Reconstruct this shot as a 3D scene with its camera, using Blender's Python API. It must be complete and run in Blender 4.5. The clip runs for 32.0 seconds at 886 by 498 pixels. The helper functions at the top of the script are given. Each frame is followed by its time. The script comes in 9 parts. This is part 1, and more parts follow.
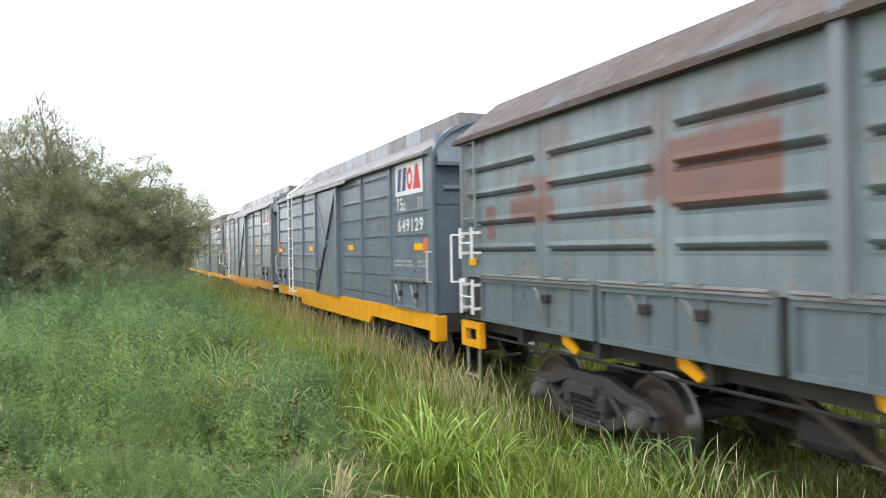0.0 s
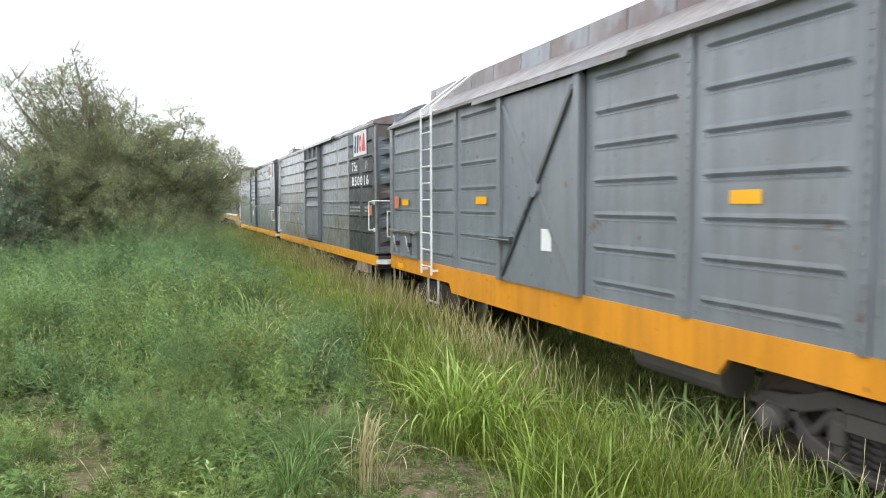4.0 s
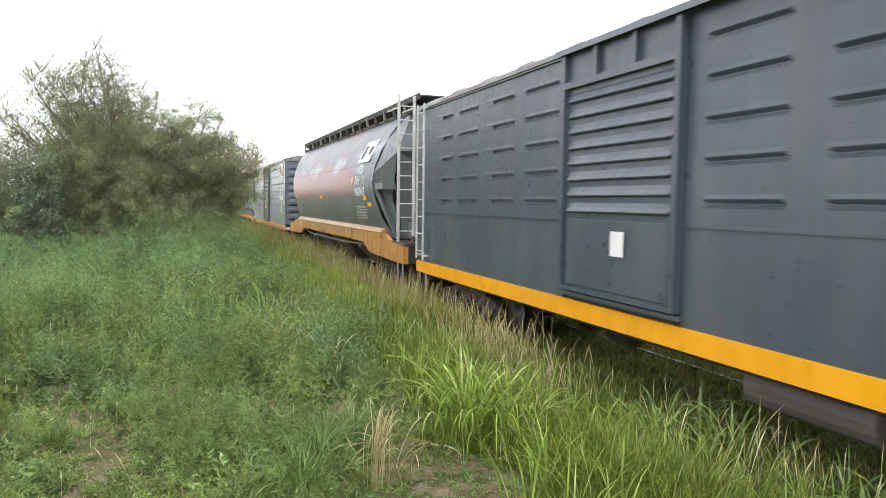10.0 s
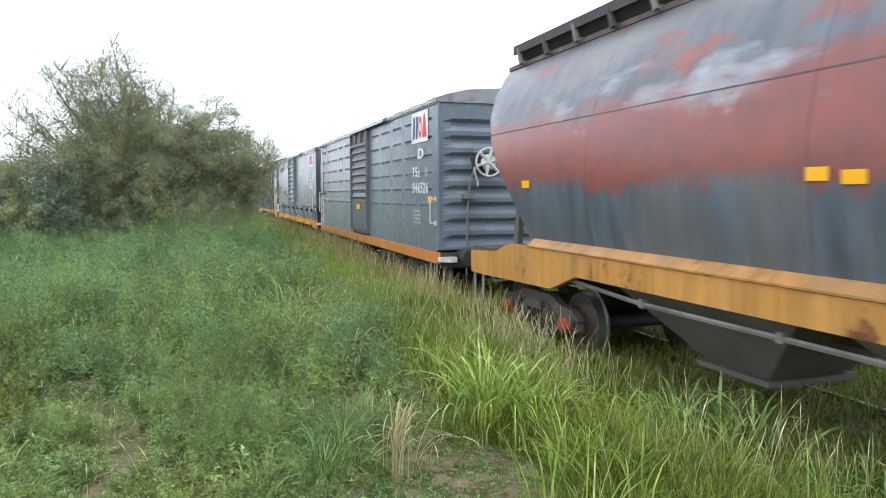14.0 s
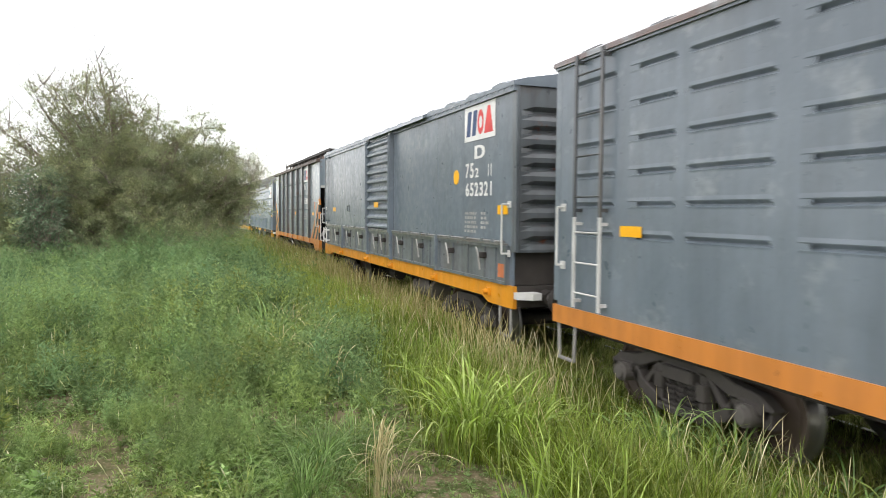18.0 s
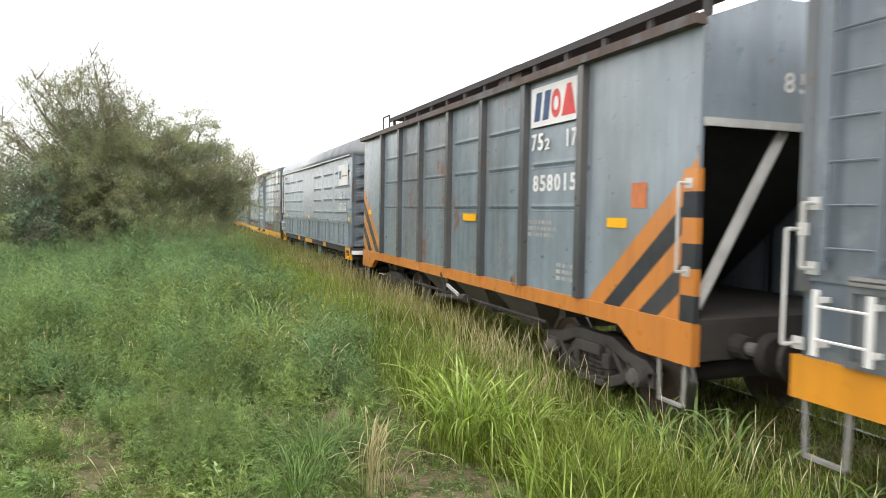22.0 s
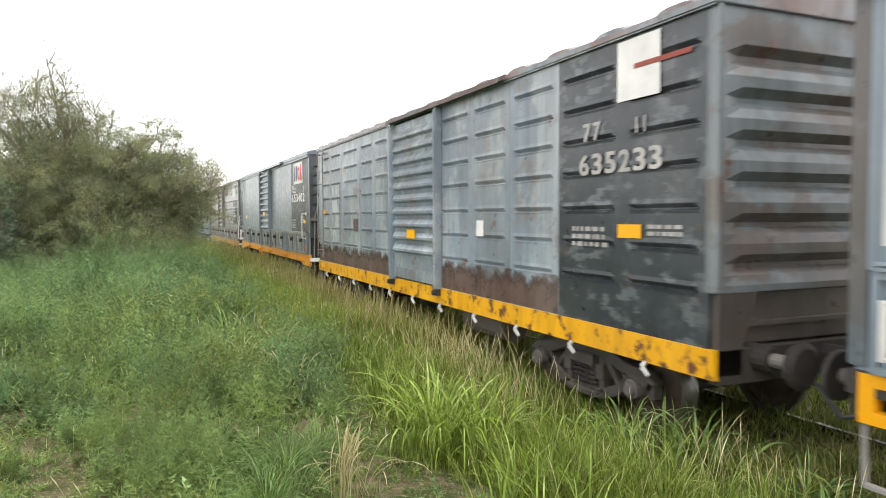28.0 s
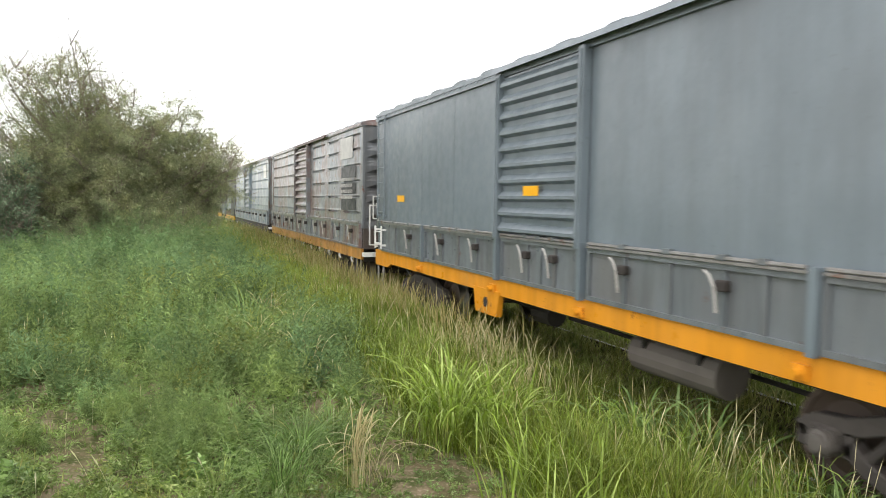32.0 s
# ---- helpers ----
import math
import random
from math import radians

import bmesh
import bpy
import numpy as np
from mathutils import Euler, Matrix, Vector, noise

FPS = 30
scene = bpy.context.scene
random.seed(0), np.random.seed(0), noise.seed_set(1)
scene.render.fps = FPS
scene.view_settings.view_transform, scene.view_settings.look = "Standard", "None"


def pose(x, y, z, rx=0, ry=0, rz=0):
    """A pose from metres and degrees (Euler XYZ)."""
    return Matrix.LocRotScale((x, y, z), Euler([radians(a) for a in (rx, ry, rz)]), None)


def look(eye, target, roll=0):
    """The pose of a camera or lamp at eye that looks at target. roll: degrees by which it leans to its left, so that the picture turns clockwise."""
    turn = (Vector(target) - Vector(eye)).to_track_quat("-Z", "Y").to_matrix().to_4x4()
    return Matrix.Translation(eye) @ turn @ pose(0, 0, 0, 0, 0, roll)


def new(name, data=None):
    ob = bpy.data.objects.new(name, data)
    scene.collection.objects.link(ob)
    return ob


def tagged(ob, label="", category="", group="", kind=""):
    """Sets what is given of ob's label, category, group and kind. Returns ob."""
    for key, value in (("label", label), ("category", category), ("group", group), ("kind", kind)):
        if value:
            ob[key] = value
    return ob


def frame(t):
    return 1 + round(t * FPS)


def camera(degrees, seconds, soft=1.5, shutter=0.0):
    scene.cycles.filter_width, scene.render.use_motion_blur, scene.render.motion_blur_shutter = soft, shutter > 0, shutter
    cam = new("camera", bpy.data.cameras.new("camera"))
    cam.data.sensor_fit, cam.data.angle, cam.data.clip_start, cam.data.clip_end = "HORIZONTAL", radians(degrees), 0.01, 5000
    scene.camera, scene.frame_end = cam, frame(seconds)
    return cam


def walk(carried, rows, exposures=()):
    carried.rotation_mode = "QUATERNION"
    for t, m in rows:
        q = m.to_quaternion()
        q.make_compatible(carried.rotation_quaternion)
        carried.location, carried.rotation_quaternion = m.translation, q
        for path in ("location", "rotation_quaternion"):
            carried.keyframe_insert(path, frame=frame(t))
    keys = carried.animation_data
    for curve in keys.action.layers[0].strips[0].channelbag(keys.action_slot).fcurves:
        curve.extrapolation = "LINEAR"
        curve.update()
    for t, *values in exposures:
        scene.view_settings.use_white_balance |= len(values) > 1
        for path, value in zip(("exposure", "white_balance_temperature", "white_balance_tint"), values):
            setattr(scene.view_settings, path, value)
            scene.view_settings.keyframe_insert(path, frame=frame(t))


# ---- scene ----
cam = camera(64.7, 32.0, soft=0.9, shutter=0.35)
EYE = 2.3
# seconds, yaw, pitch, roll of the handheld camera, which stays on one spot
PATH = [
    (0, -24.17, -0.03, -0.98),
    (0.5, -23.46, -0.69, -0.92),
    (1, -23.62, -1.23, -0.48),
    (1.5, -23.71, -2.35, -0.56),
    (2, -22.88, -2.88, -0.39),
    (2.5, -21.70, -2.83, 0.11),
    (3, -21.50, -2.99, 0.41),
    (3.5, -21.38, -3.71, 0.10),
    (5.5, -22.83, -3.20, -0.38),
    (6, -22.01, -3.65, -0.53),
    (6.5, -21.73, -3.71, -0.20),
    (7, -22.36, -3.85, -0.53),
    (7.5, -22.14, -4.01, -0.57),
    (8, -21.53, -3.38, -0.59),
    (8.5, -22.12, -3.41, -0.48),
    (9, -22.34, -4.07, -0.09),
    (9.5, -21.32, -3.64, 0.32),
    (10, -20.48, -3.81, 0.73),
    (10.5, -19.85, -4.57, 0.62),
    (11, -19.15, -4.30, 0.46),
    (11.5, -18.94, -4.00, 0.41),
    (12, -18.80, -4.23, -0.13),
    (12.5, -19.83, -4.30, -0.37),
    (13, -19.63, -4.34, -0.42),
    (13.5, -19.99, -4.72, -0.11),
    (14, -19.12, -4.48, -0.07),
    (14.5, -18.91, -4.02, -0.42),
    (16.5, -20.20, -3.18, 0.04),
    (17, -20.14, -2.92, 0.11),
    (17.5, -20.26, -3.20, -0.10),
    (18, -20.36, -3.03, 0.44),
    (18.5, -20.75, -3.32, 0.62),
    (19, -20.61, -3.64, 0.23),
    (19.5, -21.26, -3.42, 0.26),
    (20, -21.78, -3.18, 0.21),
    (20.5, -20.66, -3.40, 0.31),
    (21, -20.60, -3.38, 0.58),
    (21.5, -20.58, -2.91, 0.78),
    (22, -20.81, -3.13, 0.85),
    (22.5, -21.67, -3.08, 1.00),
    (23, -21.92, -3.35, 0.60),
    (23.5, -21.47, -2.86, 0.72),
    (24, -21.24, -3.09, 0.59),
    (24.5, -21.21, -2.86, 0.49),
    (25, -21.14, -2.88, 0.76),
    (25.5, -21.61, -3.22, 0.93),
    (27.5, -23.90, -2.52, -0.53),
    (28, -23.41, -2.60, -0.22),
    (28.5, -23.48, -2.93, -0.09),
    (29, -23.53, -2.81, 0.08),
    (29.5, -23.20, -3.03, 0.12),
    (30, -23.69, -2.89, 0.29),
    (30.5, -23.43, -3.52, 0.61),
    (31, -23.05, -3.64, 1.02),
    (31.5, -22.82, -3.86, 1.18),
    (32, -22.06, -3.84, 0.95),
]
# the phone's white balance drifts: seconds, kelvin
BALANCE = [(0, 6250), (3, 6300), (6, 6150), (8, 6300), (10, 6500), (12, 6200), (13, 5950), (14, 5950), (17, 6450), (20, 6800), (22, 6700), (25, 6700), (28, 6750), (30, 6850), (32, 6800)]
walk(cam, [(t, pose(0, 0, EYE, 90 + p, 0, y) @ pose(0, 0, 0, 0, 0, r)) for t, y, p, r in PATH], [(t, 0.0, k, 10.0) for t, k in BALANCE])

# ---- light: a bright overcast sky ----
world = bpy.data.worlds.new("overcast")
scene.world = world
world.use_nodes = True
wn, wl = world.node_tree.nodes, world.node_tree.links
wn.clear()
sky = wn.new("ShaderNodeTexSky")
sky.sky_type = "NISHITA"
sky.sun_disc = False
sky.sun_elevation, sky.sun_rotation = radians(48), radians(215)
cloud = wn.new("ShaderNodeRGB")
cloud.outputs[0].default_value = (0.995, 0.985, 0.995, 1)
sky_bg, cloud_bg = wn.new("ShaderNodeBackground"), wn.new("ShaderNodeBackground")
sky_bg.inputs["Strength"].default_value = 0.06
cloud_bg.inputs["Strength"].default_value = 1.75
both, wout = wn.new("ShaderNodeAddShader"), wn.new("ShaderNodeOutputWorld")
wl.new(sky.outputs[0], sky_bg.inputs["Color"])
wl.new(cloud.outputs[0], cloud_bg.inputs["Color"])
wl.new(sky_bg.outputs[0], both.inputs[0])
wl.new(cloud_bg.outputs[0], both.inputs[1])
wl.new(both.outputs[0], wout.inputs["Surface"])

sun_data = bpy.data.lights.new("sun", "SUN")
sun_data.energy, sun_data.angle, sun_data.color = 1.3, radians(35), (1.0, 0.96, 0.9)
sun = new("sun", sun_data)
sun.matrix_world = look((-6, -8, 11), (0, 0, 0))


# ---- materials ----
def nodes_of(mat):
    mat.use_nodes = True
    n, l = mat.node_tree.nodes, mat.node_tree.links
    return n, l, n["Principled BSDF"]


def mix_rgb(n, l, fac, a, b, mode="MIX"):
    m = n.new("ShaderNodeMix")
    m.data_type, m.blend_type = "RGBA", mode
    for sock, v in ((m.inputs[0], fac), (m.inputs[6], a), (m.inputs[7], b)):
        if isinstance(v, (int, float)):
            sock.default_value = v
        elif isinstance(v, tuple):
            sock.default_value = (*v, 1)
        else:
            l.new(v, sock)
    return m.outputs[2]


def noise_fac(n, l, coord, scale, lo, hi, detail=4, stretch=None, rough=0.55):
    src = coord
    if stretch:
        mp = n.new("ShaderNodeMapping")
        mp.inputs["Scale"].default_value = stretch
        l.new(coord, mp.inputs["Vector"])
        src = mp.outputs[0]
    t = n.new("ShaderNodeTexNoise")
    t.inputs["Scale"].default_value, t.inputs["Detail"].default_value = scale, detail
    t.inputs["Roughness"].default_value = rough
    l.new(src, t.inputs["Vector"])
    r = n.new("ShaderNodeMapRange")
    r.inputs["From Min"].default_value, r.inputs["From Max"].default_value = lo, hi
    l.new(t.outputs["Fac"], r.inputs["Value"])
    return r.outputs[0]


def shifted(n, l):
    """Object coordinates, moved by the object's own random number so that no two parts look alike."""
    tc, info = n.new("ShaderNodeTexCoord"), n.new("ShaderNodeObjectInfo")
    mul, add = n.new("ShaderNodeMath"), n.new("ShaderNodeVectorMath")
    mul.operation, mul.inputs[1].default_value = "MULTIPLY", 37.0
    l.new(info.outputs["Random"], mul.inputs[0])
    l.new(tc.outputs["Object"], add.inputs[0])
    l.new(mul.outputs[0], add.inputs[1])
    return add.outputs[0], tc.outputs["Object"], info.outputs["Random"]


def bump(n, l, bsdf, height, strength, dist=0.02):
    b = n.new("ShaderNodeBump")
    b.inputs["Strength"].default_value, b.inputs["Distance"].default_value = strength, dist
    l.new(height, b.inputs["Height"])
    l.new(b.outputs[0], bsdf.inputs["Normal"])


def paint(name, col, rust=0.0, fade=0.25, grime=0.3, rough=0.42, rust_col=(0.13, 0.045, 0.022), patch=None, patch_amt=0.0, dust_col=(0.2, 0.17, 0.14), gloss=0.4, patch_scale=(0.3, 0.8, 0.55), rust_scale=2.4, rub=None, rub_amt=0.0):
    """Weathered wagon paint: faded blotches, vertical grime streaks, scuffs and rust."""
    mat = bpy.data.materials.new(name)
    n, l, bsdf = nodes_of(mat)
    c, plain, rnd = shifted(n, l)
    out = mix_rgb(n, l, 0.0, col, col)
    if patch:
        f = noise_fac(n, l, c, 1.0, 0.58 - patch_amt * 0.25, 0.63 - patch_amt * 0.25, 5, patch_scale, 0.6)
        out = mix_rgb(n, l, f, out, patch)
    if rub:
        f = noise_fac(n, l, c, 1.7, 0.6 - rub_amt * 0.3, 0.72 - rub_amt * 0.3, 7, (0.8, 1.0, 1.3), 0.68)
        k = n.new("ShaderNodeMath")
        k.operation, k.inputs[1].default_value = "MULTIPLY", 0.75
        l.new(f, k.inputs[0])
        out = mix_rgb(n, l, k.outputs[0], out, rub)
    light = tuple(min(1, v * 1.5 + 0.03) for v in col)
    f = noise_fac(n, l, c, 1.3, 0.43, 0.7, 5, (1, 0.9, 0.6))
    fm = n.new("ShaderNodeMath")
    fm.operation, fm.inputs[1].default_value = "MULTIPLY", fade
    l.new(f, fm.inputs[0])
    out = mix_rgb(n, l, fm.outputs[0], out, light)
    g = noise_fac(n, l, c, 3.2, 0.41, 0.66, 3, (1, 1.5, 0.14), 0.6)
    gm = n.new("ShaderNodeMath")
    gm.operation, gm.inputs[1].default_value = "MULTIPLY", grime
    l.new(g, gm.inputs[0])
    out = mix_rgb(n, l, gm.outputs[0], out, tuple(v * 0.35 for v in col))
    d = noise_fac(n, l, c, 0.9, 0.47, 0.72, 6, (1, 1.0, 0.35))
    dm = n.new("ShaderNodeMath")
    dm.operation, dm.inputs[1].default_value = "MULTIPLY", grime * 0.8
    l.new(d, dm.inputs[0])
    out = mix_rgb(n, l, dm.outputs[0], out, dust_col)
    if rust:
        r = noise_fac(n, l, c, rust_scale, 0.66 - rust * 0.2, 0.72 - rust * 0.2, 8, (1, 1, 0.8), 0.7)
        out = mix_rgb(n, l, r, out, rust_col)
    # small scuffs and bare spots
    s = noise_fac(n, l, c, 19, 0.66, 0.7, 4)
    sm = n.new("ShaderNodeMath")
    sm.operation, sm.inputs[1].default_value = "MULTIPLY", 0.35
    l.new(s, sm.inputs[0])
    out = mix_rgb(n, l, sm.outputs[0], out, tuple(v * 0.5 for v in col))
    l.new(out, bsdf.inputs["Base Color"])
    rr = noise_fac(n, l, c, 6, 0.3, 0.7)
    rm = n.new("ShaderNodeMapRange")
    rm.inputs["To Min"].default_value, rm.inputs["To Max"].default_value = rough - 0.16, rough + 0.1
    l.new(rr, rm.inputs["Value"])
    l.new(rm.outputs[0], bsdf.inputs["Roughness"])
    bsdf.inputs["Specular IOR Level"].default_value = gloss * 1.2
    bsdf.inputs["Coat Weight"].default_value, bsdf.inputs["Coat Roughness"].default_value, bsdf.inputs["Coat IOR"].default_value = 1.0 * gloss, 0.22, 1.45
    bump(n, l, bsdf, noise_fac(n, l, c, 2.6, 0.2, 0.8, 3), 0.2, 0.03)
    return mat


def plain_mat(name, col, rough=0.7, metal=0.0, var=0.25, scale=9.0, bmp=0.15):
    mat = bpy.data.materials.new(name)
    n, l, bsdf = nodes_of(mat)
    c, plain, rnd = shifted(n, l)
    out = mix_rgb(n, l, noise_fac(n, l, c, scale, 0.3, 0.75, 6), col, tuple(v * (1 - var) for v in col))
    out = mix_rgb(n, l, noise_fac(n, l, c, scale * 0.13, 0.45, 0.8, 3), out, tuple(min(1, v * (1 + var)) for v in col))
    l.new(out, bsdf.inputs["Base Color"])
    bsdf.inputs["Roughness"].default_value, bsdf.inputs["Metallic"].default_value = rough, metal
    bump(n, l, bsdf, noise_fac(n, l, c, scale * 2, 0.2, 0.8, 4), bmp, 0.01)
    return mat


def leaf_mat(name, cols, rough=0.6, trans=0.25, tint=(1, 1, 1), spread=0.38, grain=6.5):
    """Leaves and blades: each island its own tone between the given colours, plants tinted in drifts."""
    mat = bpy.data.materials.new(name)
    n, l, bsdf = nodes_of(mat)
    geo, ramp = n.new("ShaderNodeNewGeometry"), n.new("ShaderNodeValToRGB")
    el = ramp.color_ramp.elements
    while len(el) < len(cols):
        el.new(0.5)
    for i, (p, c) in enumerate(cols):
        el[i].position, el[i].color = p, (*c, 1)
    l.new(geo.outputs["Random Per Island"], ramp.inputs[0])
    tc = n.new("ShaderNodeTexCoord")
    big = noise_fac(n, l, tc.outputs["Object"], 0.55, 0.3, 0.75, 3)
    m = n.new("ShaderNodeMapRange")
    m.inputs["To Min"].default_value, m.inputs["To Max"].default_value = 0.72, 1.25
    l.new(big, m.inputs["Value"])
    out = mix_rgb(n, l, 1.0, ramp.outputs[0], m.outputs[0], "MULTIPLY")
    small = n.new("ShaderNodeMapRange")
    small.inputs["To Min"].default_value, small.inputs["To Max"].default_value = 1 - spread, 1 + spread
    l.new(noise_fac(n, l, tc.outputs["Object"], grain, 0.36, 0.66, 3), small.inputs["Value"])
    out = mix_rgb(n, l, 1.0, out, small.outputs[0], "MULTIPLY")
    drift = noise_fac(n, l, tc.outputs["Object"], 1.6, 0.4, 0.68, 3)
    out = mix_rgb(n, l, 1.0, out, mix_rgb(n, l, drift, (1.0, 1.0, 1.0), tint), "MULTIPLY")
    l.new(out, bsdf.inputs["Base Color"])
    bsdf.inputs["Roughness"].default_value = rough
    bsdf.inputs["Specular IOR Level"].default_value = 0.2
    tr, mx = n.new("ShaderNodeBsdfTranslucent"), n.new("ShaderNodeMixShader")
    l.new(out, tr.inputs["Color"])
    mx.inputs[0].default_value = trans
    l.new(bsdf.outputs[0], mx.inputs[1])
    l.new(tr.outputs[0], mx.inputs[2])
    l.new(mx.outputs[0], n["Material Output"].inputs["Surface"])
    return mat


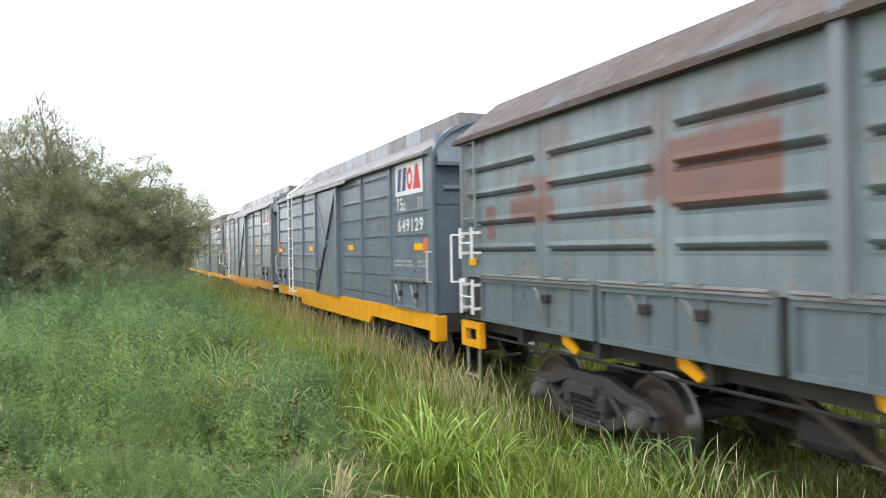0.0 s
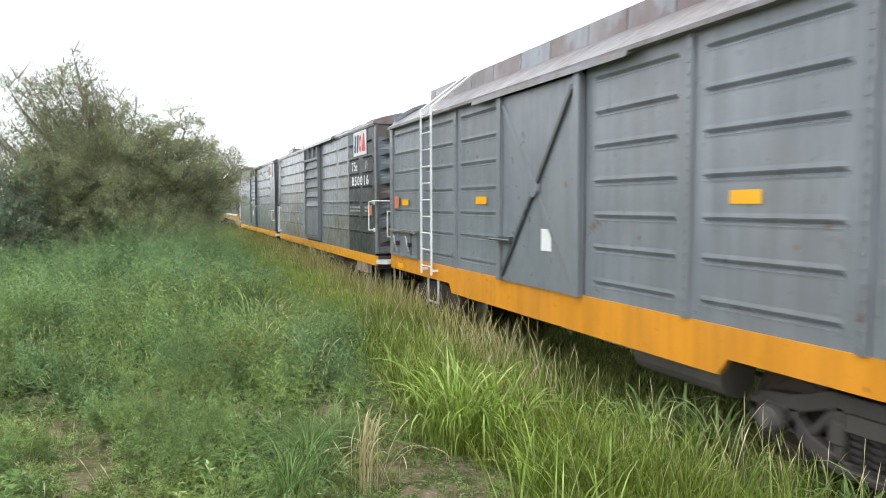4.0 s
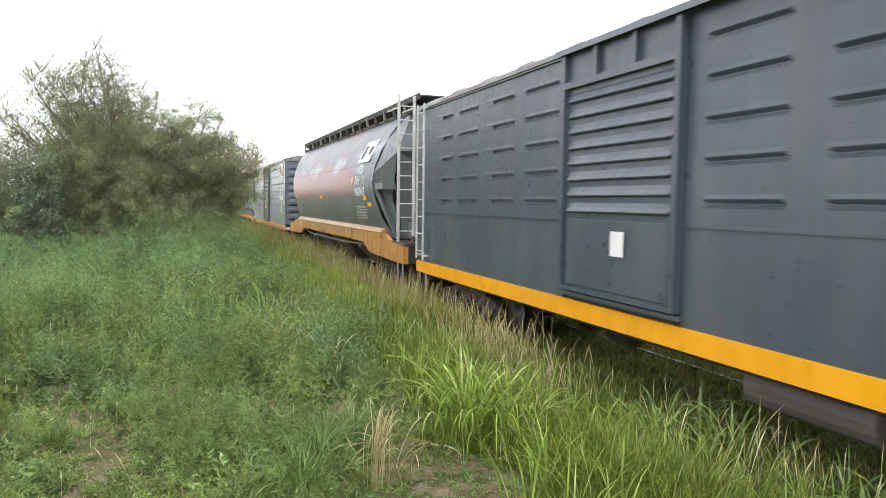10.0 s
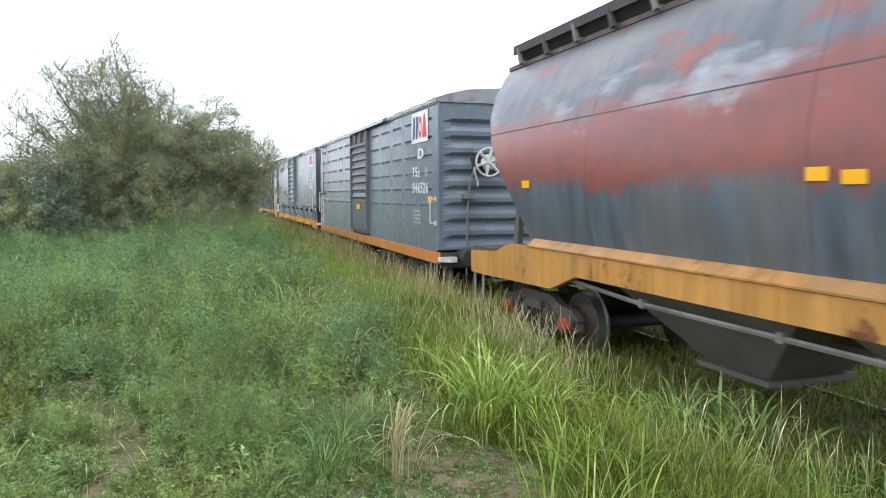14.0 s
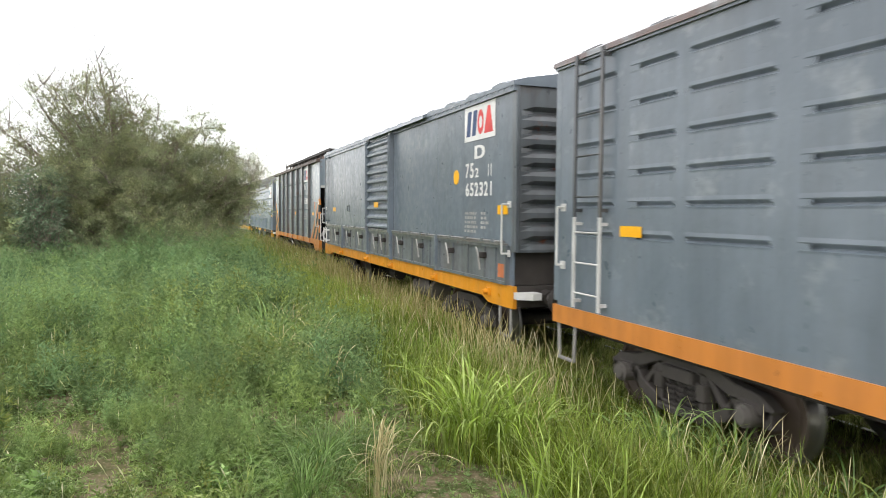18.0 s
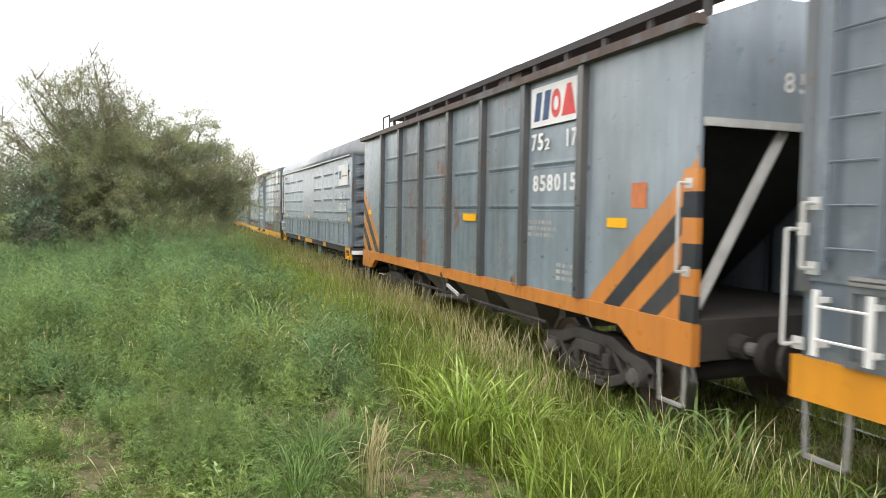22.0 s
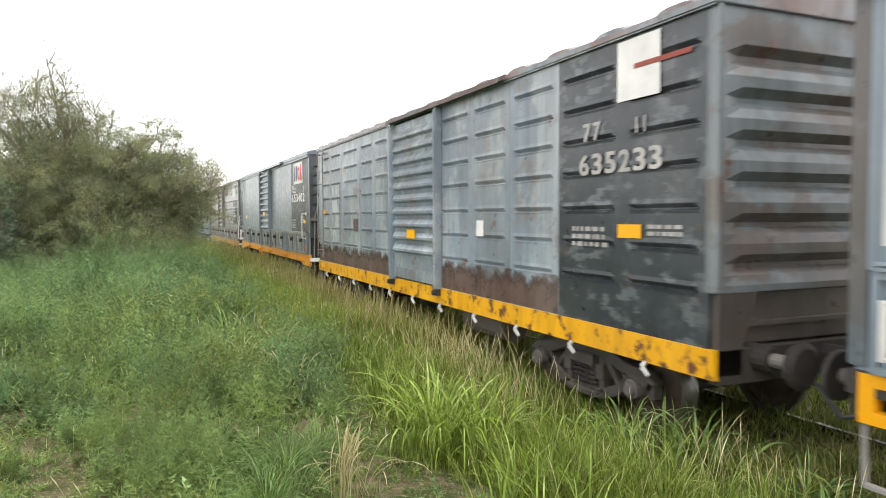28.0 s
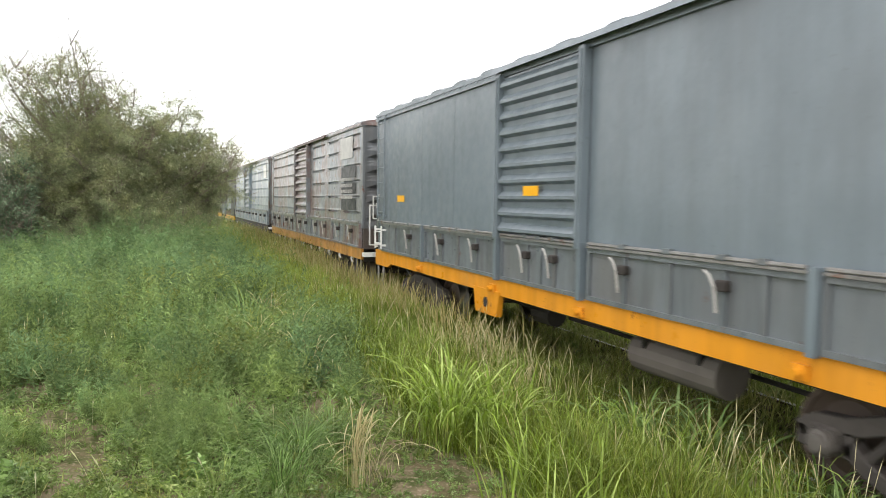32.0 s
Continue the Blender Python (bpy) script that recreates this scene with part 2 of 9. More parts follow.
M = {
    "grey_old": paint("grey_old", (0.18, 0.2, 0.217), rust=0.1, fade=0.3, grime=0.3),
    "grey_clean": paint("grey_clean", (0.12, 0.15, 0.18), rust=0.0, fade=0.35, grime=0.18, rough=0.42, rub=(0.23, 0.26, 0.275), rub_amt=0.12),
    "grey_blue": paint("grey_blue", (0.19, 0.24, 0.285), rust=0.02, fade=0.35, grime=0.25),
    "grey_light": paint("grey_light", (0.185, 0.235, 0.275), rust=0.2, fade=0.6, grime=0.4, patch=(0.31, 0.35, 0.365), patch_amt=0.3, patch_scale=(0.6, 1.2, 0.8), rub=(0.17, 0.135, 0.12), rub_amt=0.22),
    "grey_dark": paint("grey_dark", (0.054, 0.072, 0.09), rust=0.0, fade=0.3, grime=0.2, rough=0.42),
    "grey_grimy": paint("grey_grimy", (0.14, 0.168, 0.182), rust=0.16, fade=0.5, grime=0.55, dust_col=(0.12, 0.085, 0.068), patch=(0.115, 0.088, 0.078), patch_amt=0.42, patch_scale=(0.8, 1.3, 0.45), rub=(0.26, 0.29, 0.31), rub_amt=0.3),
    "lead_flap": paint("lead_flap", (0.115, 0.145, 0.16), rust=0.06, fade=0.35, grime=0.3),
    "grey_rusty": paint("grey_rusty", (0.16, 0.19, 0.21), rust=0.34, fade=0.5, grime=0.6, patch=(0.17, 0.105, 0.088), patch_amt=0.5, rub=(0.27, 0.3, 0.33), rub_amt=0.25),
    "grey_dark_blue": paint("grey_dark_blue", (0.135, 0.17, 0.195), rust=0.0, fade=0.35, grime=0.14, rough=0.45),
    "black": paint("black", (0.022, 0.027, 0.032), gloss=0.22, rust=0.0, fade=0.5, grime=0.2, rough=0.5),
    "orange": paint("orange", (0.78, 0.355, 0.01), rust=0.1, rust_scale=6.0, gloss=0.2, fade=0.03, grime=0.16, dust_col=(0.4, 0.22, 0.08), rust_col=(0.16, 0.07, 0.03)),
    "orange_red": paint("orange_red", (0.56, 0.205, 0.04), rust=0.1, fade=0.1, grime=0.25, dust_col=(0.35, 0.17, 0.08)),
    "orange_old": paint("orange_old", (0.78, 0.39, 0.015), rust=0.6, rust_scale=5.0, gloss=0.2, fade=0.1, grime=0.3, dust_col=(0.3, 0.15, 0.06), rust_col=(0.14, 0.06, 0.03)),
    "orange_pale": paint("orange_pale", (0.47, 0.235, 0.055), rust=0.38, rust_scale=1.6, gloss=0.2, fade=0.3, grime=0.5, dust_col=(0.35, 0.2, 0.1)),
    "roof_dusty": paint("roof_dusty", (0.175, 0.158, 0.152), rust=0.12, fade=0.4, grime=0.4, rough=0.6, gloss=0.3, patch=(0.2, 0.205, 0.21), patch_amt=0.25, patch_scale=(0.6, 1.1, 1.1)),
    "roof_brown": paint("roof_brown", (0.115, 0.086, 0.074), rust=0.2, fade=0.2, grime=0.4, rough=0.72, gloss=0.12, dust_col=(0.12, 0.1, 0.085), patch=(0.13, 0.135, 0.14), patch_amt=0.15, patch_scale=(0.6, 1.1, 1.1)),
    "roof_grey": paint("roof_grey", (0.22, 0.235, 0.25), rust=0.12, fade=0.4, grime=0.35, patch=(0.14, 0.09, 0.08), patch_amt=0.4),
    "end_dirty": paint("end_dirty", (0.14, 0.155, 0.165), rust=0.25, fade=0.4, grime=0.7, dust_col=(0.1, 0.075, 0.06)),
    "end_light": paint("end_light", (0.156, 0.184, 0.197), rust=0.22, fade=0.4, grime=0.6, dust_col=(0.115, 0.09, 0.075), patch=(0.12, 0.1, 0.088), patch_amt=0.35, patch_scale=(0.7, 0.7, 1.2)),
    "barrel_end": paint("barrel_end", (0.122, 0.142, 0.142), rust=0.16, fade=0.4, grime=0.4, dust_col=(0.14, 0.115, 0.1)),
    "end_slate": paint("end_slate", (0.09, 0.105, 0.115), rust=0.18, fade=0.4, grime=0.5, dust_col=(0.1, 0.075, 0.06), patch=(0.085, 0.068, 0.058), patch_amt=0.12, patch_scale=(0.6, 0.6, 0.8)),
    "grey_soiled": paint("grey_soiled", (0.135, 0.158, 0.175), rust=0.08, fade=0.45, grime=0.5, dust_col=(0.12, 0.09, 0.075), patch=(0.11, 0.088, 0.078), patch_amt=0.22, patch_scale=(0.8, 1.0, 1.3)),
    "grey_hopper": paint("grey_hopper", (0.187, 0.234, 0.267), rust=0.14, fade=0.45, grime=0.3, gloss=0.6, dust_col=(0.17, 0.13, 0.1)),
    "end_round": paint("end_round", (0.15, 0.18, 0.205), rust=0.12, fade=0.35, grime=0.6, dust_col=(0.11, 0.09, 0.078), patch=(0.1, 0.085, 0.075), patch_amt=0.3, patch_scale=(0.5, 0.5, 0.7)),
    "end_brown": paint("end_brown", (0.075, 0.062, 0.055), rust=0.25, fade=0.3, grime=0.5),
    "sky_blue_rub": plain_mat("sky_blue_rub", (0.12, 0.135, 0.19), 0.6, var=0.5, scale=4),
    "white": plain_mat("white", (0.74, 0.74, 0.72), 0.55, var=0.18, scale=5),
    "steel_dull": plain_mat("steel_dull", (0.26, 0.25, 0.235), 0.6, var=0.4, scale=6),
    "post_dark": paint("post_dark", (0.05, 0.055, 0.06), rust=0.15, fade=0.4, grime=0.4),
    "roof_pale": paint("roof_pale", (0.23, 0.25, 0.27), rust=0.05, fade=0.3, grime=0.4),
    "primer": paint("primer", (0.19, 0.07, 0.048), rust=0.2, fade=0.3, grime=0.5, patch=(0.17, 0.19, 0.195), patch_amt=0.25, patch_scale=(1, 2.0, 2.4)),
    "orange_mid": paint("orange_mid", (0.68, 0.28, 0.02), rust=0.12, rust_scale=6.0, gloss=0.2, fade=0.15, grime=0.25, dust_col=(0.4, 0.2, 0.08)),
    "flap_rail": paint("flap_rail", (0.2, 0.2, 0.195), rust=0.2, fade=0.4, grime=0.5, dust_col=(0.18, 0.15, 0.12)),
    "latch_pale": plain_mat("latch_pale", (0.4, 0.39, 0.37), 0.6, var=0.4),
    "orange_dirty": paint("orange_dirty", (0.42, 0.2, 0.04), rust=0.3, fade=0.2, grime=0.6, dust_col=(0.2, 0.13, 0.07)),
    "black_worn": paint("black_worn", (0.022, 0.028, 0.036), rust=0.14, fade=0.5, grime=0.2, patch=(0.1, 0.115, 0.125), patch_amt=0.12, patch_scale=(2.0, 2.2, 5.0), rub=(0.075, 0.08, 0.085), rub_amt=0.2),
    "grey_flap": paint("grey_flap", (0.135, 0.155, 0.168), rust=0.16, fade=0.35, grime=0.5, dust_col=(0.14, 0.11, 0.09)),
    "grey_louvre": paint("grey_louvre", (0.122, 0.13, 0.134), rust=0.03, fade=0.25, grime=0.4, rough=0.6, gloss=0.15, dust_col=(0.15, 0.12, 0.1)),
    "grey_door": paint("grey_door", (0.15, 0.168, 0.18), rust=0.05, fade=0.3, grime=0.35, rough=0.6, gloss=0.15),
    "end_dark": paint("end_dark", (0.07, 0.077, 0.084), rust=0.1, fade=0.4, grime=0.5, dust_col=(0.075, 0.055, 0.048)),
    "chute": plain_mat("chute", (0.15, 0.132, 0.114), 0.7, var=0.3, scale=2.5),
    "grey_stained": paint("grey_stained", (0.175, 0.220, 0.248), rust=0.4, rust_scale=1.1, rust_col=(0.17, 0.09, 0.055), fade=0.35, grime=0.5, dust_col=(0.16, 0.1, 0.07)),
    "white_faded": paint("white_faded", (0.4, 0.43, 0.44), rust=0.05, fade=0.3, grime=0.3, patch=(0.2, 0.25, 0.285), patch_amt=0.42, patch_scale=(1.5, 2.5, 1.4)),
    "box_stained": paint("box_stained", (0.42, 0.33, 0.27), rust=0.2, fade=0.3, grime=0.4, rough=0.6, gloss=0.2),
    "white_dull": plain_mat("white_dull", (0.55, 0.55, 0.53), 0.6, var=0.35, scale=4),
    "logo_blue": plain_mat("logo_blue", (0.025, 0.06, 0.16), 0.5),
    "logo_red": plain_mat("logo_red", (0.62, 0.05, 0.045), 0.5),
    "logo_faded": plain_mat("logo_faded", (0.55, 0.17, 0.1), 0.6, var=0.4, scale=5),
    "reflector": plain_mat("reflector", (0.85, 0.42, 0.0), 0.35, var=0.08),
    "stamp": plain_mat("stamp", (0.55, 0.17, 0.06), 0.6, var=0.3),
    "running_gear": plain_mat("running_gear", (0.034, 0.029, 0.026), 0.75, var=0.45, scale=7, bmp=0.3),
    "bogie": plain_mat("bogie", (0.062, 0.054, 0.048), 0.7, var=0.4, scale=6, bmp=0.3),
    "under": plain_mat("under", (0.045, 0.039, 0.034), 0.85, var=0.4, scale=3),
    "wheel_brown": plain_mat("wheel_brown", (0.085, 0.06, 0.045), 0.7, var=0.3, scale=6),
    "tread": plain_mat("tread", (0.38, 0.37, 0.36), 0.3, 0.9, var=0.15),
    "rail_side": plain_mat("rail_side", (0.07, 0.045, 0.033), 0.8, var=0.3),
    "cap_red": plain_mat("cap_red", (0.3, 0.06, 0.04), 0.6),
    "cap_blue": plain_mat("cap_blue", (0.1, 0.2, 0.27), 0.6),
    "cap_grey": plain_mat("cap_grey", (0.11, 0.1, 0.09), 0.6),
    "handbrake": plain_mat("handbrake", (0.16, 0.15, 0.14), 0.6, var=0.4),
    # near-black for bays and holes: the shade inside them is in the colour
    "inside_shade": plain_mat("inside_shade", (0.03, 0.03, 0.03), 0.9),
    "walkway": plain_mat("walkway", (0.06, 0.055, 0.055), 0.8, var=0.3),
    "plastic": plain_mat("plastic", (0.06, 0.065, 0.07), 0.35),
    "bark": plain_mat("bark", (0.23, 0.195, 0.155), 0.9, var=0.4, scale=12, bmp=0.5),
    "sleeper": plain_mat("sleeper", (0.09, 0.07, 0.055), 0.9, var=0.4, scale=6, bmp=0.4),
}


def rust_foot(name):
    """Rust that covers the foot of a side sheet and breaks up into flakes and streaks above."""
    mat = paint(name, (0.1, 0.062, 0.05), rust=0.3, fade=0.5, grime=0.5, rough=0.6, gloss=0.2)
    n, l, bsdf = nodes_of(mat)
    tc, xyz = n.new("ShaderNodeTexCoord"), n.new("ShaderNodeSeparateXYZ")
    l.new(tc.outputs["Object"], xyz.inputs[0])
    up = n.new("ShaderNodeMapRange")
    up.inputs["From Min"].default_value, up.inputs["From Max"].default_value = 1.3, 1.62
    up.inputs["To Min"].default_value, up.inputs["To Max"].default_value = 0.62, -0.6
    l.new(xyz.outputs["Z"], up.inputs["Value"])
    add = n.new("ShaderNodeMath")
    add.operation, add.use_clamp = "ADD", True
    l.new(up.outputs[0], add.inputs[0])
    l.new(noise_fac(n, l, tc.outputs["Object"], 3.0, 0.34, 0.66, 8, (1, 1, 0.9), 0.65), add.inputs[1])
    clear, mix = n.new("ShaderNodeBsdfTransparent"), n.new("ShaderNodeMixShader")
    l.new(add.outputs[0], mix.inputs[0])
    l.new(clear.outputs[0], mix.inputs[1])
    l.new(bsdf.outputs[0], mix.inputs[2])
    l.new(mix.outputs[0], n["Material Output"].inputs["Surface"])
    return mat


def two_tone(name):
    """The barrel's side: red oxide over grey, with ragged edges, streaks and rubbed patches."""
    mat = paint(name, (0.088, 0.107, 0.13), rust=0.12, fade=0.5, grime=0.5)
    n, l = mat.node_tree.nodes, mat.node_tree.links
    bsdf = n["Principled BSDF"]
    old = bsdf.inputs["Base Color"].links[0].from_socket
    tc, sep = n.new("ShaderNodeTexCoord").outputs["Object"], n.new("ShaderNodeSeparateXYZ")
    l.new(tc, sep.inputs[0])

    def math_node(op, a, b):
        m = n.new("ShaderNodeMath")
        m.operation = op
        m.use_clamp = op == "MULTIPLY"
        for sock, v in zip(m.inputs, (a, b)):
            if isinstance(v, (int, float)):
                sock.default_value = v
            else:
                l.new(v, sock)
        return m.outputs[0]

    def band(v, lo, hi):
        r = n.new("ShaderNodeMapRange")
        r.interpolation_type = "SMOOTHSTEP"
        r.inputs["From Min"].default_value, r.inputs["From Max"].default_value = lo, hi
        l.new(v, r.inputs["Value"])
        return r.outputs[0]

    edge = noise_fac(n, l, tc, 1.1, 0.2, 0.8, 6, (0.3, 1, 1.2), 0.65)
    z = math_node("ADD", sep.outputs["Z"], math_node("MULTIPLY", math_node("SUBTRACT", edge, 0.5), 1.0))
    y = math_node("ADD", sep.outputs["Y"], math_node("MULTIPLY", edge, 1.6))
    red = math_node("MULTIPLY", math_node("MULTIPLY", band(z, 2.35, 2.6), band(z, 4.75, 4.55)), band(y, 5.4, 6.0))
    worn = noise_fac(n, l, tc, 1.6, 0.36, 0.48, 7, (0.5, 0.5, 1.6), 0.7)
    upper = math_node("MULTIPLY", band(z, 3.25, 3.6), worn)
    red = math_node("MULTIPLY", red, math_node("SUBTRACT", 1.0, upper))
    redcol = mix_rgb(n, l, noise_fac(n, l, tc, 2.2, 0.35, 0.7, 6), (0.25, 0.064, 0.048), (0.16, 0.058, 0.048))
    out = mix_rgb(n, l, red, old, redcol)
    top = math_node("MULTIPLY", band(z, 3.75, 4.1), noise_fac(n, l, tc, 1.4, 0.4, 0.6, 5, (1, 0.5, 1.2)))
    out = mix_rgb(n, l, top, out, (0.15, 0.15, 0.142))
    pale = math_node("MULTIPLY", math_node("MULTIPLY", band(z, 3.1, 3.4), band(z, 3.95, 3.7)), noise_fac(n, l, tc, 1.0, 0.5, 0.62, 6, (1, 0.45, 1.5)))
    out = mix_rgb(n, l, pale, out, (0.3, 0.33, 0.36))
    l.new(out, bsdf.inputs["Base Color"])
    for k in list(bsdf.inputs["Roughness"].links):
        l.remove(k)
    bsdf.inputs["Roughness"].default_value = 0.34
    bsdf.inputs["Specular IOR Level"].default_value = 0.5
    bsdf.inputs["Coat Weight"].default_value = 0.1
    return mat


M["barrel_two"] = two_tone("barrel_two")
M["rust_foot"] = rust_foot("rust_foot")


def primed(name):
    """The lead wagon's side: blue-grey paint with brushed red-brown primer over old repairs."""
    mat = paint(name, (0.15, 0.19, 0.2), rust=0.1, fade=0.45, grime=0.35, patch=(0.18, 0.17, 0.165), patch_amt=0.1, patch_scale=(0.6, 1.5, 1.2))
    n, l, bsdf = nodes_of(mat)
    out = bsdf.inputs["Base Color"].links[0].from_socket
    tc, xyz = n.new("ShaderNodeTexCoord").outputs["Object"], n.new("ShaderNodeSeparateXYZ")
    l.new(tc, xyz.inputs[0])
    tone = mix_rgb(n, l, noise_fac(n, l, tc, 2.4, 0.35, 0.7, 6), (0.17, 0.068, 0.05), (0.125, 0.066, 0.055))
    ragged = noise_fac(n, l, tc, 2.6, 0.3, 0.7, 7, (1, 1, 1.2), 0.65)
    for y0, y1, z0, z1, soft, amount in ((7.27, 8.55, 2.64, 3.28, 0.06, 1.0), (8.3, 8.95, 2.64, 3.2, 0.3, 0.9), (7.27, 8.2, 3.2, 3.62, 0.3, 0.6), (10.45, 11.5, 2.6, 2.92, 0.1, 1.0), (10.45, 11.4, 2.9, 3.25, 0.3, 0.8), (9.0, 9.8, 2.6, 2.9, 0.4, 0.6), (10.0, 10.9, 3.2, 3.85, 0.5, 0.55), (8.4, 9.0, 3.1, 3.8, 0.5, 0.5), (11.9, 12.2, 2.4, 2.9, 0.1, 0.9)):
        mask = None
        for axis, mid, half in (("Y", (y0 + y1) / 2, (y1 - y0) / 2), ("Z", (z0 + z1) / 2, (z1 - z0) / 2)):
            off, away, inside = n.new("ShaderNodeMath"), n.new("ShaderNodeMath"), n.new("ShaderNodeMapRange")
            off.operation, off.inputs[1].default_value = "SUBTRACT", mid
            away.operation = "ABSOLUTE"
            l.new(xyz.outputs[axis], off.inputs[0])
            l.new(off.outputs[0], away.inputs[0])
            inside.inputs["From Min"].default_value, inside.inputs["From Max"].default_value = half - soft * 0.5, half + soft * 0.5
            inside.inputs["To Min"].default_value, inside.inputs["To Max"].default_value = 1.0, 0.0
            l.new(away.outputs[0], inside.inputs["Value"])
            if mask is None:
                mask = inside.outputs[0]
            else:
                both = n.new("ShaderNodeMath")
                both.operation = "MULTIPLY"
                l.new(mask, both.inputs[0])
                l.new(inside.outputs[0], both.inputs[1])
                mask = both.outputs[0]
        # brushed out towards the rim, where the noise eats into it
        eaten, cover = n.new("ShaderNodeMath"), n.new("ShaderNodeMapRange")
        eaten.operation = "ADD"
        l.new(mask, eaten.inputs[0])
        l.new(ragged, eaten.inputs[1])
        low = 0.55 if amount == 1.0 else 0.85
        cover.inputs["From Min"].default_value, cover.inputs["From Max"].default_value = low, low + 0.4
        cover.inputs["To Max"].default_value = amount
        l.new(eaten.outputs[0], cover.inputs["Value"])
        keep = n.new("ShaderNodeMath")
        keep.operation, keep.use_clamp = "MULTIPLY", True
        l.new(cover.outputs[0], keep.inputs[0])
        l.new(mask, keep.inputs[1])
        out = mix_rgb(n, l, keep.outputs[0], out, tone)
    l.new(out, bsdf.inputs["Base Color"])
    return mat


M["grey_patchy"] = primed("grey_patchy")


# ---- mesh helpers ----
def bm_new():
    return bmesh.new()


def quad_box(bm, x0, x1, y0, y1, z0, z1):
    v = [bm.verts.new((x, y, z)) for x in (x0, x1) for y in (y0, y1) for z in (z0, z1)]
    for f in ((0, 1, 3, 2), (4, 6, 7, 5), (0, 4, 5, 1), (2, 3, 7, 6), (0, 2, 6, 4), (1, 5, 7, 3)):
        bm.faces.new([v[i] for i in f])


def prism(bm, pts, axis, a, b):
    """A closed outline, swept from a to b along an axis. Outline pairs are the other two axes in x, y, z order."""
    def at(p, w):
        q = list(p)
        q.insert("xyz".index(axis), w)
        return q
    A, B = [bm.verts.new(at(p, a)) for p in pts], [bm.verts.new(at(p, b)) for p in pts]
    n = len(pts)
    for i in range(n):
        bm.faces.new((A[i], A[(i + 1) % n], B[(i + 1) % n], B[i]))
    bm.faces.new(A[::-1])
    bm.faces.new(B)


def tube(bm, p, q, r, n=8, r2=None):
    p, q = Vector(p), Vector(q)
    d = (q - p).normalized()
    u = d.orthogonal().normalized()
    w = d.cross(u)
    rings = []
    for c, rad in ((p, r), (q, r if r2 is None else r2)):
        rings.append([bm.verts.new(c + rad * (math.cos(k * math.tau / n) * u + math.sin(k * math.tau / n) * w)) for k in range(n)])
    for k in range(n):
        bm.faces.new((rings[0][k], rings[0][(k + 1) % n], rings[1][(k + 1) % n], rings[1][k]))
    bm.faces.new(rings[0][::-1])
    bm.faces.new(rings[1])


def rod(bm, pts, r, n=6):
    """A bent rod: tubes from point to point."""
    for p, q in zip(pts, pts[1:]):
        tube(bm, p, q, r, n)


def bar(bm, pts, w, x0, x1):
    """A flat bar that follows points (y, z), w wide, between x0 and x1."""
    pts = [Vector(p) for p in pts]
    left, right = [], []
    for i, p in enumerate(pts):
        a, b = pts[max(i - 1, 0)], pts[min(i + 1, len(pts) - 1)]
        d = (b - a).normalized()
        nrm = Vector((-d.y, d.x))
        left.append(p + nrm * w / 2)
        right.append(p - nrm * w / 2)
    ring = []
    for s, x in ((0, x0), (1, x1)):
        ring.append([[bm.verts.new((x, q.x, q.y)) for q in left], [bm.verts.new((x, q.x, q.y)) for q in right]])
    for i in range(len(pts) - 1):
        (l0, r0), (l1, r1) = ring
        bm.faces.new((l0[i], l0[i + 1], r0[i + 1], r0[i]))
        bm.faces.new((l1[i], r1[i], r1[i + 1], l1[i + 1]))
        bm.faces.new((l0[i], l1[i], l1[i + 1], l0[i + 1]))
        bm.faces.new((r0[i], r0[i + 1], r1[i + 1], r1[i]))
    for i in (0, -1):
        (l0, r0), (l1, r1) = ring
        bm.faces.new((l0[i], r0[i], r1[i], l1[i]))


def part(name, bm, material, parent, label="", smooth=False):
    bmesh.ops.recalc_face_normals(bm, faces=bm.faces)
    me = bpy.data.meshes.new(name)
    bm.to_mesh(me)
    bm.free()
    if smooth:
        me.polygons.foreach_set("use_smooth", [True] * len(me.polygons))
    me.materials.append(material if not isinstance(material, str) else M[material])
    ob = new(name, me)
    ob.parent = parent
    if label:
        ob["label"] = label
    return ob


def far_copy(ob, L):
    """The same piece on the far side of the wagon: one mesh, turned half round."""
    o = ob.copy()
    scene.collection.objects.link(o)
    o.matrix_local = pose(0, L, 0, 0, 0, 180) @ ob.matrix_local
    for ch in list(ob.children):
        k = ch.copy()
        scene.collection.objects.link(k)
        k.parent = o
    return o


# ---- lettering: made once, as flat meshes ----
WORDS = list("0123456789D")
GLYPHS = {}


def make_glyphs():
    obs = []
    for w in WORDS:
        cu = bpy.data.curves.new("lettering", "FONT")
        cu.body, cu.size, cu.offset = w, 1.0, 0.02
        obs.append(new("lettering", cu))
    dg = bpy.context.evaluated_depsgraph_get()
    for w, ob in zip(WORDS, obs):
        me = bpy.data.meshes.new_from_object(ob.evaluated_get(dg))
        co = [v.co.copy() for v in me.vertices]
        x0, x1 = min(c.x for c in co), max(c.x for c in co)
        y0, y1 = min(c.y for c in co), max(c.y for c in co)
        GLYPHS[w] = ([((c.x - x0) / (x1 - x0), (c.y - y0) / (y1 - y0)) for c in co], [tuple(p.vertices) for p in me.polygons])
        bpy.data.objects.remove(ob)
        bpy.data.meshes.remove(me)


make_glyphs()


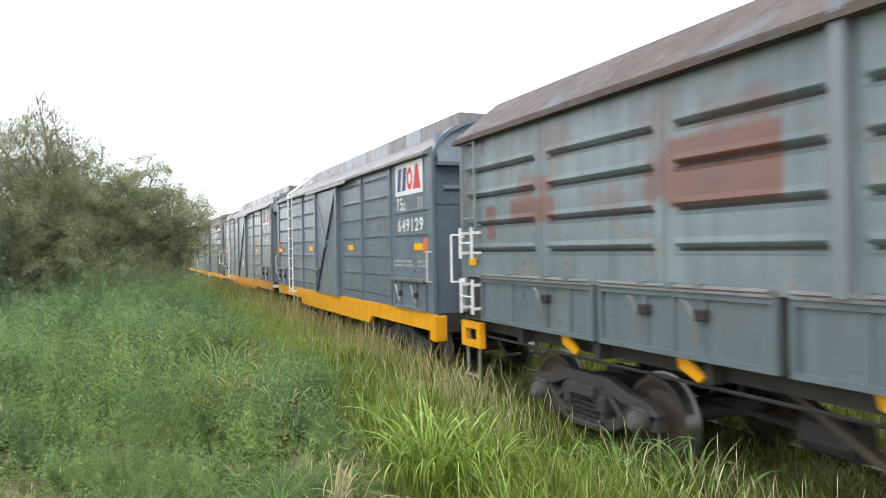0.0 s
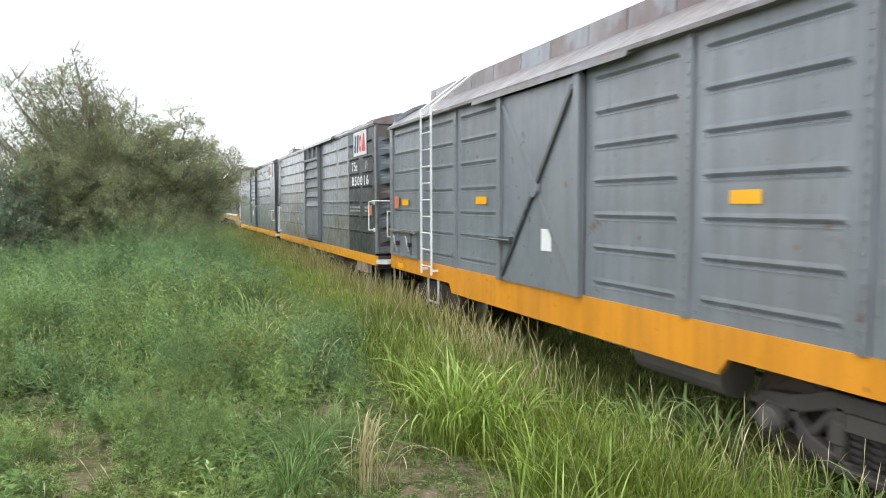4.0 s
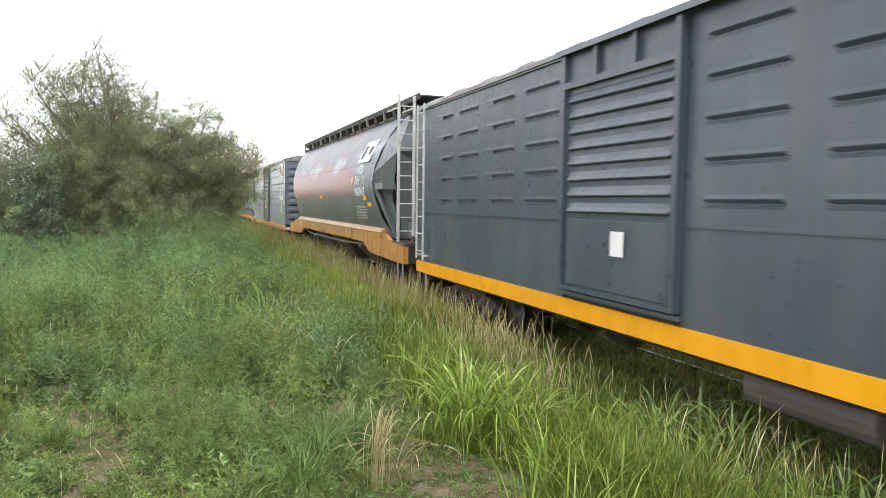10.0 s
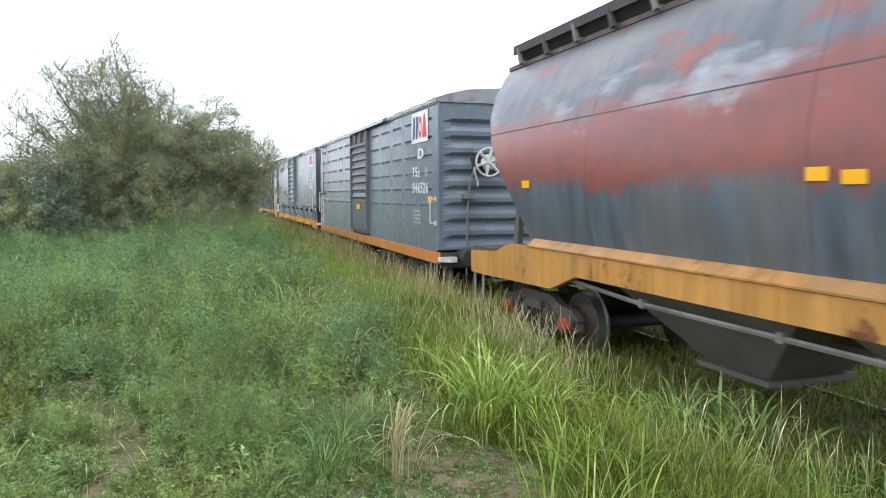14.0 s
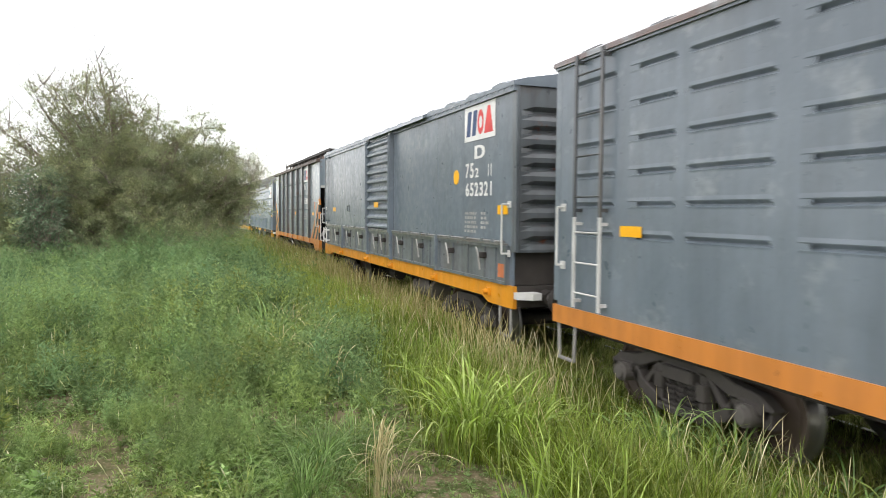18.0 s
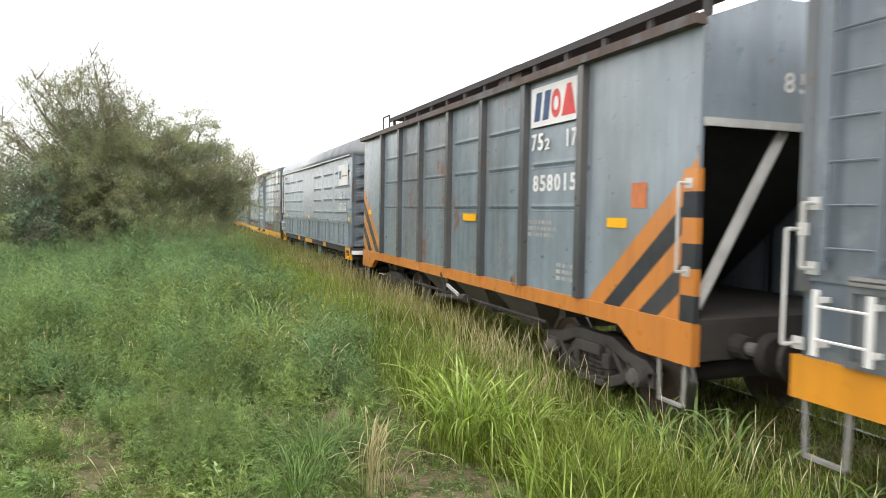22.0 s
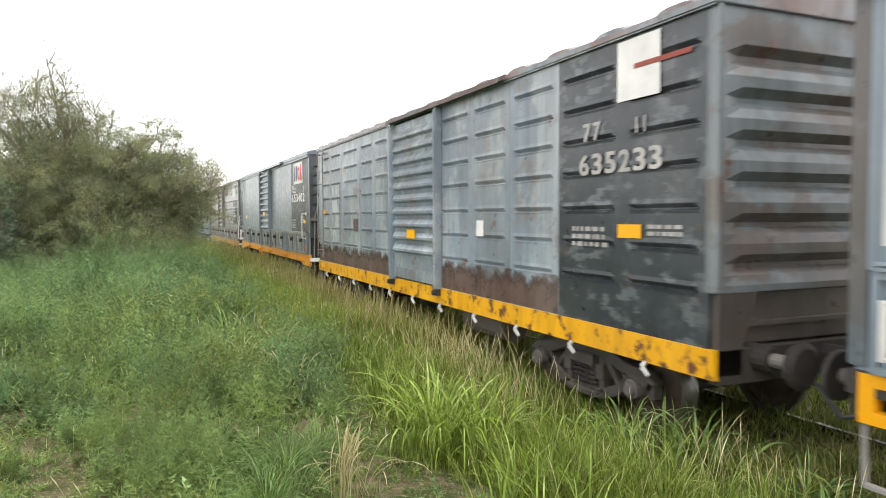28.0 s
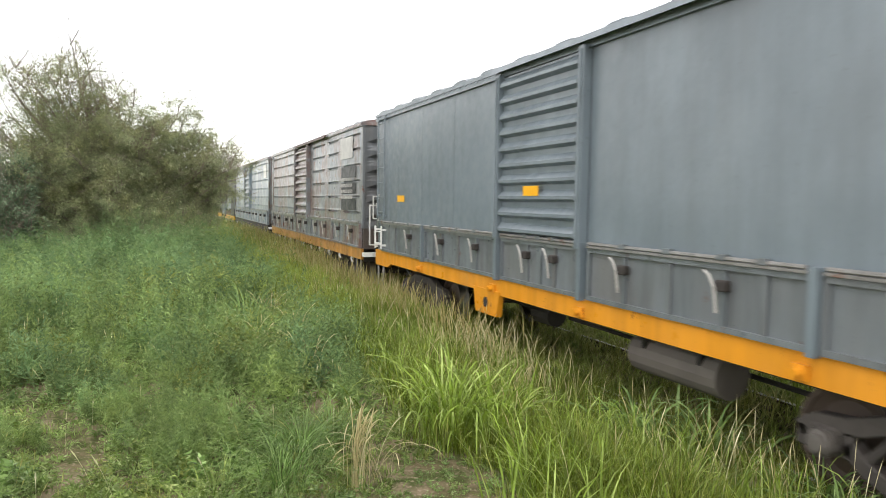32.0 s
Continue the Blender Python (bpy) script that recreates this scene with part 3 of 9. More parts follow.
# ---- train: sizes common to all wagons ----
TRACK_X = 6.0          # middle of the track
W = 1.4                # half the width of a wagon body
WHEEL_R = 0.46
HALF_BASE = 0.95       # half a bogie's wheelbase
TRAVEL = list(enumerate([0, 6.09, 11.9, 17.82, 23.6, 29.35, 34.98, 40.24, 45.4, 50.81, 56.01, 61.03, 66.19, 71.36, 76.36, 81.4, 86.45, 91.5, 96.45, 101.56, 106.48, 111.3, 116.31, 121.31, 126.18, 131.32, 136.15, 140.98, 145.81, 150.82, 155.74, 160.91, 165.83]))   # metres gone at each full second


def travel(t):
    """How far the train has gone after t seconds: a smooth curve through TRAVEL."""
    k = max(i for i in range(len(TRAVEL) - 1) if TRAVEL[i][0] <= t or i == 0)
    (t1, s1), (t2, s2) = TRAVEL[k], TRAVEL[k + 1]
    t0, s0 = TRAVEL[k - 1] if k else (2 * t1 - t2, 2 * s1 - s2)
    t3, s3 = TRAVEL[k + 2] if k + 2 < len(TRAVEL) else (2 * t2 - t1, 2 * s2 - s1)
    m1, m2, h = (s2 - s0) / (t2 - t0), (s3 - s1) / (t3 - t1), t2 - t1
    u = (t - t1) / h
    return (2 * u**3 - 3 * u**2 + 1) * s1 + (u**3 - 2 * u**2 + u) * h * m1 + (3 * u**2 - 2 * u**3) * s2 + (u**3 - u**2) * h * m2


WAGONS = []    # (root, distance of its front end at the start)
WHEELSETS = []


# ---- bogie: meshes made once ----
def mesh_of(name, bm, mat, smooth=False):
    bmesh.ops.recalc_face_normals(bm, faces=bm.faces)
    me = bpy.data.meshes.new(name)
    bm.to_mesh(me)
    bm.free()
    if smooth:
        me.polygons.foreach_set("use_smooth", [True] * len(me.polygons))
    me.materials.append(M[mat])
    return me


def lathe(bm, prof, n=28):
    """Turns (x, r) points about the x axis."""
    rings = [[bm.verts.new((x, r * math.cos(k * math.tau / n), r * math.sin(k * math.tau / n))) for k in range(n)] for x, r in prof]
    for a, b in zip(rings, rings[1:]):
        for k in range(n):
            bm.faces.new((a[k], a[(k + 1) % n], b[(k + 1) % n], b[k]))
    bm.faces.new(rings[0][::-1])
    bm.faces.new(rings[-1])


def bogie_meshes():
    out = {}
    bm = bm_new()
    quad_box(bm, -1.0, 1.0, -0.17, 0.17, 0.52, 0.78)
    tube(bm, (0, 0, 0.76), (0, 0, 0.93), 0.26, 16)
    for s in (-1, 1):
        quad_box(bm, s * 0.62 - 0.09, s * 0.62 + 0.09, -0.16, 0.16, 0.77, 0.86)
        quad_box(bm, -0.9, 0.9, s * 0.4 - 0.05, s * 0.4 + 0.05, 0.3, 0.42)
    out["bolster"] = mesh_of("bolster", bm, "running_gear")
    bm = bm_new()
    x0, x1 = -0.07, 0.07
    bar(bm, [(-1.2, 0.5), (-1.05, 0.6), (-0.75, 0.63), (-0.42, 0.75), (0.42, 0.75), (0.75, 0.63), (1.05, 0.6), (1.2, 0.5)], 0.15, x0, x1)
    bar(bm, [(-0.78, 0.5), (-0.62, 0.36), (-0.3, 0.24), (0.3, 0.24), (0.62, 0.36), (0.78, 0.5)], 0.13, x0, x1)
    for s in (-1, 1):
        bar(bm, [(s * 0.33, 0.26), (s * 0.33, 0.72)], 0.1, x0, x1)
        bar(bm, [(s * 0.36, 0.7), (s * 0.66, 0.36)], 0.07, x0 + 0.02, x1 - 0.02)
        bar(bm, [(s * 1.16, 0.56), (s * 1.17, 0.38)], 0.1, x0, x1)
        bar(bm, [(s * 0.76, 0.6), (s * 0.75, 0.38)], 0.09, x0, x1)
        quad_box(bm, x0 - 0.03, x1, s * 0.33 - 0.07, s * 0.33 + 0.07, 0.42, 0.6)
    quad_box(bm, x0 - 0.06, x1, -0.24, 0.24, 0.56, 0.7)
    quad_box(bm, x0 - 0.05, x1, -0.3, 0.3, 0.2, 0.27)
    bmesh.ops.bevel(bm, geom=list(bm.edges), offset=0.012, segments=1, affect="EDGES")
    out["side_frame"] = mesh_of("side_frame", bm, "bogie")
    bm = bm_new()
    for k in range(5):
        z = 0.29 + k * 0.058
        tube(bm, (0, 0, z), (0, 0, z + 0.032), 0.085, 12)
    tube(bm, (0, 0, 0.27), (0, 0, 0.57), 0.055, 8)
    out["spring"] = mesh_of("spring", bm, "running_gear")
    bm = bm_new()
    lathe(bm, [(-1.02, 0.065), (-0.93, 0.09), (-0.93, 0.1), (0.93, 0.1), (0.93, 0.09), (1.02, 0.065)], 14)
    out["axle"] = mesh_of("axle", bm, "running_gear", True)
    bm = bm_new()
    lathe(bm, [(-0.09, 0.12), (-0.06, 0.17), (-0.02, 0.3), (-0.06, 0.385), (-0.085, 0.39), (-0.085, 0.445), (0.0, 0.46), (0.045, 0.462), (0.05, 0.492), (0.075, 0.492), (0.08, 0.4), (0.05, 0.3), (0.07, 0.16), (0.07, 0.12)], 32)
    me = mesh_of("wheel", bm, "wheel_brown")
    me.materials.append(M["tread"])
    for p in me.polygons:
        r = math.hypot(p.center.y, p.center.z)
        if r > 0.44:
            p.material_index = 1
    out["wheel"] = me
    for cap in ("cap_red", "cap_blue", "cap_grey"):
        bm = bm_new()
        lathe(bm, [(-0.19, 0.05), (-0.185, 0.075), (-0.15, 0.085), (-0.145, 0.11), (0.0, 0.115), (0.1, 0.125), (0.1, 0.05)], 16)
        out[cap] = mesh_of("bearing_cap", bm, cap)
    bm = bm_new()
    quad_box(bm, -0.09, 0.09, -0.12, 0.12, 0.46, 0.6)
    bmesh.ops.bevel(bm, geom=list(bm.edges), offset=0.02, segments=1, affect="EDGES")
    out["axle_box"] = mesh_of("axle_box", bm, "bogie")
    bm = bm_new()
    prism(bm, [(0.0, 0.62), (0.07, 0.55), (0.07, 0.35), (0.0, 0.28), (-0.035, 0.35), (-0.035, 0.55)], "x", -0.05, 0.05)
    out["brake_shoe"] = mesh_of("brake_shoe", bm, "running_gear")
    return out


BOGIE = bogie_meshes()


def child(name, me, parent, m, label=""):
    ob = new(name, me)
    ob.parent = parent
    ob.matrix_local = m
    if label:
        ob["label"] = label
    return ob


def bogie(root, yc, cap="cap_grey"):
    b = child("bogie", BOGIE["bolster"], root, pose(0, yc, 0), "cast steel bogie caked in brown grime")
    for s in (-1, 1):
        turned = 0 if s < 0 else 180
        child("side_frame", BOGIE["side_frame"], b, pose(s * 1.09, 0, 0, 0, 0, turned))
        for k in (-0.16, 0.0, 0.16):
            child("spring", BOGIE["spring"], b, pose(s * 1.1, k, 0))
        for a in (-1, 1):
            child("axle_box", BOGIE["axle_box"], b, pose(s * 1.09, a * HALF_BASE, 0))
            child("bearing_cap", BOGIE[cap], b, pose(s * 1.09, a * HALF_BASE, WHEEL_R, 0, 0, turned))
            child("brake_shoe", BOGIE["brake_shoe"], b, pose(s * 0.84, a * (HALF_BASE - 0.52), 0, 0, 0, 0 if a > 0 else 180))
    for a in (-1, 1):
        ax = child("wheelset", BOGIE["axle"], b, pose(0, a * HALF_BASE, WHEEL_R), "steel wheelset with bright worn treads")
        # both wheels belong to the turning axle
        WHEELSETS.append((ax, a * HALF_BASE))
        for s in (-1, 1):
            w = new("wheel", BOGIE["wheel"])
            w.parent = b
            w.matrix_local = pose(s * 0.84, a * HALF_BASE, WHEEL_R, 0, 0, 0 if s < 0 else 180)
            WHEELSETS.append((w, a * HALF_BASE, s))
    return b


# ---- wagon parts ----
def wagon(name, label, front, L, gear="cap_grey", bogie_at=2.2, group="wagons of the train"):
    root = new(name)
    tagged(root, label, "freight wagon", group)
    root.location = (TRACK_X, front, 0)
    WAGONS.append((root, front))
    bogie(root, bogie_at, gear)
    bogie(root, L - bogie_at, gear)
    return root


def slab(root, name, y0, y1, z0, z1, mat, label="", t=0.04, x=None):
    bm = bm_new()
    x = -W if x is None else x
    quad_box(bm, x, x + t, y0, y1, z0, z1)
    return part(name, bm, mat, root, label)


BEAD = ((1.3, 0.0), (0.6, 0.12), (0.42, 0.0), (-0.12, -1.0), (-0.3, -1.0), (-0.62, 0.08), (-1.0, 0.0))
LOUVRE = ((1.5, 0.0), (0.5, 0.45), (-0.35, 1.0), (-0.6, 0.9), (-0.75, 0.1), (-0.9, 0.0))


def rib(bm, y0, y1, z, d=0.034, h=0.055, x=None, e=0.07):
    """A pressed horizontal bead with tapered ends: the sheet swells out, with a sharp fold along its middle."""
    x = -W if x is None else x
    sec = []
    for y, k in ((y0, 0.0), (y0 + e, 1.0), (y1 - e, 1.0), (y1, 0.0)):
        sec.append([bm.verts.new((x - (o * d + 0.001) * k + 0.001 * (1 - k), y, z + dz * h * (0.3 + 0.7 * k))) for dz, o in LOUVRE])
    for a, b in zip(sec, sec[1:]):
        for i in range(len(LOUVRE) - 1):
            bm.faces.new((a[i], a[i + 1], b[i + 1], b[i]))


def pressed(bm, grid, back):
    """One pressed sheet from rows of points, with its edges folded back by the vector back."""
    rows = [[bm.verts.new(p) for p in r] for r in grid]
    for a, b in zip(rows, rows[1:]):
        for i in range(len(a) - 1):
            bm.faces.new((a[i], a[i + 1], b[i + 1], b[i]))
    loop = rows[0] + [r[-1] for r in rows[1:]] + rows[-1][-2::-1] + [r[0] for r in rows[-2:0:-1]]
    fold = [bm.verts.new(v.co + Vector(back)) for v in loop]
    n = len(loop)
    for i in range(n):
        bm.faces.new((loop[i], loop[(i + 1) % n], fold[(i + 1) % n], fold[i]))


def ribbed_panel(root, y0, y1, z0, z1, cols, rows, mat, label="", d=0.034, h=0.055, e=0.06, skip=()):
    """A steel side sheet with pressed beads at the heights rows, within each stretch of cols."""
    rows = sorted(z for z in rows if z0 + 2.5 * h < z < z1 - 2.5 * h)
    zs = [(z0, 0.0)] + [(z + dz * h, o) for z in rows for dz, o in BEAD[::-1]] + [(z1, 0.0)]
    ys = [(y0, 0.0)]
    for a, b in sorted(cols):
        ys += [(max(a, y0 + 0.02), 0.0), (a + e, 1.0), (b - e, 1.0), (min(b, y1 - 0.02), 0.0)]
    ys.append((y1, 0.0))
    bm = bm_new()
    pressed(bm, [[(-W - d * k * o, y, z) for z, o in zs] for y, k in ys], (0.04, 0, 0))
    return part("side_panel", bm, mat, root, label)


def post(root, y, z0, z1, mat, w=0.09, d=0.04, rivets=True):
    bm = bm_new()
    quad_box(bm, -W - d, -W + 0.03, y - w / 2, y + w / 2, z0, z1)
    if rivets:
        n = int((z1 - z0) / 0.11)
        for k in range(n):
            z = z0 + (k + 0.5) * (z1 - z0) / n
            quad_box(bm, -W - d - 0.012, -W - d + 0.002, y - 0.014, y + 0.014, z - 0.014, z + 0.014)
    return part("side_post", bm, mat, root)


def corrugated(bm, y0, y1, z0, z1, n, d, x=None, soft=0.08):
    """A sheet with n rolled horizontal corrugations, flat at both edges."""
    x = -W if x is None else x
    prof = [(0.0, 0.0)]
    step = (z1 - z0) / n
    for k in range(n):
        zc = k * step
        prof += [(zc + step * 0.18, 0.0), (zc + step * 0.34, d), (zc + step * 0.52, d), (zc + step * 0.86, 0.0)]
    prof.append((z1 - z0, 0.0))
    pressed(bm, [[(x - o * k, y, z0 + dz) for dz, o in prof] for y, k in ((y0, 0.0), (y0 + soft, 1.0), (y1 - soft, 1.0), (y1, 0.0))], (0.03, 0, 0))


def buffers(root, L, z=1.02):
    """Round sprung buffers: socket, shank and dished head, at both ends."""
    for s in (-1, 1):
        bm = bm_new()
        x = s * 0.87
        tube(bm, (x, 0.1, z), (x, -0.16, z), 0.13, 14, 0.11)
        b = part("buffer", bm, "running_gear", root, "greasy round sprung buffer")
        bm = bm_new()
        tube(bm, (x, -0.16, z), (x, -0.42, z), 0.065, 12)
        shank = part("shank", bm, "handbrake", b)
        bm = bm_new()
        tube(bm, (x, -0.42, z), (x, -0.46, z), 0.2, 20, 0.21)
        tube(bm, (x, -0.46, z), (x, -0.5, z), 0.21, 20, 0.16)
        head = part("head", bm, "running_gear", b)
        far_copy(b, L)


def end_panel(root, L, z0, z1, n, d, mat, flat_top=0.35):
    """Pressed steel end with tapered corrugations and sprung buffers; the other end shares its mesh."""
    buffers(root, L)
    bm = bm_new()
    zt = z1 - flat_top
    step = (zt - z0) / n
    prof = []
    for k in range(n):
        zc = z0 + k * step
        prof += [(zc, 0.0), (zc + step * 0.16, 0.0), (zc + step * 0.4, d * 0.3), (zc + step * 0.56, d * 0.8), (zc + step * 0.68, d * 0.8), (zc + step * 0.9, 0.0)]
    prof += [(zt, 0.0), (z1, 0.0)]
    pressed(bm, [[(x, 0.02 + o * k, z) for z, o in prof] for x, k in ((-W + 0.002, 0.0), (-W + 0.1, 0.0), (-W + 0.32, 1.0), (W - 0.32, 1.0), (W - 0.1, 0.0), (W - 0.002, 0.0))], (0, 0.12, 0))
    e = part("end_panel", bm, mat, root)
    far_copy(e, L)
    for s in (-1, 1):
        bm = bm_new()
        quad_box(bm, s * (W - 0.03) - 0.03, s * (W - 0.03) + 0.034, -0.005, 0.14, z0, z1)
        bmesh.ops.bevel(bm, geom=list(bm.edges), offset=0.012, segments=1, affect="EDGES")
        far_copy(part("corner_post", bm, mat, root), L)


def underframe(root, L, zt, sill_mat, z0, fish=None, end_drop=None, beam_white=True, front_steps=True, inset=0.0):
    """Orange side sills, centre sill, cross bearers, couplers, brake gear and steps."""
    pts = [(0.0, z0), (0.0, zt), (L, zt), (L, z0)]
    if fish:
        a, b, zf = fish
        pts = [(0.0, z0), (0.0, zt), (L, zt), (L, z0), (b + 0.12, z0), (b, zf), (a, zf), (a - 0.12, z0)]
    if end_drop:
        w, zf = end_drop
        pts = [(0.0, zf), (0.0, zt), (L, zt), (L, zf), (L - w, zf), (L - w - 0.25, z0), (w + 0.25, z0), (w, zf)]
    bm = bm_new()
    prism(bm, pts, "x", -W - 0.015 + inset, -W + 0.05 + inset)
    s = part("side_sill", bm, sill_mat, root, "painted orange steel side sill")
    far_copy(s, L)
    bm = bm_new()
    quad_box(bm, -0.35, 0.35, 0.05, L - 0.05, zt - 0.33, zt - 0.06)
    quad_box(bm, -W + 0.06, W - 0.06, 0.13, L - 0.13, zt - 0.06, zt - 0.01)
    for k in range(1, 8):
        y = k * L / 8
        quad_box(bm, -W + 0.05, W - 0.05, y - 0.05, y + 0.05, zt - 0.24, zt - 0.06)
    part("underframe", bm, "under", root)
    for front in (True, False):
        bm = bm_new()
        quad_box(bm, -W + 0.05, W - 0.05, 0.0, 0.12, zt - 0.32, zt - 0.01)
        o = part("headstock", bm, "under", root)
        bm = bm_new()
        tube(bm, (0, 0.3, 0.98), (0, -0.3, 0.98), 0.11, 10)
        quad_box(bm, -0.14, 0.14, -0.56, -0.28, 0.84, 1.12)
        quad_box(bm, -0.2, -0.08, -0.62, -0.42, 0.86, 1.1)
        bmesh.ops.bevel(bm, geom=list(bm.edges), offset=0.02, segments=1, affect="EDGES")
        c = part("coupler", bm, "running_gear", root, "greasy knuckle coupler")
        bm = bm_new()
        rod(bm, [(-0.35, 0.05, 0.85), (-0.35, -0.2, 0.75), (-0.3, -0.4, 0.5), (-0.12, -0.56, 0.55)], 0.025)
        h = part("brake_hose", bm, "plastic", root)
        steps = []
        for s in (-1, 1) if front_steps or not front else ():
            bm = bm_new()
            x = s * (W - 0.02)
            rod(bm, [(x, 0.12, zt - 0.2), (x, 0.14, 0.42), (x, 0.5, 0.42), (x, 0.52, zt - 0.2)], 0.022)
            quad_box(bm, x - 0.03, x + 0.03, 0.14, 0.5, 0.405, 0.43)
            steps.append(part("step", bm, "steel_dull", root, "bent steel stirrup step"))
        plates = []
        if beam_white:
            bm = bm_new()
            prism(bm, [(-W, 0.0), (-W + 0.02, -0.12), (-W + 0.2, -0.24), (-W + 0.34, -0.24), (-W + 0.36, 0.0)], "z", zt - 0.19, zt - 0.09)
            plates.append(part("corner_plate", bm, "white_dull", root, "white painted corner bracket"))
        if not front:
            for p in [o, c, h, *steps, *plates]:
                p.matrix_local = pose(0, L, 0, 0, 0, 180)
    # brake cylinder, reservoir and rods
    bm = bm_new()
    tube(bm, (-0.88, L / 2 - 2.85, 0.64), (-0.88, L / 2 - 1.5, 0.64), 0.22, 16)
    part("air_reservoir", bm, "chute", root, "brown-grey air reservoir")
    for y in (L / 2 - 2.6, L / 2 - 1.75):
        bm = bm_new()
        quad_box(bm, -1.08, -0.6, y - 0.03, y + 0.03, 0.6, zt - 0.06)
        part("tank_strap", bm, "running_gear", root)
    bm = bm_new()
    tube(bm, (-0.75, L / 2 + 0.6, 0.7), (-0.75, L / 2 + 1.1, 0.7), 0.16, 12)
    rod(bm, [(-0.75, L / 2 + 1.1, 0.7), (-0.3, L / 2 + 2.6, 0.6), (-0.3, L - 2.6, 0.52)], 0.03)
    rod(bm, [(-0.6, L / 2 + 0.5, 0.68), (-0.3, 3.0, 0.52)], 0.03)
    part("brake_cylinder", bm, "running_gear", root)
    bm = bm_new()
    rod(bm, [(-W + 0.12, 0.3, zt - 0.28), (-W + 0.12, L - 0.3, zt - 0.28)], 0.02)
    part("train_pipe", bm, "running_gear", root)


def flat_roof(root, L, ze, zr, mat, seams=0, caps=0, over=0.05):
    """A shallow ridged roof that rises quickly at the eave, with seam strips; caps are the raised scalloped covers."""
    half = [(-W - over, ze + 0.03), (-W * 0.9, ze + 0.4 * (zr - ze)), (-W * 0.55, ze + (zr - ze) * 0.8), (0, zr)]
    line = half + [(-x, z) for x, z in half[-2::-1]]
    bm = bm_new()
    prism(bm, [(-W - over, ze - 0.03)] + line + [(W + over, ze - 0.03)], "y", -0.02, L + 0.02)
    part("roof", bm, mat, root)
    for k in range(seams):
        bm = bm_new()
        y = (k + 0.5) * L / seams
        prism(bm, [(x * 0.985, z + 0.03) for x, z in line] + [(W + over - 0.02, ze + 0.02), (-W - over + 0.02, ze + 0.02)], "y", y - 0.04, y + 0.04)
        part("roof_seam", bm, mat, root)
    for k in range(caps):
        bm = bm_new()
        y = (k + 0.5) * L / caps
        w = L / caps * 0.27
        secs = []
        for yy, o in ((y - w, 0.0), (y - w * 0.75, 0.028), (y - w * 0.4, 0.042), (y + w * 0.4, 0.042), (y + w * 0.75, 0.028), (y + w, 0.0)):
            secs.append([bm.verts.new((x, yy, z + o)) for x, z in line])
        for a, b in zip(secs, secs[1:]):
            for i in range(len(line) - 1):
                bm.faces.new((a[i], a[i + 1], b[i + 1], b[i]))
        for sec in (0, len(line) - 1):
            bm.faces.new([q[sec] for q in secs])
        part("roof_cap", bm, mat, root)


def eave_strip(root, L, z0, z1, mat, bolts=True, d=0.05):
    bm = bm_new()
    quad_box(bm, -W - d, -W + 0.02, 0.0, L, z0, z1)
    if bolts:
        n = int(L / 0.22)
        for k in range(n):
            y = (k + 0.5) * L / n
            quad_box(bm, -W - d - 0.012, -W - d + 0.002, y - 0.015, y + 0.015, (z0 + z1) / 2 - 0.015, (z0 + z1) / 2 + 0.015)
    far_copy(part("eave_strip", bm, mat, root), L)


def ladder(root, y0, y1, z0, z1, mat, n, out=0.09, label="", x=None):
    x = (-W if x is None else x) - out
    lad = None
    for y in (y0, y1):
        bm = bm_new()
        quad_box(bm, x - 0.012, x + 0.012, y - 0.025, y + 0.025, z0, z1)
        for z in (z0 + 0.08, z1 - 0.08):
            quad_box(bm, x, x + out + 0.01, y - 0.02, y + 0.02, z - 0.02, z + 0.02)
        if lad is None:
            lad = part("ladder", bm, mat, root, label)
        else:
            part("stile", bm, mat, lad)
    for k in range(n):
        bm = bm_new()
        z = z0 + (k + 0.5) * (z1 - z0) / n
        tube(bm, (x, y0, z), (x, y1, z), 0.012, 6)
        part("rung", bm, mat, lad)
    return lad


def grab(root, y, z0, z1, mat="white_dull", out=0.11, x=None, w=0.0):
    """An upright (or with w, a level) grab iron."""
    x = -W if x is None else x
    bm = bm_new()
    if w:
        rod(bm, [(x, y, z0), (x - out, y, z0), (x - out, y + w, z0), (x, y + w, z0)], 0.016)
    else:
        rod(bm, [(x, y, z0), (x - out, y, z0), (x - out, y, z1), (x, y, z1)], 0.016)
        for z in (z0, z1):
            quad_box(bm, x - 0.02, x, y - 0.05, y + 0.05, z - 0.05, z + 0.05)
    return part("grab_iron", bm, mat, root)


def sheet(root, name, y0, y1, z0, z1, mat, d, label="", skew=0.0, t=0.003):
    bm = bm_new()
    prism(bm, [(y0, z0), (y1, z0), (y1 + skew, z1), (y0 + skew, z1)], "x", -W - d - t, -W - d)
    return part(name, bm, mat, root, label)


def lettering(root, word, y, z, w, h, mat="white", d=0.006, lean=None, place=None):
    """Painted characters; y is the edge where reading starts. place maps (y, z) to x on a curved side."""
    pitch = w / (len(word) - 0.32)
    for k, char in enumerate(word):
        co, faces = GLYPHS[char]
        cw = pitch * (0.24 if char == "1" else 0.74)
        start = y - k * pitch - (pitch * 0.68 - cw) / 2
        pts = []
        for step, lift in ((-0.05, 0.0), (0.05, 0.001)):
            for u, v in co:
                zz = z + v * h
                pts.append(((place(zz) if place else -W) - d - lift, start - (u + step) * cw, zz))
        faces = faces + [tuple(i + len(co) for i in f) for f in faces]
        me = bpy.data.meshes.new("lettering")
        me.from_pydata(pts, [], faces)
        me.materials.append(M[mat])
        ob = new("lettering", me)
        ob.parent = root


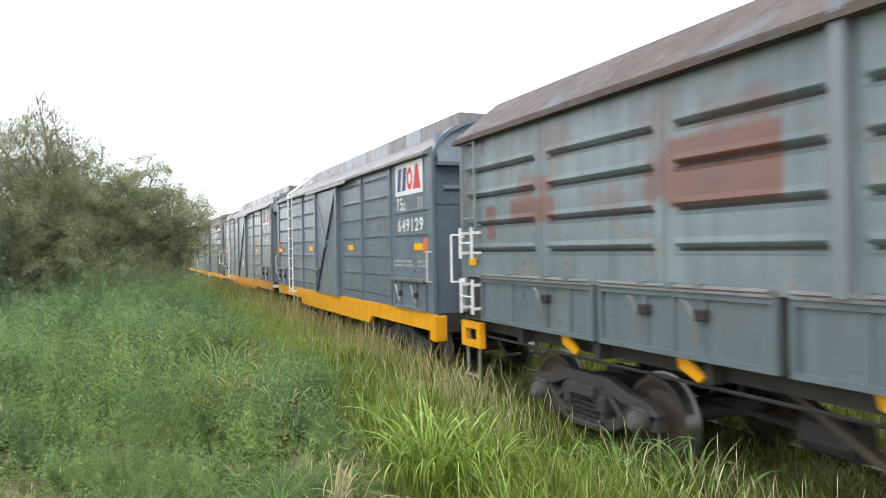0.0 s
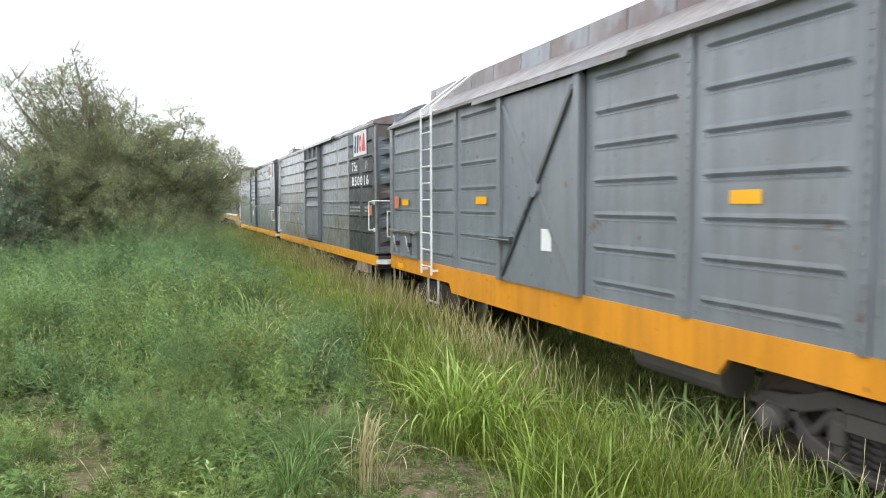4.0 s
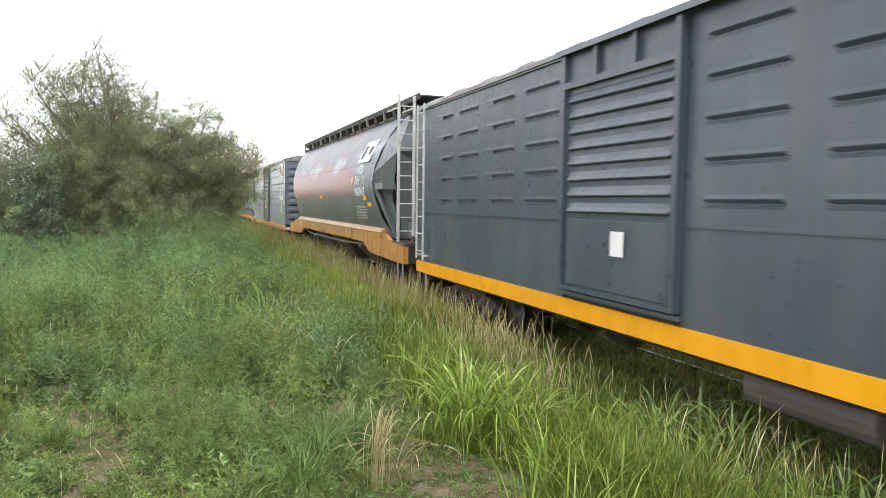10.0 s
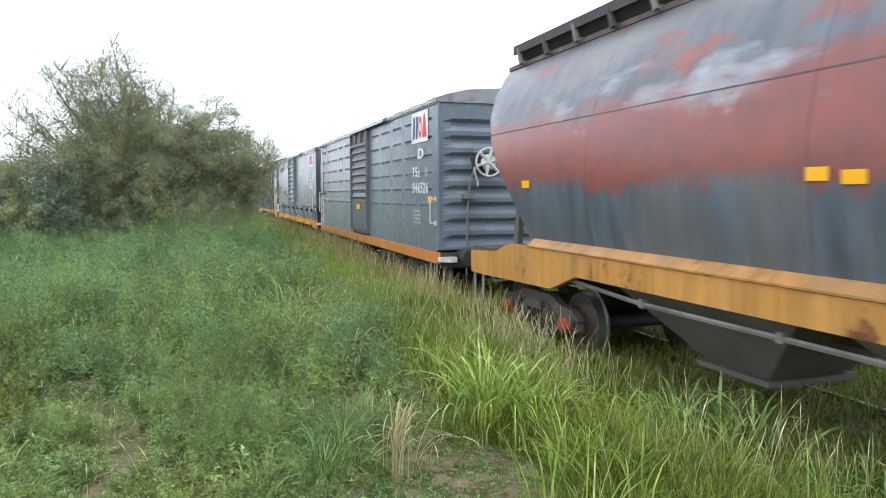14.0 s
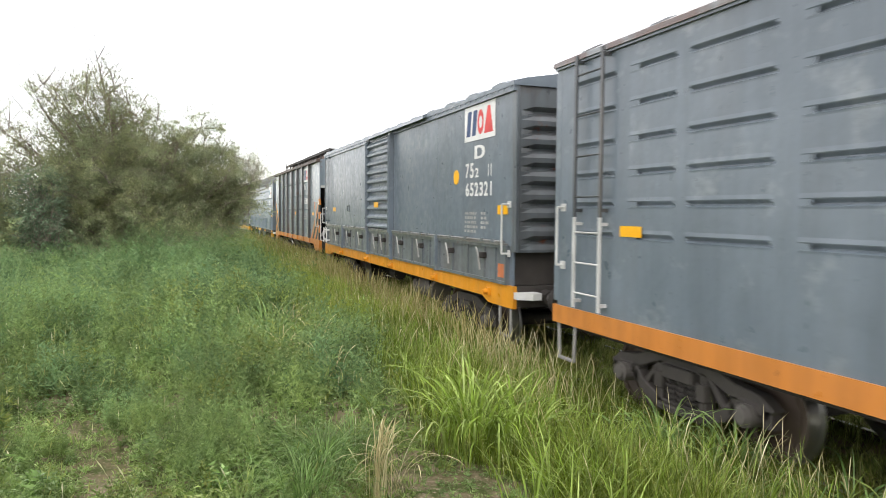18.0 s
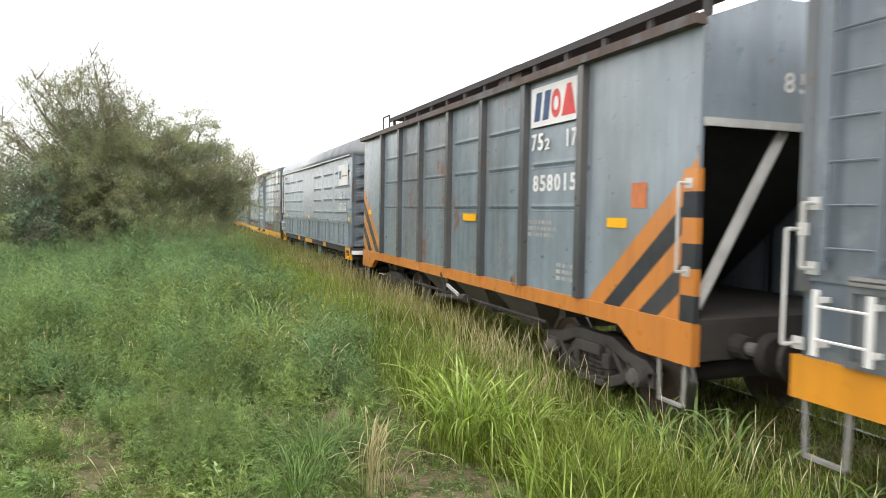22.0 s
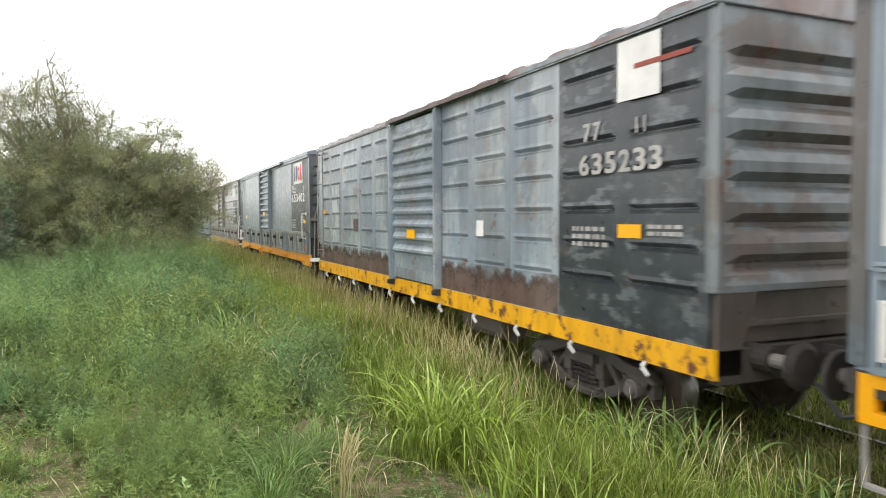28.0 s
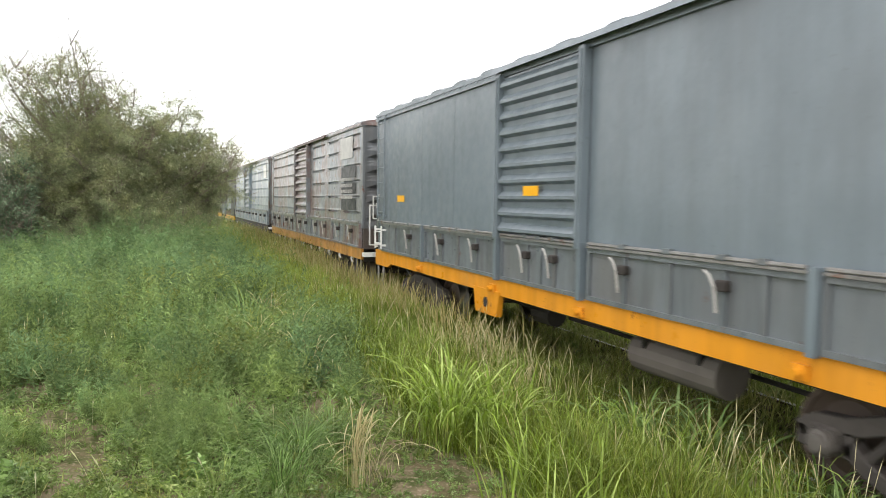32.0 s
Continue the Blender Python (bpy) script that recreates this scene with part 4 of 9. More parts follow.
def fine_print(root, y, z, rows, w, h, d=0.006, mat="latch_pale", seed=1, place=None):
    """Small writing that nobody can read: short bars."""
    rnd = random.Random(seed)
    bm = bm_new()
    for r in range(rows):
        zz, yy = z - r * h * 1.7, y
        while yy > y - w:
            k = rnd.uniform(0.03, 0.11)
            x = (place(zz) if place else -W) - d
            v = [bm.verts.new((x, a, b)) for a, b in ((yy, zz), (yy - k, zz), (yy - k, zz + h), (yy, zz + h))]
            bm.faces.new(v)
            yy -= k + rnd.uniform(0.015, 0.05)
    ob = part("small_writing", bm, mat, root)
    ob["kind"] = "stuff"
    return ob


def emblem(root, y0, y1, z0, z1, d, red="logo_red", place=None):
    """White board with plain blue and red shapes, y0 the front edge, y1 the edge where reading starts."""
    b = sheet(root, "emblem", y0, y1, z0, z1, "white", d, "white painted board with blue and red shapes")
    w, h = y1 - y0, z1 - z0
    inks = {}

    def shape(pts, mat):
        bm = inks[mat] if mat in inks else inks.setdefault(mat, bm_new())
        bm.faces.new([bm.verts.new((-W - d - 0.006, y1 - u * w, z0 + q * h)) for u, q in pts])

    shape([(0.07, 0.14), (0.2, 0.14), (0.25, 0.86), (0.12, 0.86)], "logo_blue")
    shape([(0.26, 0.14), (0.39, 0.14), (0.44, 0.86), (0.31, 0.86)], "logo_blue")
    n = 20
    for k in range(n):
        a, c = k * math.tau / n, (k + 1) * math.tau / n
        shape([(0.545 + 0.1 * r * math.cos(t), 0.49 + 0.35 * r * math.sin(t)) for r, t in ((1.0, a), (1.0, c), (0.5, c), (0.5, a))], red)
    shape([(0.66, 0.14), (0.94, 0.14), (0.84, 0.88), (0.76, 0.88)], red)
    for mat, bm in inks.items():
        part("emblem_shape", bm, mat, b)
    return b


def reflector(root, y0, y1, z0, z1, d=0.008, mat="reflector"):
    return sheet(root, "reflector", y0, y1, z0, z1, mat, d, "")


def handbrake(root, x, z, mat="handbrake"):
    """Hand brake wheel on the end: rim, six spokes and a dished hub, with its lever, chain and box."""
    bm = bm_new()
    n, r = 24, 0.29
    for k in range(n):
        a, b = k * math.tau / n, (k + 1) * math.tau / n
        tube(bm, (x + r * math.cos(a), -0.16, z + r * math.sin(a)), (x + r * math.cos(b), -0.16, z + r * math.sin(b)), 0.022, 6)
    for k in range(6):
        a = k * math.tau / 6 + 0.3
        tube(bm, (x, -0.13, z), (x + r * math.cos(a), -0.16, z + r * math.sin(a)), 0.045, 5, 0.03)
    tube(bm, (x, -0.12, z), (x, -0.16, z), 0.17, 16, 0.12)
    tube(bm, (x, 0.1, z), (x, -0.2, z), 0.05, 10)
    w = part("brake_wheel", bm, mat, root)
    bm = bm_new()
    quad_box(bm, x - 0.32, x - 0.12, -0.06, 0.1, z - 0.16, z + 0.1)
    part("brake_gear_box", bm, "running_gear", root)
    bm = bm_new()
    rod(bm, [(x - 0.3, -0.08, z - 0.1), (x - 0.3, -0.12, z - 0.25), (x - 0.24, -0.12, z - 0.4), (x - 0.24, -0.12, z - 0.5)], 0.024)
    part("brake_lever", bm, "latch_pale", root)
    bm = bm_new()
    rod(bm, [(x - 0.3, -0.06, z - 0.16), (x - 0.42, -0.06, z - 0.6), (x - 0.46, -0.06, 1.2), (x - 0.46, -0.06, 0.62)], 0.022)
    part("brake_chain", bm, "handbrake", root)
    bm = bm_new()
    quad_box(bm, x - 0.55, x - 0.3, -0.12, 0.06, 2.2, 2.3)
    part("chain_guide", bm, "handbrake", root)
    return w


def flaps(root, bounds, z0, z1, mat, every=1.25, latches=(), d=0.05, grip="latch_pale"):
    """Hinged drop flaps along the foot of the side, each with rim, stiffeners, hinged top rail and latch levers."""
    for y0, y1 in bounds:
        bm = bm_new()
        quad_box(bm, -W - 0.012, -W + 0.03, y0, y1, z0, z1)
        f = part("drop_flap", bm, mat, root)
        bm = bm_new()
        o = [(y0, z0), (y1, z0), (y1, z1), (y0, z1)]
        q = [(y0 + 0.05, z0 + 0.05), (y1 - 0.05, z0 + 0.05), (y1 - 0.05, z1 - 0.05), (y0 + 0.05, z1 - 0.05)]
        ring = [[bm.verts.new((x, y, z)) for y, z in pts] for x, pts in ((-W - 0.012, o), (-W - d, o), (-W - d, q), (-W - 0.012, q))]
        for a, b in zip(ring, ring[1:]):
            for k in range(4):
                bm.faces.new((a[k], a[(k + 1) % 4], b[(k + 1) % 4], b[k]))
        part("flap_rim", bm, mat, f)
        bm = bm_new()
        quad_box(bm, -W - d - 0.025, -W, y0 + 0.02, y1 - 0.02, z1 + 0.004, z1 + 0.03)
        tube(bm, (-W - d - 0.012, y0 + 0.04, z1 + 0.052), (-W - d - 0.012, y1 - 0.04, z1 + 0.052), 0.02, 7)
        part("hinge_rail", bm, "flap_rail" if latches else mat, f)
        mine = [y for y in latches if y0 < y < y1]
        n = max(1, round((y1 - y0) / every))
        bars = [(a + b) / 2 for a, b in zip([y0] + mine, mine + [y1])] if mine else [y0 + k * (y1 - y0) / n for k in range(1, n)]
        for y in [v for v in bars if y0 + 0.4 < v < y1 - 0.4 or not mine] + mine:
            bm = bm_new()
            quad_box(bm, -W - d * 0.75, -W - 0.01, y - 0.03, y + 0.03, z0 + 0.05, z1 - 0.05)
            part("stiffener", bm, mat, f)
            bm = bm_new()
            quad_box(bm, -W - d - 0.035, -W - d + 0.02, y - 0.05, y + 0.05, z1 + 0.034, z1 + 0.085)
            part("hinge", bm, mat, f)
        for y in mine:
            bm = bm_new()
            quad_box(bm, -W - d - 0.05, -W - 0.01, y - 0.07, y + 0.05, z1 - 0.24, z1 - 0.14)
            bmesh.ops.bevel(bm, geom=list(bm.edges), offset=0.012, segments=1, affect="EDGES")
            part("latch_bracket", bm, "running_gear", f)
            bm = bm_new()
            rod(bm, [(-W - d - 0.05, y + 0.17, z1 - 0.07), (-W - d - 0.07, y + 0.09, z1 - 0.1), (-W - d - 0.075, y + 0.02, z1 - 0.2)], 0.014)
            rod(bm, [(-W - d - 0.075, y + 0.02, z1 - 0.2), (-W - d - 0.06, y + 0.015, z1 - 0.32), (-W - d - 0.05, y + 0.01, z0 + 0.17)], 0.016)
            part("latch", bm, grip, f, "worn latch lever")


def shell(root, L, z0, z1, mat="under"):
    """The closed box behind the panels."""
    bm = bm_new()
    quad_box(bm, -W + 0.045, W - 0.045, 0.13, L - 0.13, z0, z1)
    part("body", bm, mat, root)


def door_hood(root, y0, y1, z, mat):
    bm = bm_new()
    prism(bm, [(-W - 0.14, z - 0.06), (-W - 0.12, z + 0.02), (-W, z + 0.07), (-W, z - 0.0), (-W - 0.12, z - 0.04)], "y", y0, y1)
    part("door_hood", bm, mat, root)


def louvre_door(root, y0, y1, z0, zl, zh, z1, mat, rows=7, blocks=3):
    """Sliding door: raised foot plate, pressed louvres set back above it, blocked header."""
    bm = bm_new()
    quad_box(bm, -W - 0.035, -W, y0, y1, z0 + 0.1, z1)
    d = part("door", bm, mat, root, "closed sliding door with pressed louvres")
    pieces = [("door_stile", y0, y0 + 0.08, z0 + 0.1, z1), ("door_stile", y1 - 0.08, y1, z0 + 0.1, z1), ("door_header", y0 + 0.08, y1 - 0.08, zh - 0.06, zh + 0.02), ("door_foot", y0 + 0.08, y1 - 0.08, z0 + 0.1, z0 + 0.15)]
    for k in range(1, blocks):
        y = y0 + k * (y1 - y0) / blocks
        pieces.append(("header_block", y - 0.03, y + 0.03, zh + 0.02, z1))
    for name, a, b, c, e in pieces:
        bm = bm_new()
        quad_box(bm, -W - 0.1, -W - 0.035, a, b, c, e)
        part(name, bm, mat, d)
    bm = bm_new()
    quad_box(bm, -W - 0.065, -W - 0.035, y0 + 0.14, y1 - 0.14, z0 + 0.17, zl - 0.03)
    bmesh.ops.bevel(bm, geom=list(bm.edges), offset=0.01, segments=1, affect="EDGES")
    part("foot_plate", bm, mat, d)
    step = (zh - 0.1 - zl) / rows
    for k in range(rows):
        z = zl + (k + 0.45) * step
        bm = bm_new()
        rib(bm, y0 + 0.13, y1 - 0.13, z, 0.05, 0.28 * step, -W - 0.035, 0.03)
        part("louvre", bm, mat, d)
    bm = bm_new()
    quad_box(bm, -W - 0.07, -W - 0.0, y0 - 0.05, y1 + 0.05, z0 + 0.03, z0 + 0.08)
    part("door_rail", bm, mat, d)
    return d


def plate_door(root, y0, y1, z0, z1, n, mat, label="closed sliding door of corrugated sheet", foot=0.0):
    bm = bm_new()
    corrugated(bm, y0 + 0.12, y1 - 0.12, z0 + foot, z1 - (0.13 if foot else 0.0), n, 0.075, -W - 0.03, 0.1 if foot else 0.03)
    d = part("door", bm, mat, root, label)
    if foot:
        for a, b, out in ((z0, z0 + foot * 0.45, 0.036), (z0 + foot * 0.45, z0 + foot, 0.03), (z1 - 0.13, z1, 0.03)):
            bm = bm_new()
            quad_box(bm, -W - out, -W, y0 + 0.12, y1 - 0.12, a, b)
            part("door_plate", bm, mat, d)
    for y in (y0 + 0.06, y1 - 0.06):
        bm = bm_new()
        quad_box(bm, -W - 0.11, -W, y - 0.06, y + 0.06, z0 - 0.05, z1 + 0.04)
        tube(bm, (-W - 0.12, y, z0 - 0.02), (-W - 0.12, y, z1), 0.018, 6)
        part("door_post", bm, mat, d)
    return d


# ---- the wagons, from the head of the train to its tail ----
def plank_box(name, label, front, L, number, series, mats):
    """Covered wagon with riveted posts, braced door, monitor roof and fish-bellied orange sill."""
    root = wagon(name, label, front, L, "cap_grey", 2.1)
    zb, ze = 1.22, 3.9
    rows = [1.39, 1.78, 2.15, 2.54, 2.94, 3.32]
    shell(root, L, zb, ze)
    edges = [0.1, 2.05, 3.87, 5.62, 7.8, 9.5, 11.2, L - 0.1]
    for i, (a, b) in enumerate(zip(edges, edges[1:])):
        if i == 3:
            continue
        mine = [2.53, 2.95] if i == 0 else [2.17, 2.57, 2.95, 3.34, 3.73] if i == 6 else rows + [3.71]
        far_copy(ribbed_panel(root, a, b, zb, ze, [(a + 0.16, b - 0.16)], mine, mats, "", 0.034, 0.055, 0.05), L)
    for y in (2.05, 3.87, 9.5, 11.2):
        far_copy(post(root, y, zb, ze, mats), L)
    far_copy(post(root, 0.1, zb, ze, mats, 0.2, 0.03), L)
    far_copy(post(root, L - 0.1, zb, ze, mats, 0.2, 0.03), L)
    # sliding door with crossed braces
    bm = bm_new()
    quad_box(bm, -W - 0.05, -W, 5.64, 7.8, zb - 0.02, ze - 0.08)
    d = part("door", bm, mats, root, "closed plain sliding door with angle braces")
    for y in (5.7, 7.74):
        bm = bm_new()
        quad_box(bm, -W - 0.1, -W - 0.04, y - 0.06, y + 0.06, zb - 0.02, ze - 0.05)
        part("door_post", bm, mats, d)
    for a, b in (((7.66, 1.28), (6.7, 2.5)), ((6.7, 2.5), (5.8, 3.7))):
        bm = bm_new()
        bar(bm, [a, b], 0.055, -W - 0.095, -W - 0.05)
        part("door_brace", bm, "post_dark", d)
    for a, b in (((5.8, 1.28), (6.7, 2.5)), ((6.7, 2.5), (7.66, 3.7))):
        bm = bm_new()
        bar(bm, [a, b], 0.06, -W - 0.07, -W - 0.05)
        part("door_brace", bm, mats, d)
    bm = bm_new()
    quad_box(bm, -W - 0.12, -W - 0.05, 7.35, 7.68, 1.74, 1.84)
    tube(bm, (-W - 0.13, 7.3, 1.79), (-W - 0.13, 7.95, 1.79), 0.02, 6)
    part("door_latch", bm, "post_dark", d)
    bm = bm_new()
    tube(bm, (-W - 0.115, 6.7, 2.5), (-W - 0.05, 6.7, 2.5), 0.11, 12)
    part("brace_plate", bm, mats, d)
    far_copy(d, L)
    door_hood(root, 4.7, 8.6, ze - 0.02, "roof_dusty")
    # foot hatches at the ends
    for y0, y1 in ((0.28, 1.82), (L - 1.65, L - 0.11) if series == "11" else (L - 1.79, L - 0.23)):
        bm = bm_new()
        quad_box(bm, -W - 0.02, -W, y0, y1, 1.23, 1.74)
        h = part("foot_hatch", bm, mats, root)
        for name, a, b, c, e, out in (("hatch_hood", y0 - 0.04, y1 + 0.04, 1.75, 1.785, 0.12), ("hatch_rim", y0, y0 + 0.06, 1.28, 1.74, 0.06), ("hatch_rim", y1 - 0.06, y1, 1.28, 1.74, 0.06), ("hatch_rim", y0, y1, 1.23, 1.28, 0.06)):
            bm = bm_new()
            quad_box(bm, -W - out, -W - 0.021, a, b, c, e)
            part(name, bm, "flap_rail" if name == "hatch_hood" else mats, h)
        bm = bm_new()
        tube(bm, (-W - 0.085, y0 + 0.02, 1.735), (-W - 0.085, y1 - 0.02, 1.735), 0.018, 7)
        part("hinge_rod", bm, "flap_rail", h)
        for k in (0.28, 0.78):
            y = y0 + (y1 - y0) * k
            bm = bm_new()
            quad_box(bm, -W - 0.06, -W - 0.01, y - 0.03, y + 0.03, 1.28, 1.74)
            part("stiffener", bm, mats, h)
            bm = bm_new()
            quad_box(bm, -W - 0.1, -W - 0.03, y - 0.06, y + 0.05, 1.45, 1.54)
            part("latch_bracket", bm, "running_gear", h)
            bm = bm_new()
            rod(bm, [(-W - 0.09, y + 0.16, 1.65), (-W - 0.11, y + 0.07, 1.62), (-W - 0.11, y + 0.01, 1.5), (-W - 0.07, y, 1.36)], 0.016)
            part("latch", bm, "latch_pale", h, "pale worn latch lever")
    # monitor roof
    bm = bm_new()
    prof = [(-W - 0.12, ze - 0.02), (-W - 0.12, ze + 0.03), (-0.95, ze + 0.38), (-0.62, ze + 0.55), (0.62, ze + 0.55), (0.95, ze + 0.38), (W + 0.12, ze + 0.03), (W + 0.12, ze - 0.02)]
    prism(bm, prof, "y", 0.13, L - 0.13)
    part("roof", bm, "roof_dusty", root, "sloping grey-brown roof dulled by rust")
    rnd = random.Random(number)
    y = 0.5
    while y < L - 0.6:
        k = rnd.uniform(0.75, 1.0)
        bm = bm_new()
        prism(bm, [(-0.68, ze + 0.44), (-0.66, ze + 0.8), (0.66, ze + 0.8), (0.68, ze + 0.44)], "y", y, min(y + k - 0.02, L - 0.5))
        part("roof_hatch", bm, "roof_grey" if rnd.random() < 0.75 else "roof_dusty", root)
        y += k
    bm = bm_new()
    rod(bm, [(-0.3, 4.6, ze + 0.79), (-0.3, 4.6, ze + 0.9), (-0.3, 5.3, ze + 0.9), (-0.3, 5.3, ze + 0.79)], 0.015)
    part("roof_rail", bm, "handbrake", root)
    # arched end sheets
    buffers(root, L)
    bm = bm_new()
    arch = [(-W, zb)] + [(-W * math.cos(radians(a)), ze - 0.05 + 0.7 * math.sin(radians(a))) for a in range(0, 181, 10)] + [(W, zb)]
    prism(bm, arch, "y", 0.06, 0.1)
    end = part("end_panel", bm, mats, root)
    ridges = [3.31] if series == "11" else rows
    for z in ridges:
        bm = bm_new()
        prism(bm, [(0.06, z - 0.05), (0.02, z - 0.01), (0.02, z + 0.005), (0.06, z + 0.06)], "x", -W + 0.2, W - 0.2)
        part("end_rib", bm, mats, end)
    bm = bm_new()
    prism(bm, [(0.06, 3.68), (-0.1, 3.68), (-0.1, 3.74), (-0.02, ze + 0.05), (0.06, ze + 0.35)], "x", -W + 0.06, W - 0.06)
    part("end_hood", bm, mats, end)
    bm = bm_new()
    quad_box(bm, -W + 0.06, W - 0.06, 0.045, 0.06, 3.05, 3.06)
    part("end_seam", bm, mats, end)
    bm = bm_new()
    rim = [(-W * math.cos(radians(a)), ze - 0.05 + 0.72 * math.sin(radians(a))) for a in range(0, 181, 10)]
    prism(bm, rim + [(0.97 * x, z - 0.06) for x, z in rim[::-1]], "y", -0.03, 0.12)
    part("end_rim", bm, mats, end)
    far_copy(end, L)
    underframe(root, L, zb, "orange" if series == "11" else "orange_mid", 0.93, (3.45, 9.7, 0.77), beam_white=series != "11", front_steps=series != "11")
    if series == "11":
        bm = bm_new()
        quad_box(bm, -W - 0.02, -W + 0.2, -0.04, 0.2, 0.76, 1.19)
        bmesh.ops.bevel(bm, geom=list(bm.edges), offset=0.015, segments=1, affect="EDGES")
        part("corner_bracket", bm, "orange", root, "orange drop bracket at the corner")
    ladder(root, 10.35, 10.87, 1.02, 4.05, "white", 10, 0.14, "white painted steel ladder")
    bm = bm_new()
    rod(bm, [(-W + 0.0, 10.35, 0.95), (-W + 0.0, 10.35, 0.5), (-W + 0.0, 10.87, 0.5), (-W + 0.0, 10.87, 0.95)], 0.022)
    part("step_iron", bm, "white_dull", root, "white step iron under the ladder")
    bm = bm_new()
    for y in (10.35, 10.87):
        rod(bm, [(-W - 0.14, y, 4.03), (-0.7, y, ze + 0.78)], 0.025)
    part("ladder_top", bm, "white", root)
    emblem(root, 0.42, 1.75, 3.28, 3.86, 0.011)
    lettering(root, "75", 1.69, 3.01, 0.28, 0.23, d=0.011)
    lettering(root, "2", 1.37, 3.01, 0.1, 0.14, d=0.011)
    lettering(root, series, 0.67, 3.01, 0.22, 0.2, d=0.011)
    lettering(root, number, 1.65, 2.62, 1.2, 0.23, d=0.011)
    fine_print(root, 1.9, 2.06, 2, 0.9, 0.045, 0.011, seed=5)
    fine_print(root, 0.7, 2.06, 2, 0.4, 0.045, 0.011, seed=6)
    if series == "11":
        reflector(root, 0.47, 0.87, 2.28, 2.4, 0.011)
    reflector(root, 0.18, 0.44, 2.22, 2.48, 0.012, "stamp")
    reflector(root, 3.0 if series == "17" else 4.51, 3.35 if series == "17" else 4.92, 2.3, 2.42, 0.011)
    reflector(root, 8.3, 8.7, 2.3, 2.42, 0.011)
    a = 0.0 if series == "11" else 0.41
    reflector(root, 12.31 - a, 12.71 - a, 2.28, 2.4, 0.036)
    a = 0.0 if series == "11" else 0.23
    reflector(root, 12.74 - a, 13.02 - a, 2.22, 2.47, 0.036, "stamp")
    if series == "17":
        sheet(root, "notice", 6.3, 6.55, 1.7, 1.98, "white", 0.055)
        reflector(root, 12.25, 12.62, 0.98, 1.08, 0.03)
    grab(root, 0.06, 1.75, 2.25, "white_dull")
    grab(root, L - 0.06, 1.6, 2.15, "white_dull")
    return root


def louvre_box(name, label, front, L, mats, sill, rows, cols, belt, number, spec):
    """Steel covered wagon with short pressed ribs and a louvred door."""
    root = wagon(name, label, front, L, "cap_grey", 2.25)
    zb, ze = 1.1, 4.2
    shell(root, L, zb, ze)
    k0 = spec.get("shift", 0.0)
    d0, d1 = 6.1 + k0, 8.36 + k0
    cuts = [0.08, 2.55 + k0, 3.8 + k0, d0, d1, 10.65 + k0, 12.9 + k0, L - 0.08]
    cols = [(a + k0, b + k0) for a, b in cols]
    for a, b in zip(cuts, cuts[1:]):
        if a == d0:
            continue
        mine = [c for c in cols if a - 0.05 <= (c[0] + c[1]) / 2 < b]
        m = spec.get("front_mat", mats) if a < 1 else spec.get("second_mat", mats) if a < d0 else spec.get("tail_mat", mats)
        p = ribbed_panel(root, a, b - 0.012, zb, ze, mine, rows, m)
        far_copy(p, L)
    if belt:
        bm = bm_new()
        quad_box(bm, -W - 0.016, -W, 0.08, d0, belt - 0.015, belt + 0.015)
        quad_box(bm, -W - 0.016, -W, d1, L - 0.08, belt - 0.015, belt + 0.015)
        part("belt_seam", bm, mats, root)
    d = louvre_door(root, d0, d1, zb + 0.03, 2.15, 3.78, 4.14, spec.get("door_mat", mats), spec.get("louvres", 6))
    far_copy(d, L)
    door_hood(root, d0 - 2.1 if spec.get("long_hood", True) else d0, d1 + 0.15, ze + 0.0, mats)
    eave_strip(root, L, ze - 0.06, ze, mats, False, 0.03)
    flat_roof(root, L, ze, ze + 0.3, "roof_grey", 11)
    end_panel(root, L, zb + 0.05, ze, 8, 0.11, spec.get("end_mat", "end_dirty"), 0.32)
    underframe(root, L, zb, sill, 0.87)
    if spec.get("vents"):
        bm = bm_new()
        quad_box(bm, -1.05, -0.2, L - 1.5, L - 0.35, ze + 0.16, ze + 0.38)
        bmesh.ops.bevel(bm, geom=list(bm.edges), offset=0.02, segments=1, affect="EDGES")
        part("roof_vent", bm, "roof_grey", root)
        for y0, y1 in ((L - 1.3, L - 0.5), (L - 3.2, L - 2.2)):
            bm = bm_new()
            rod(bm, [(-0.95, y0, ze + 0.2), (-0.95, y0, ze + 0.44), (-0.95, y1, ze + 0.44), (-0.95, y1, ze + 0.2)], 0.013)
            part("roof_rail", bm, "handbrake", root)
    return root


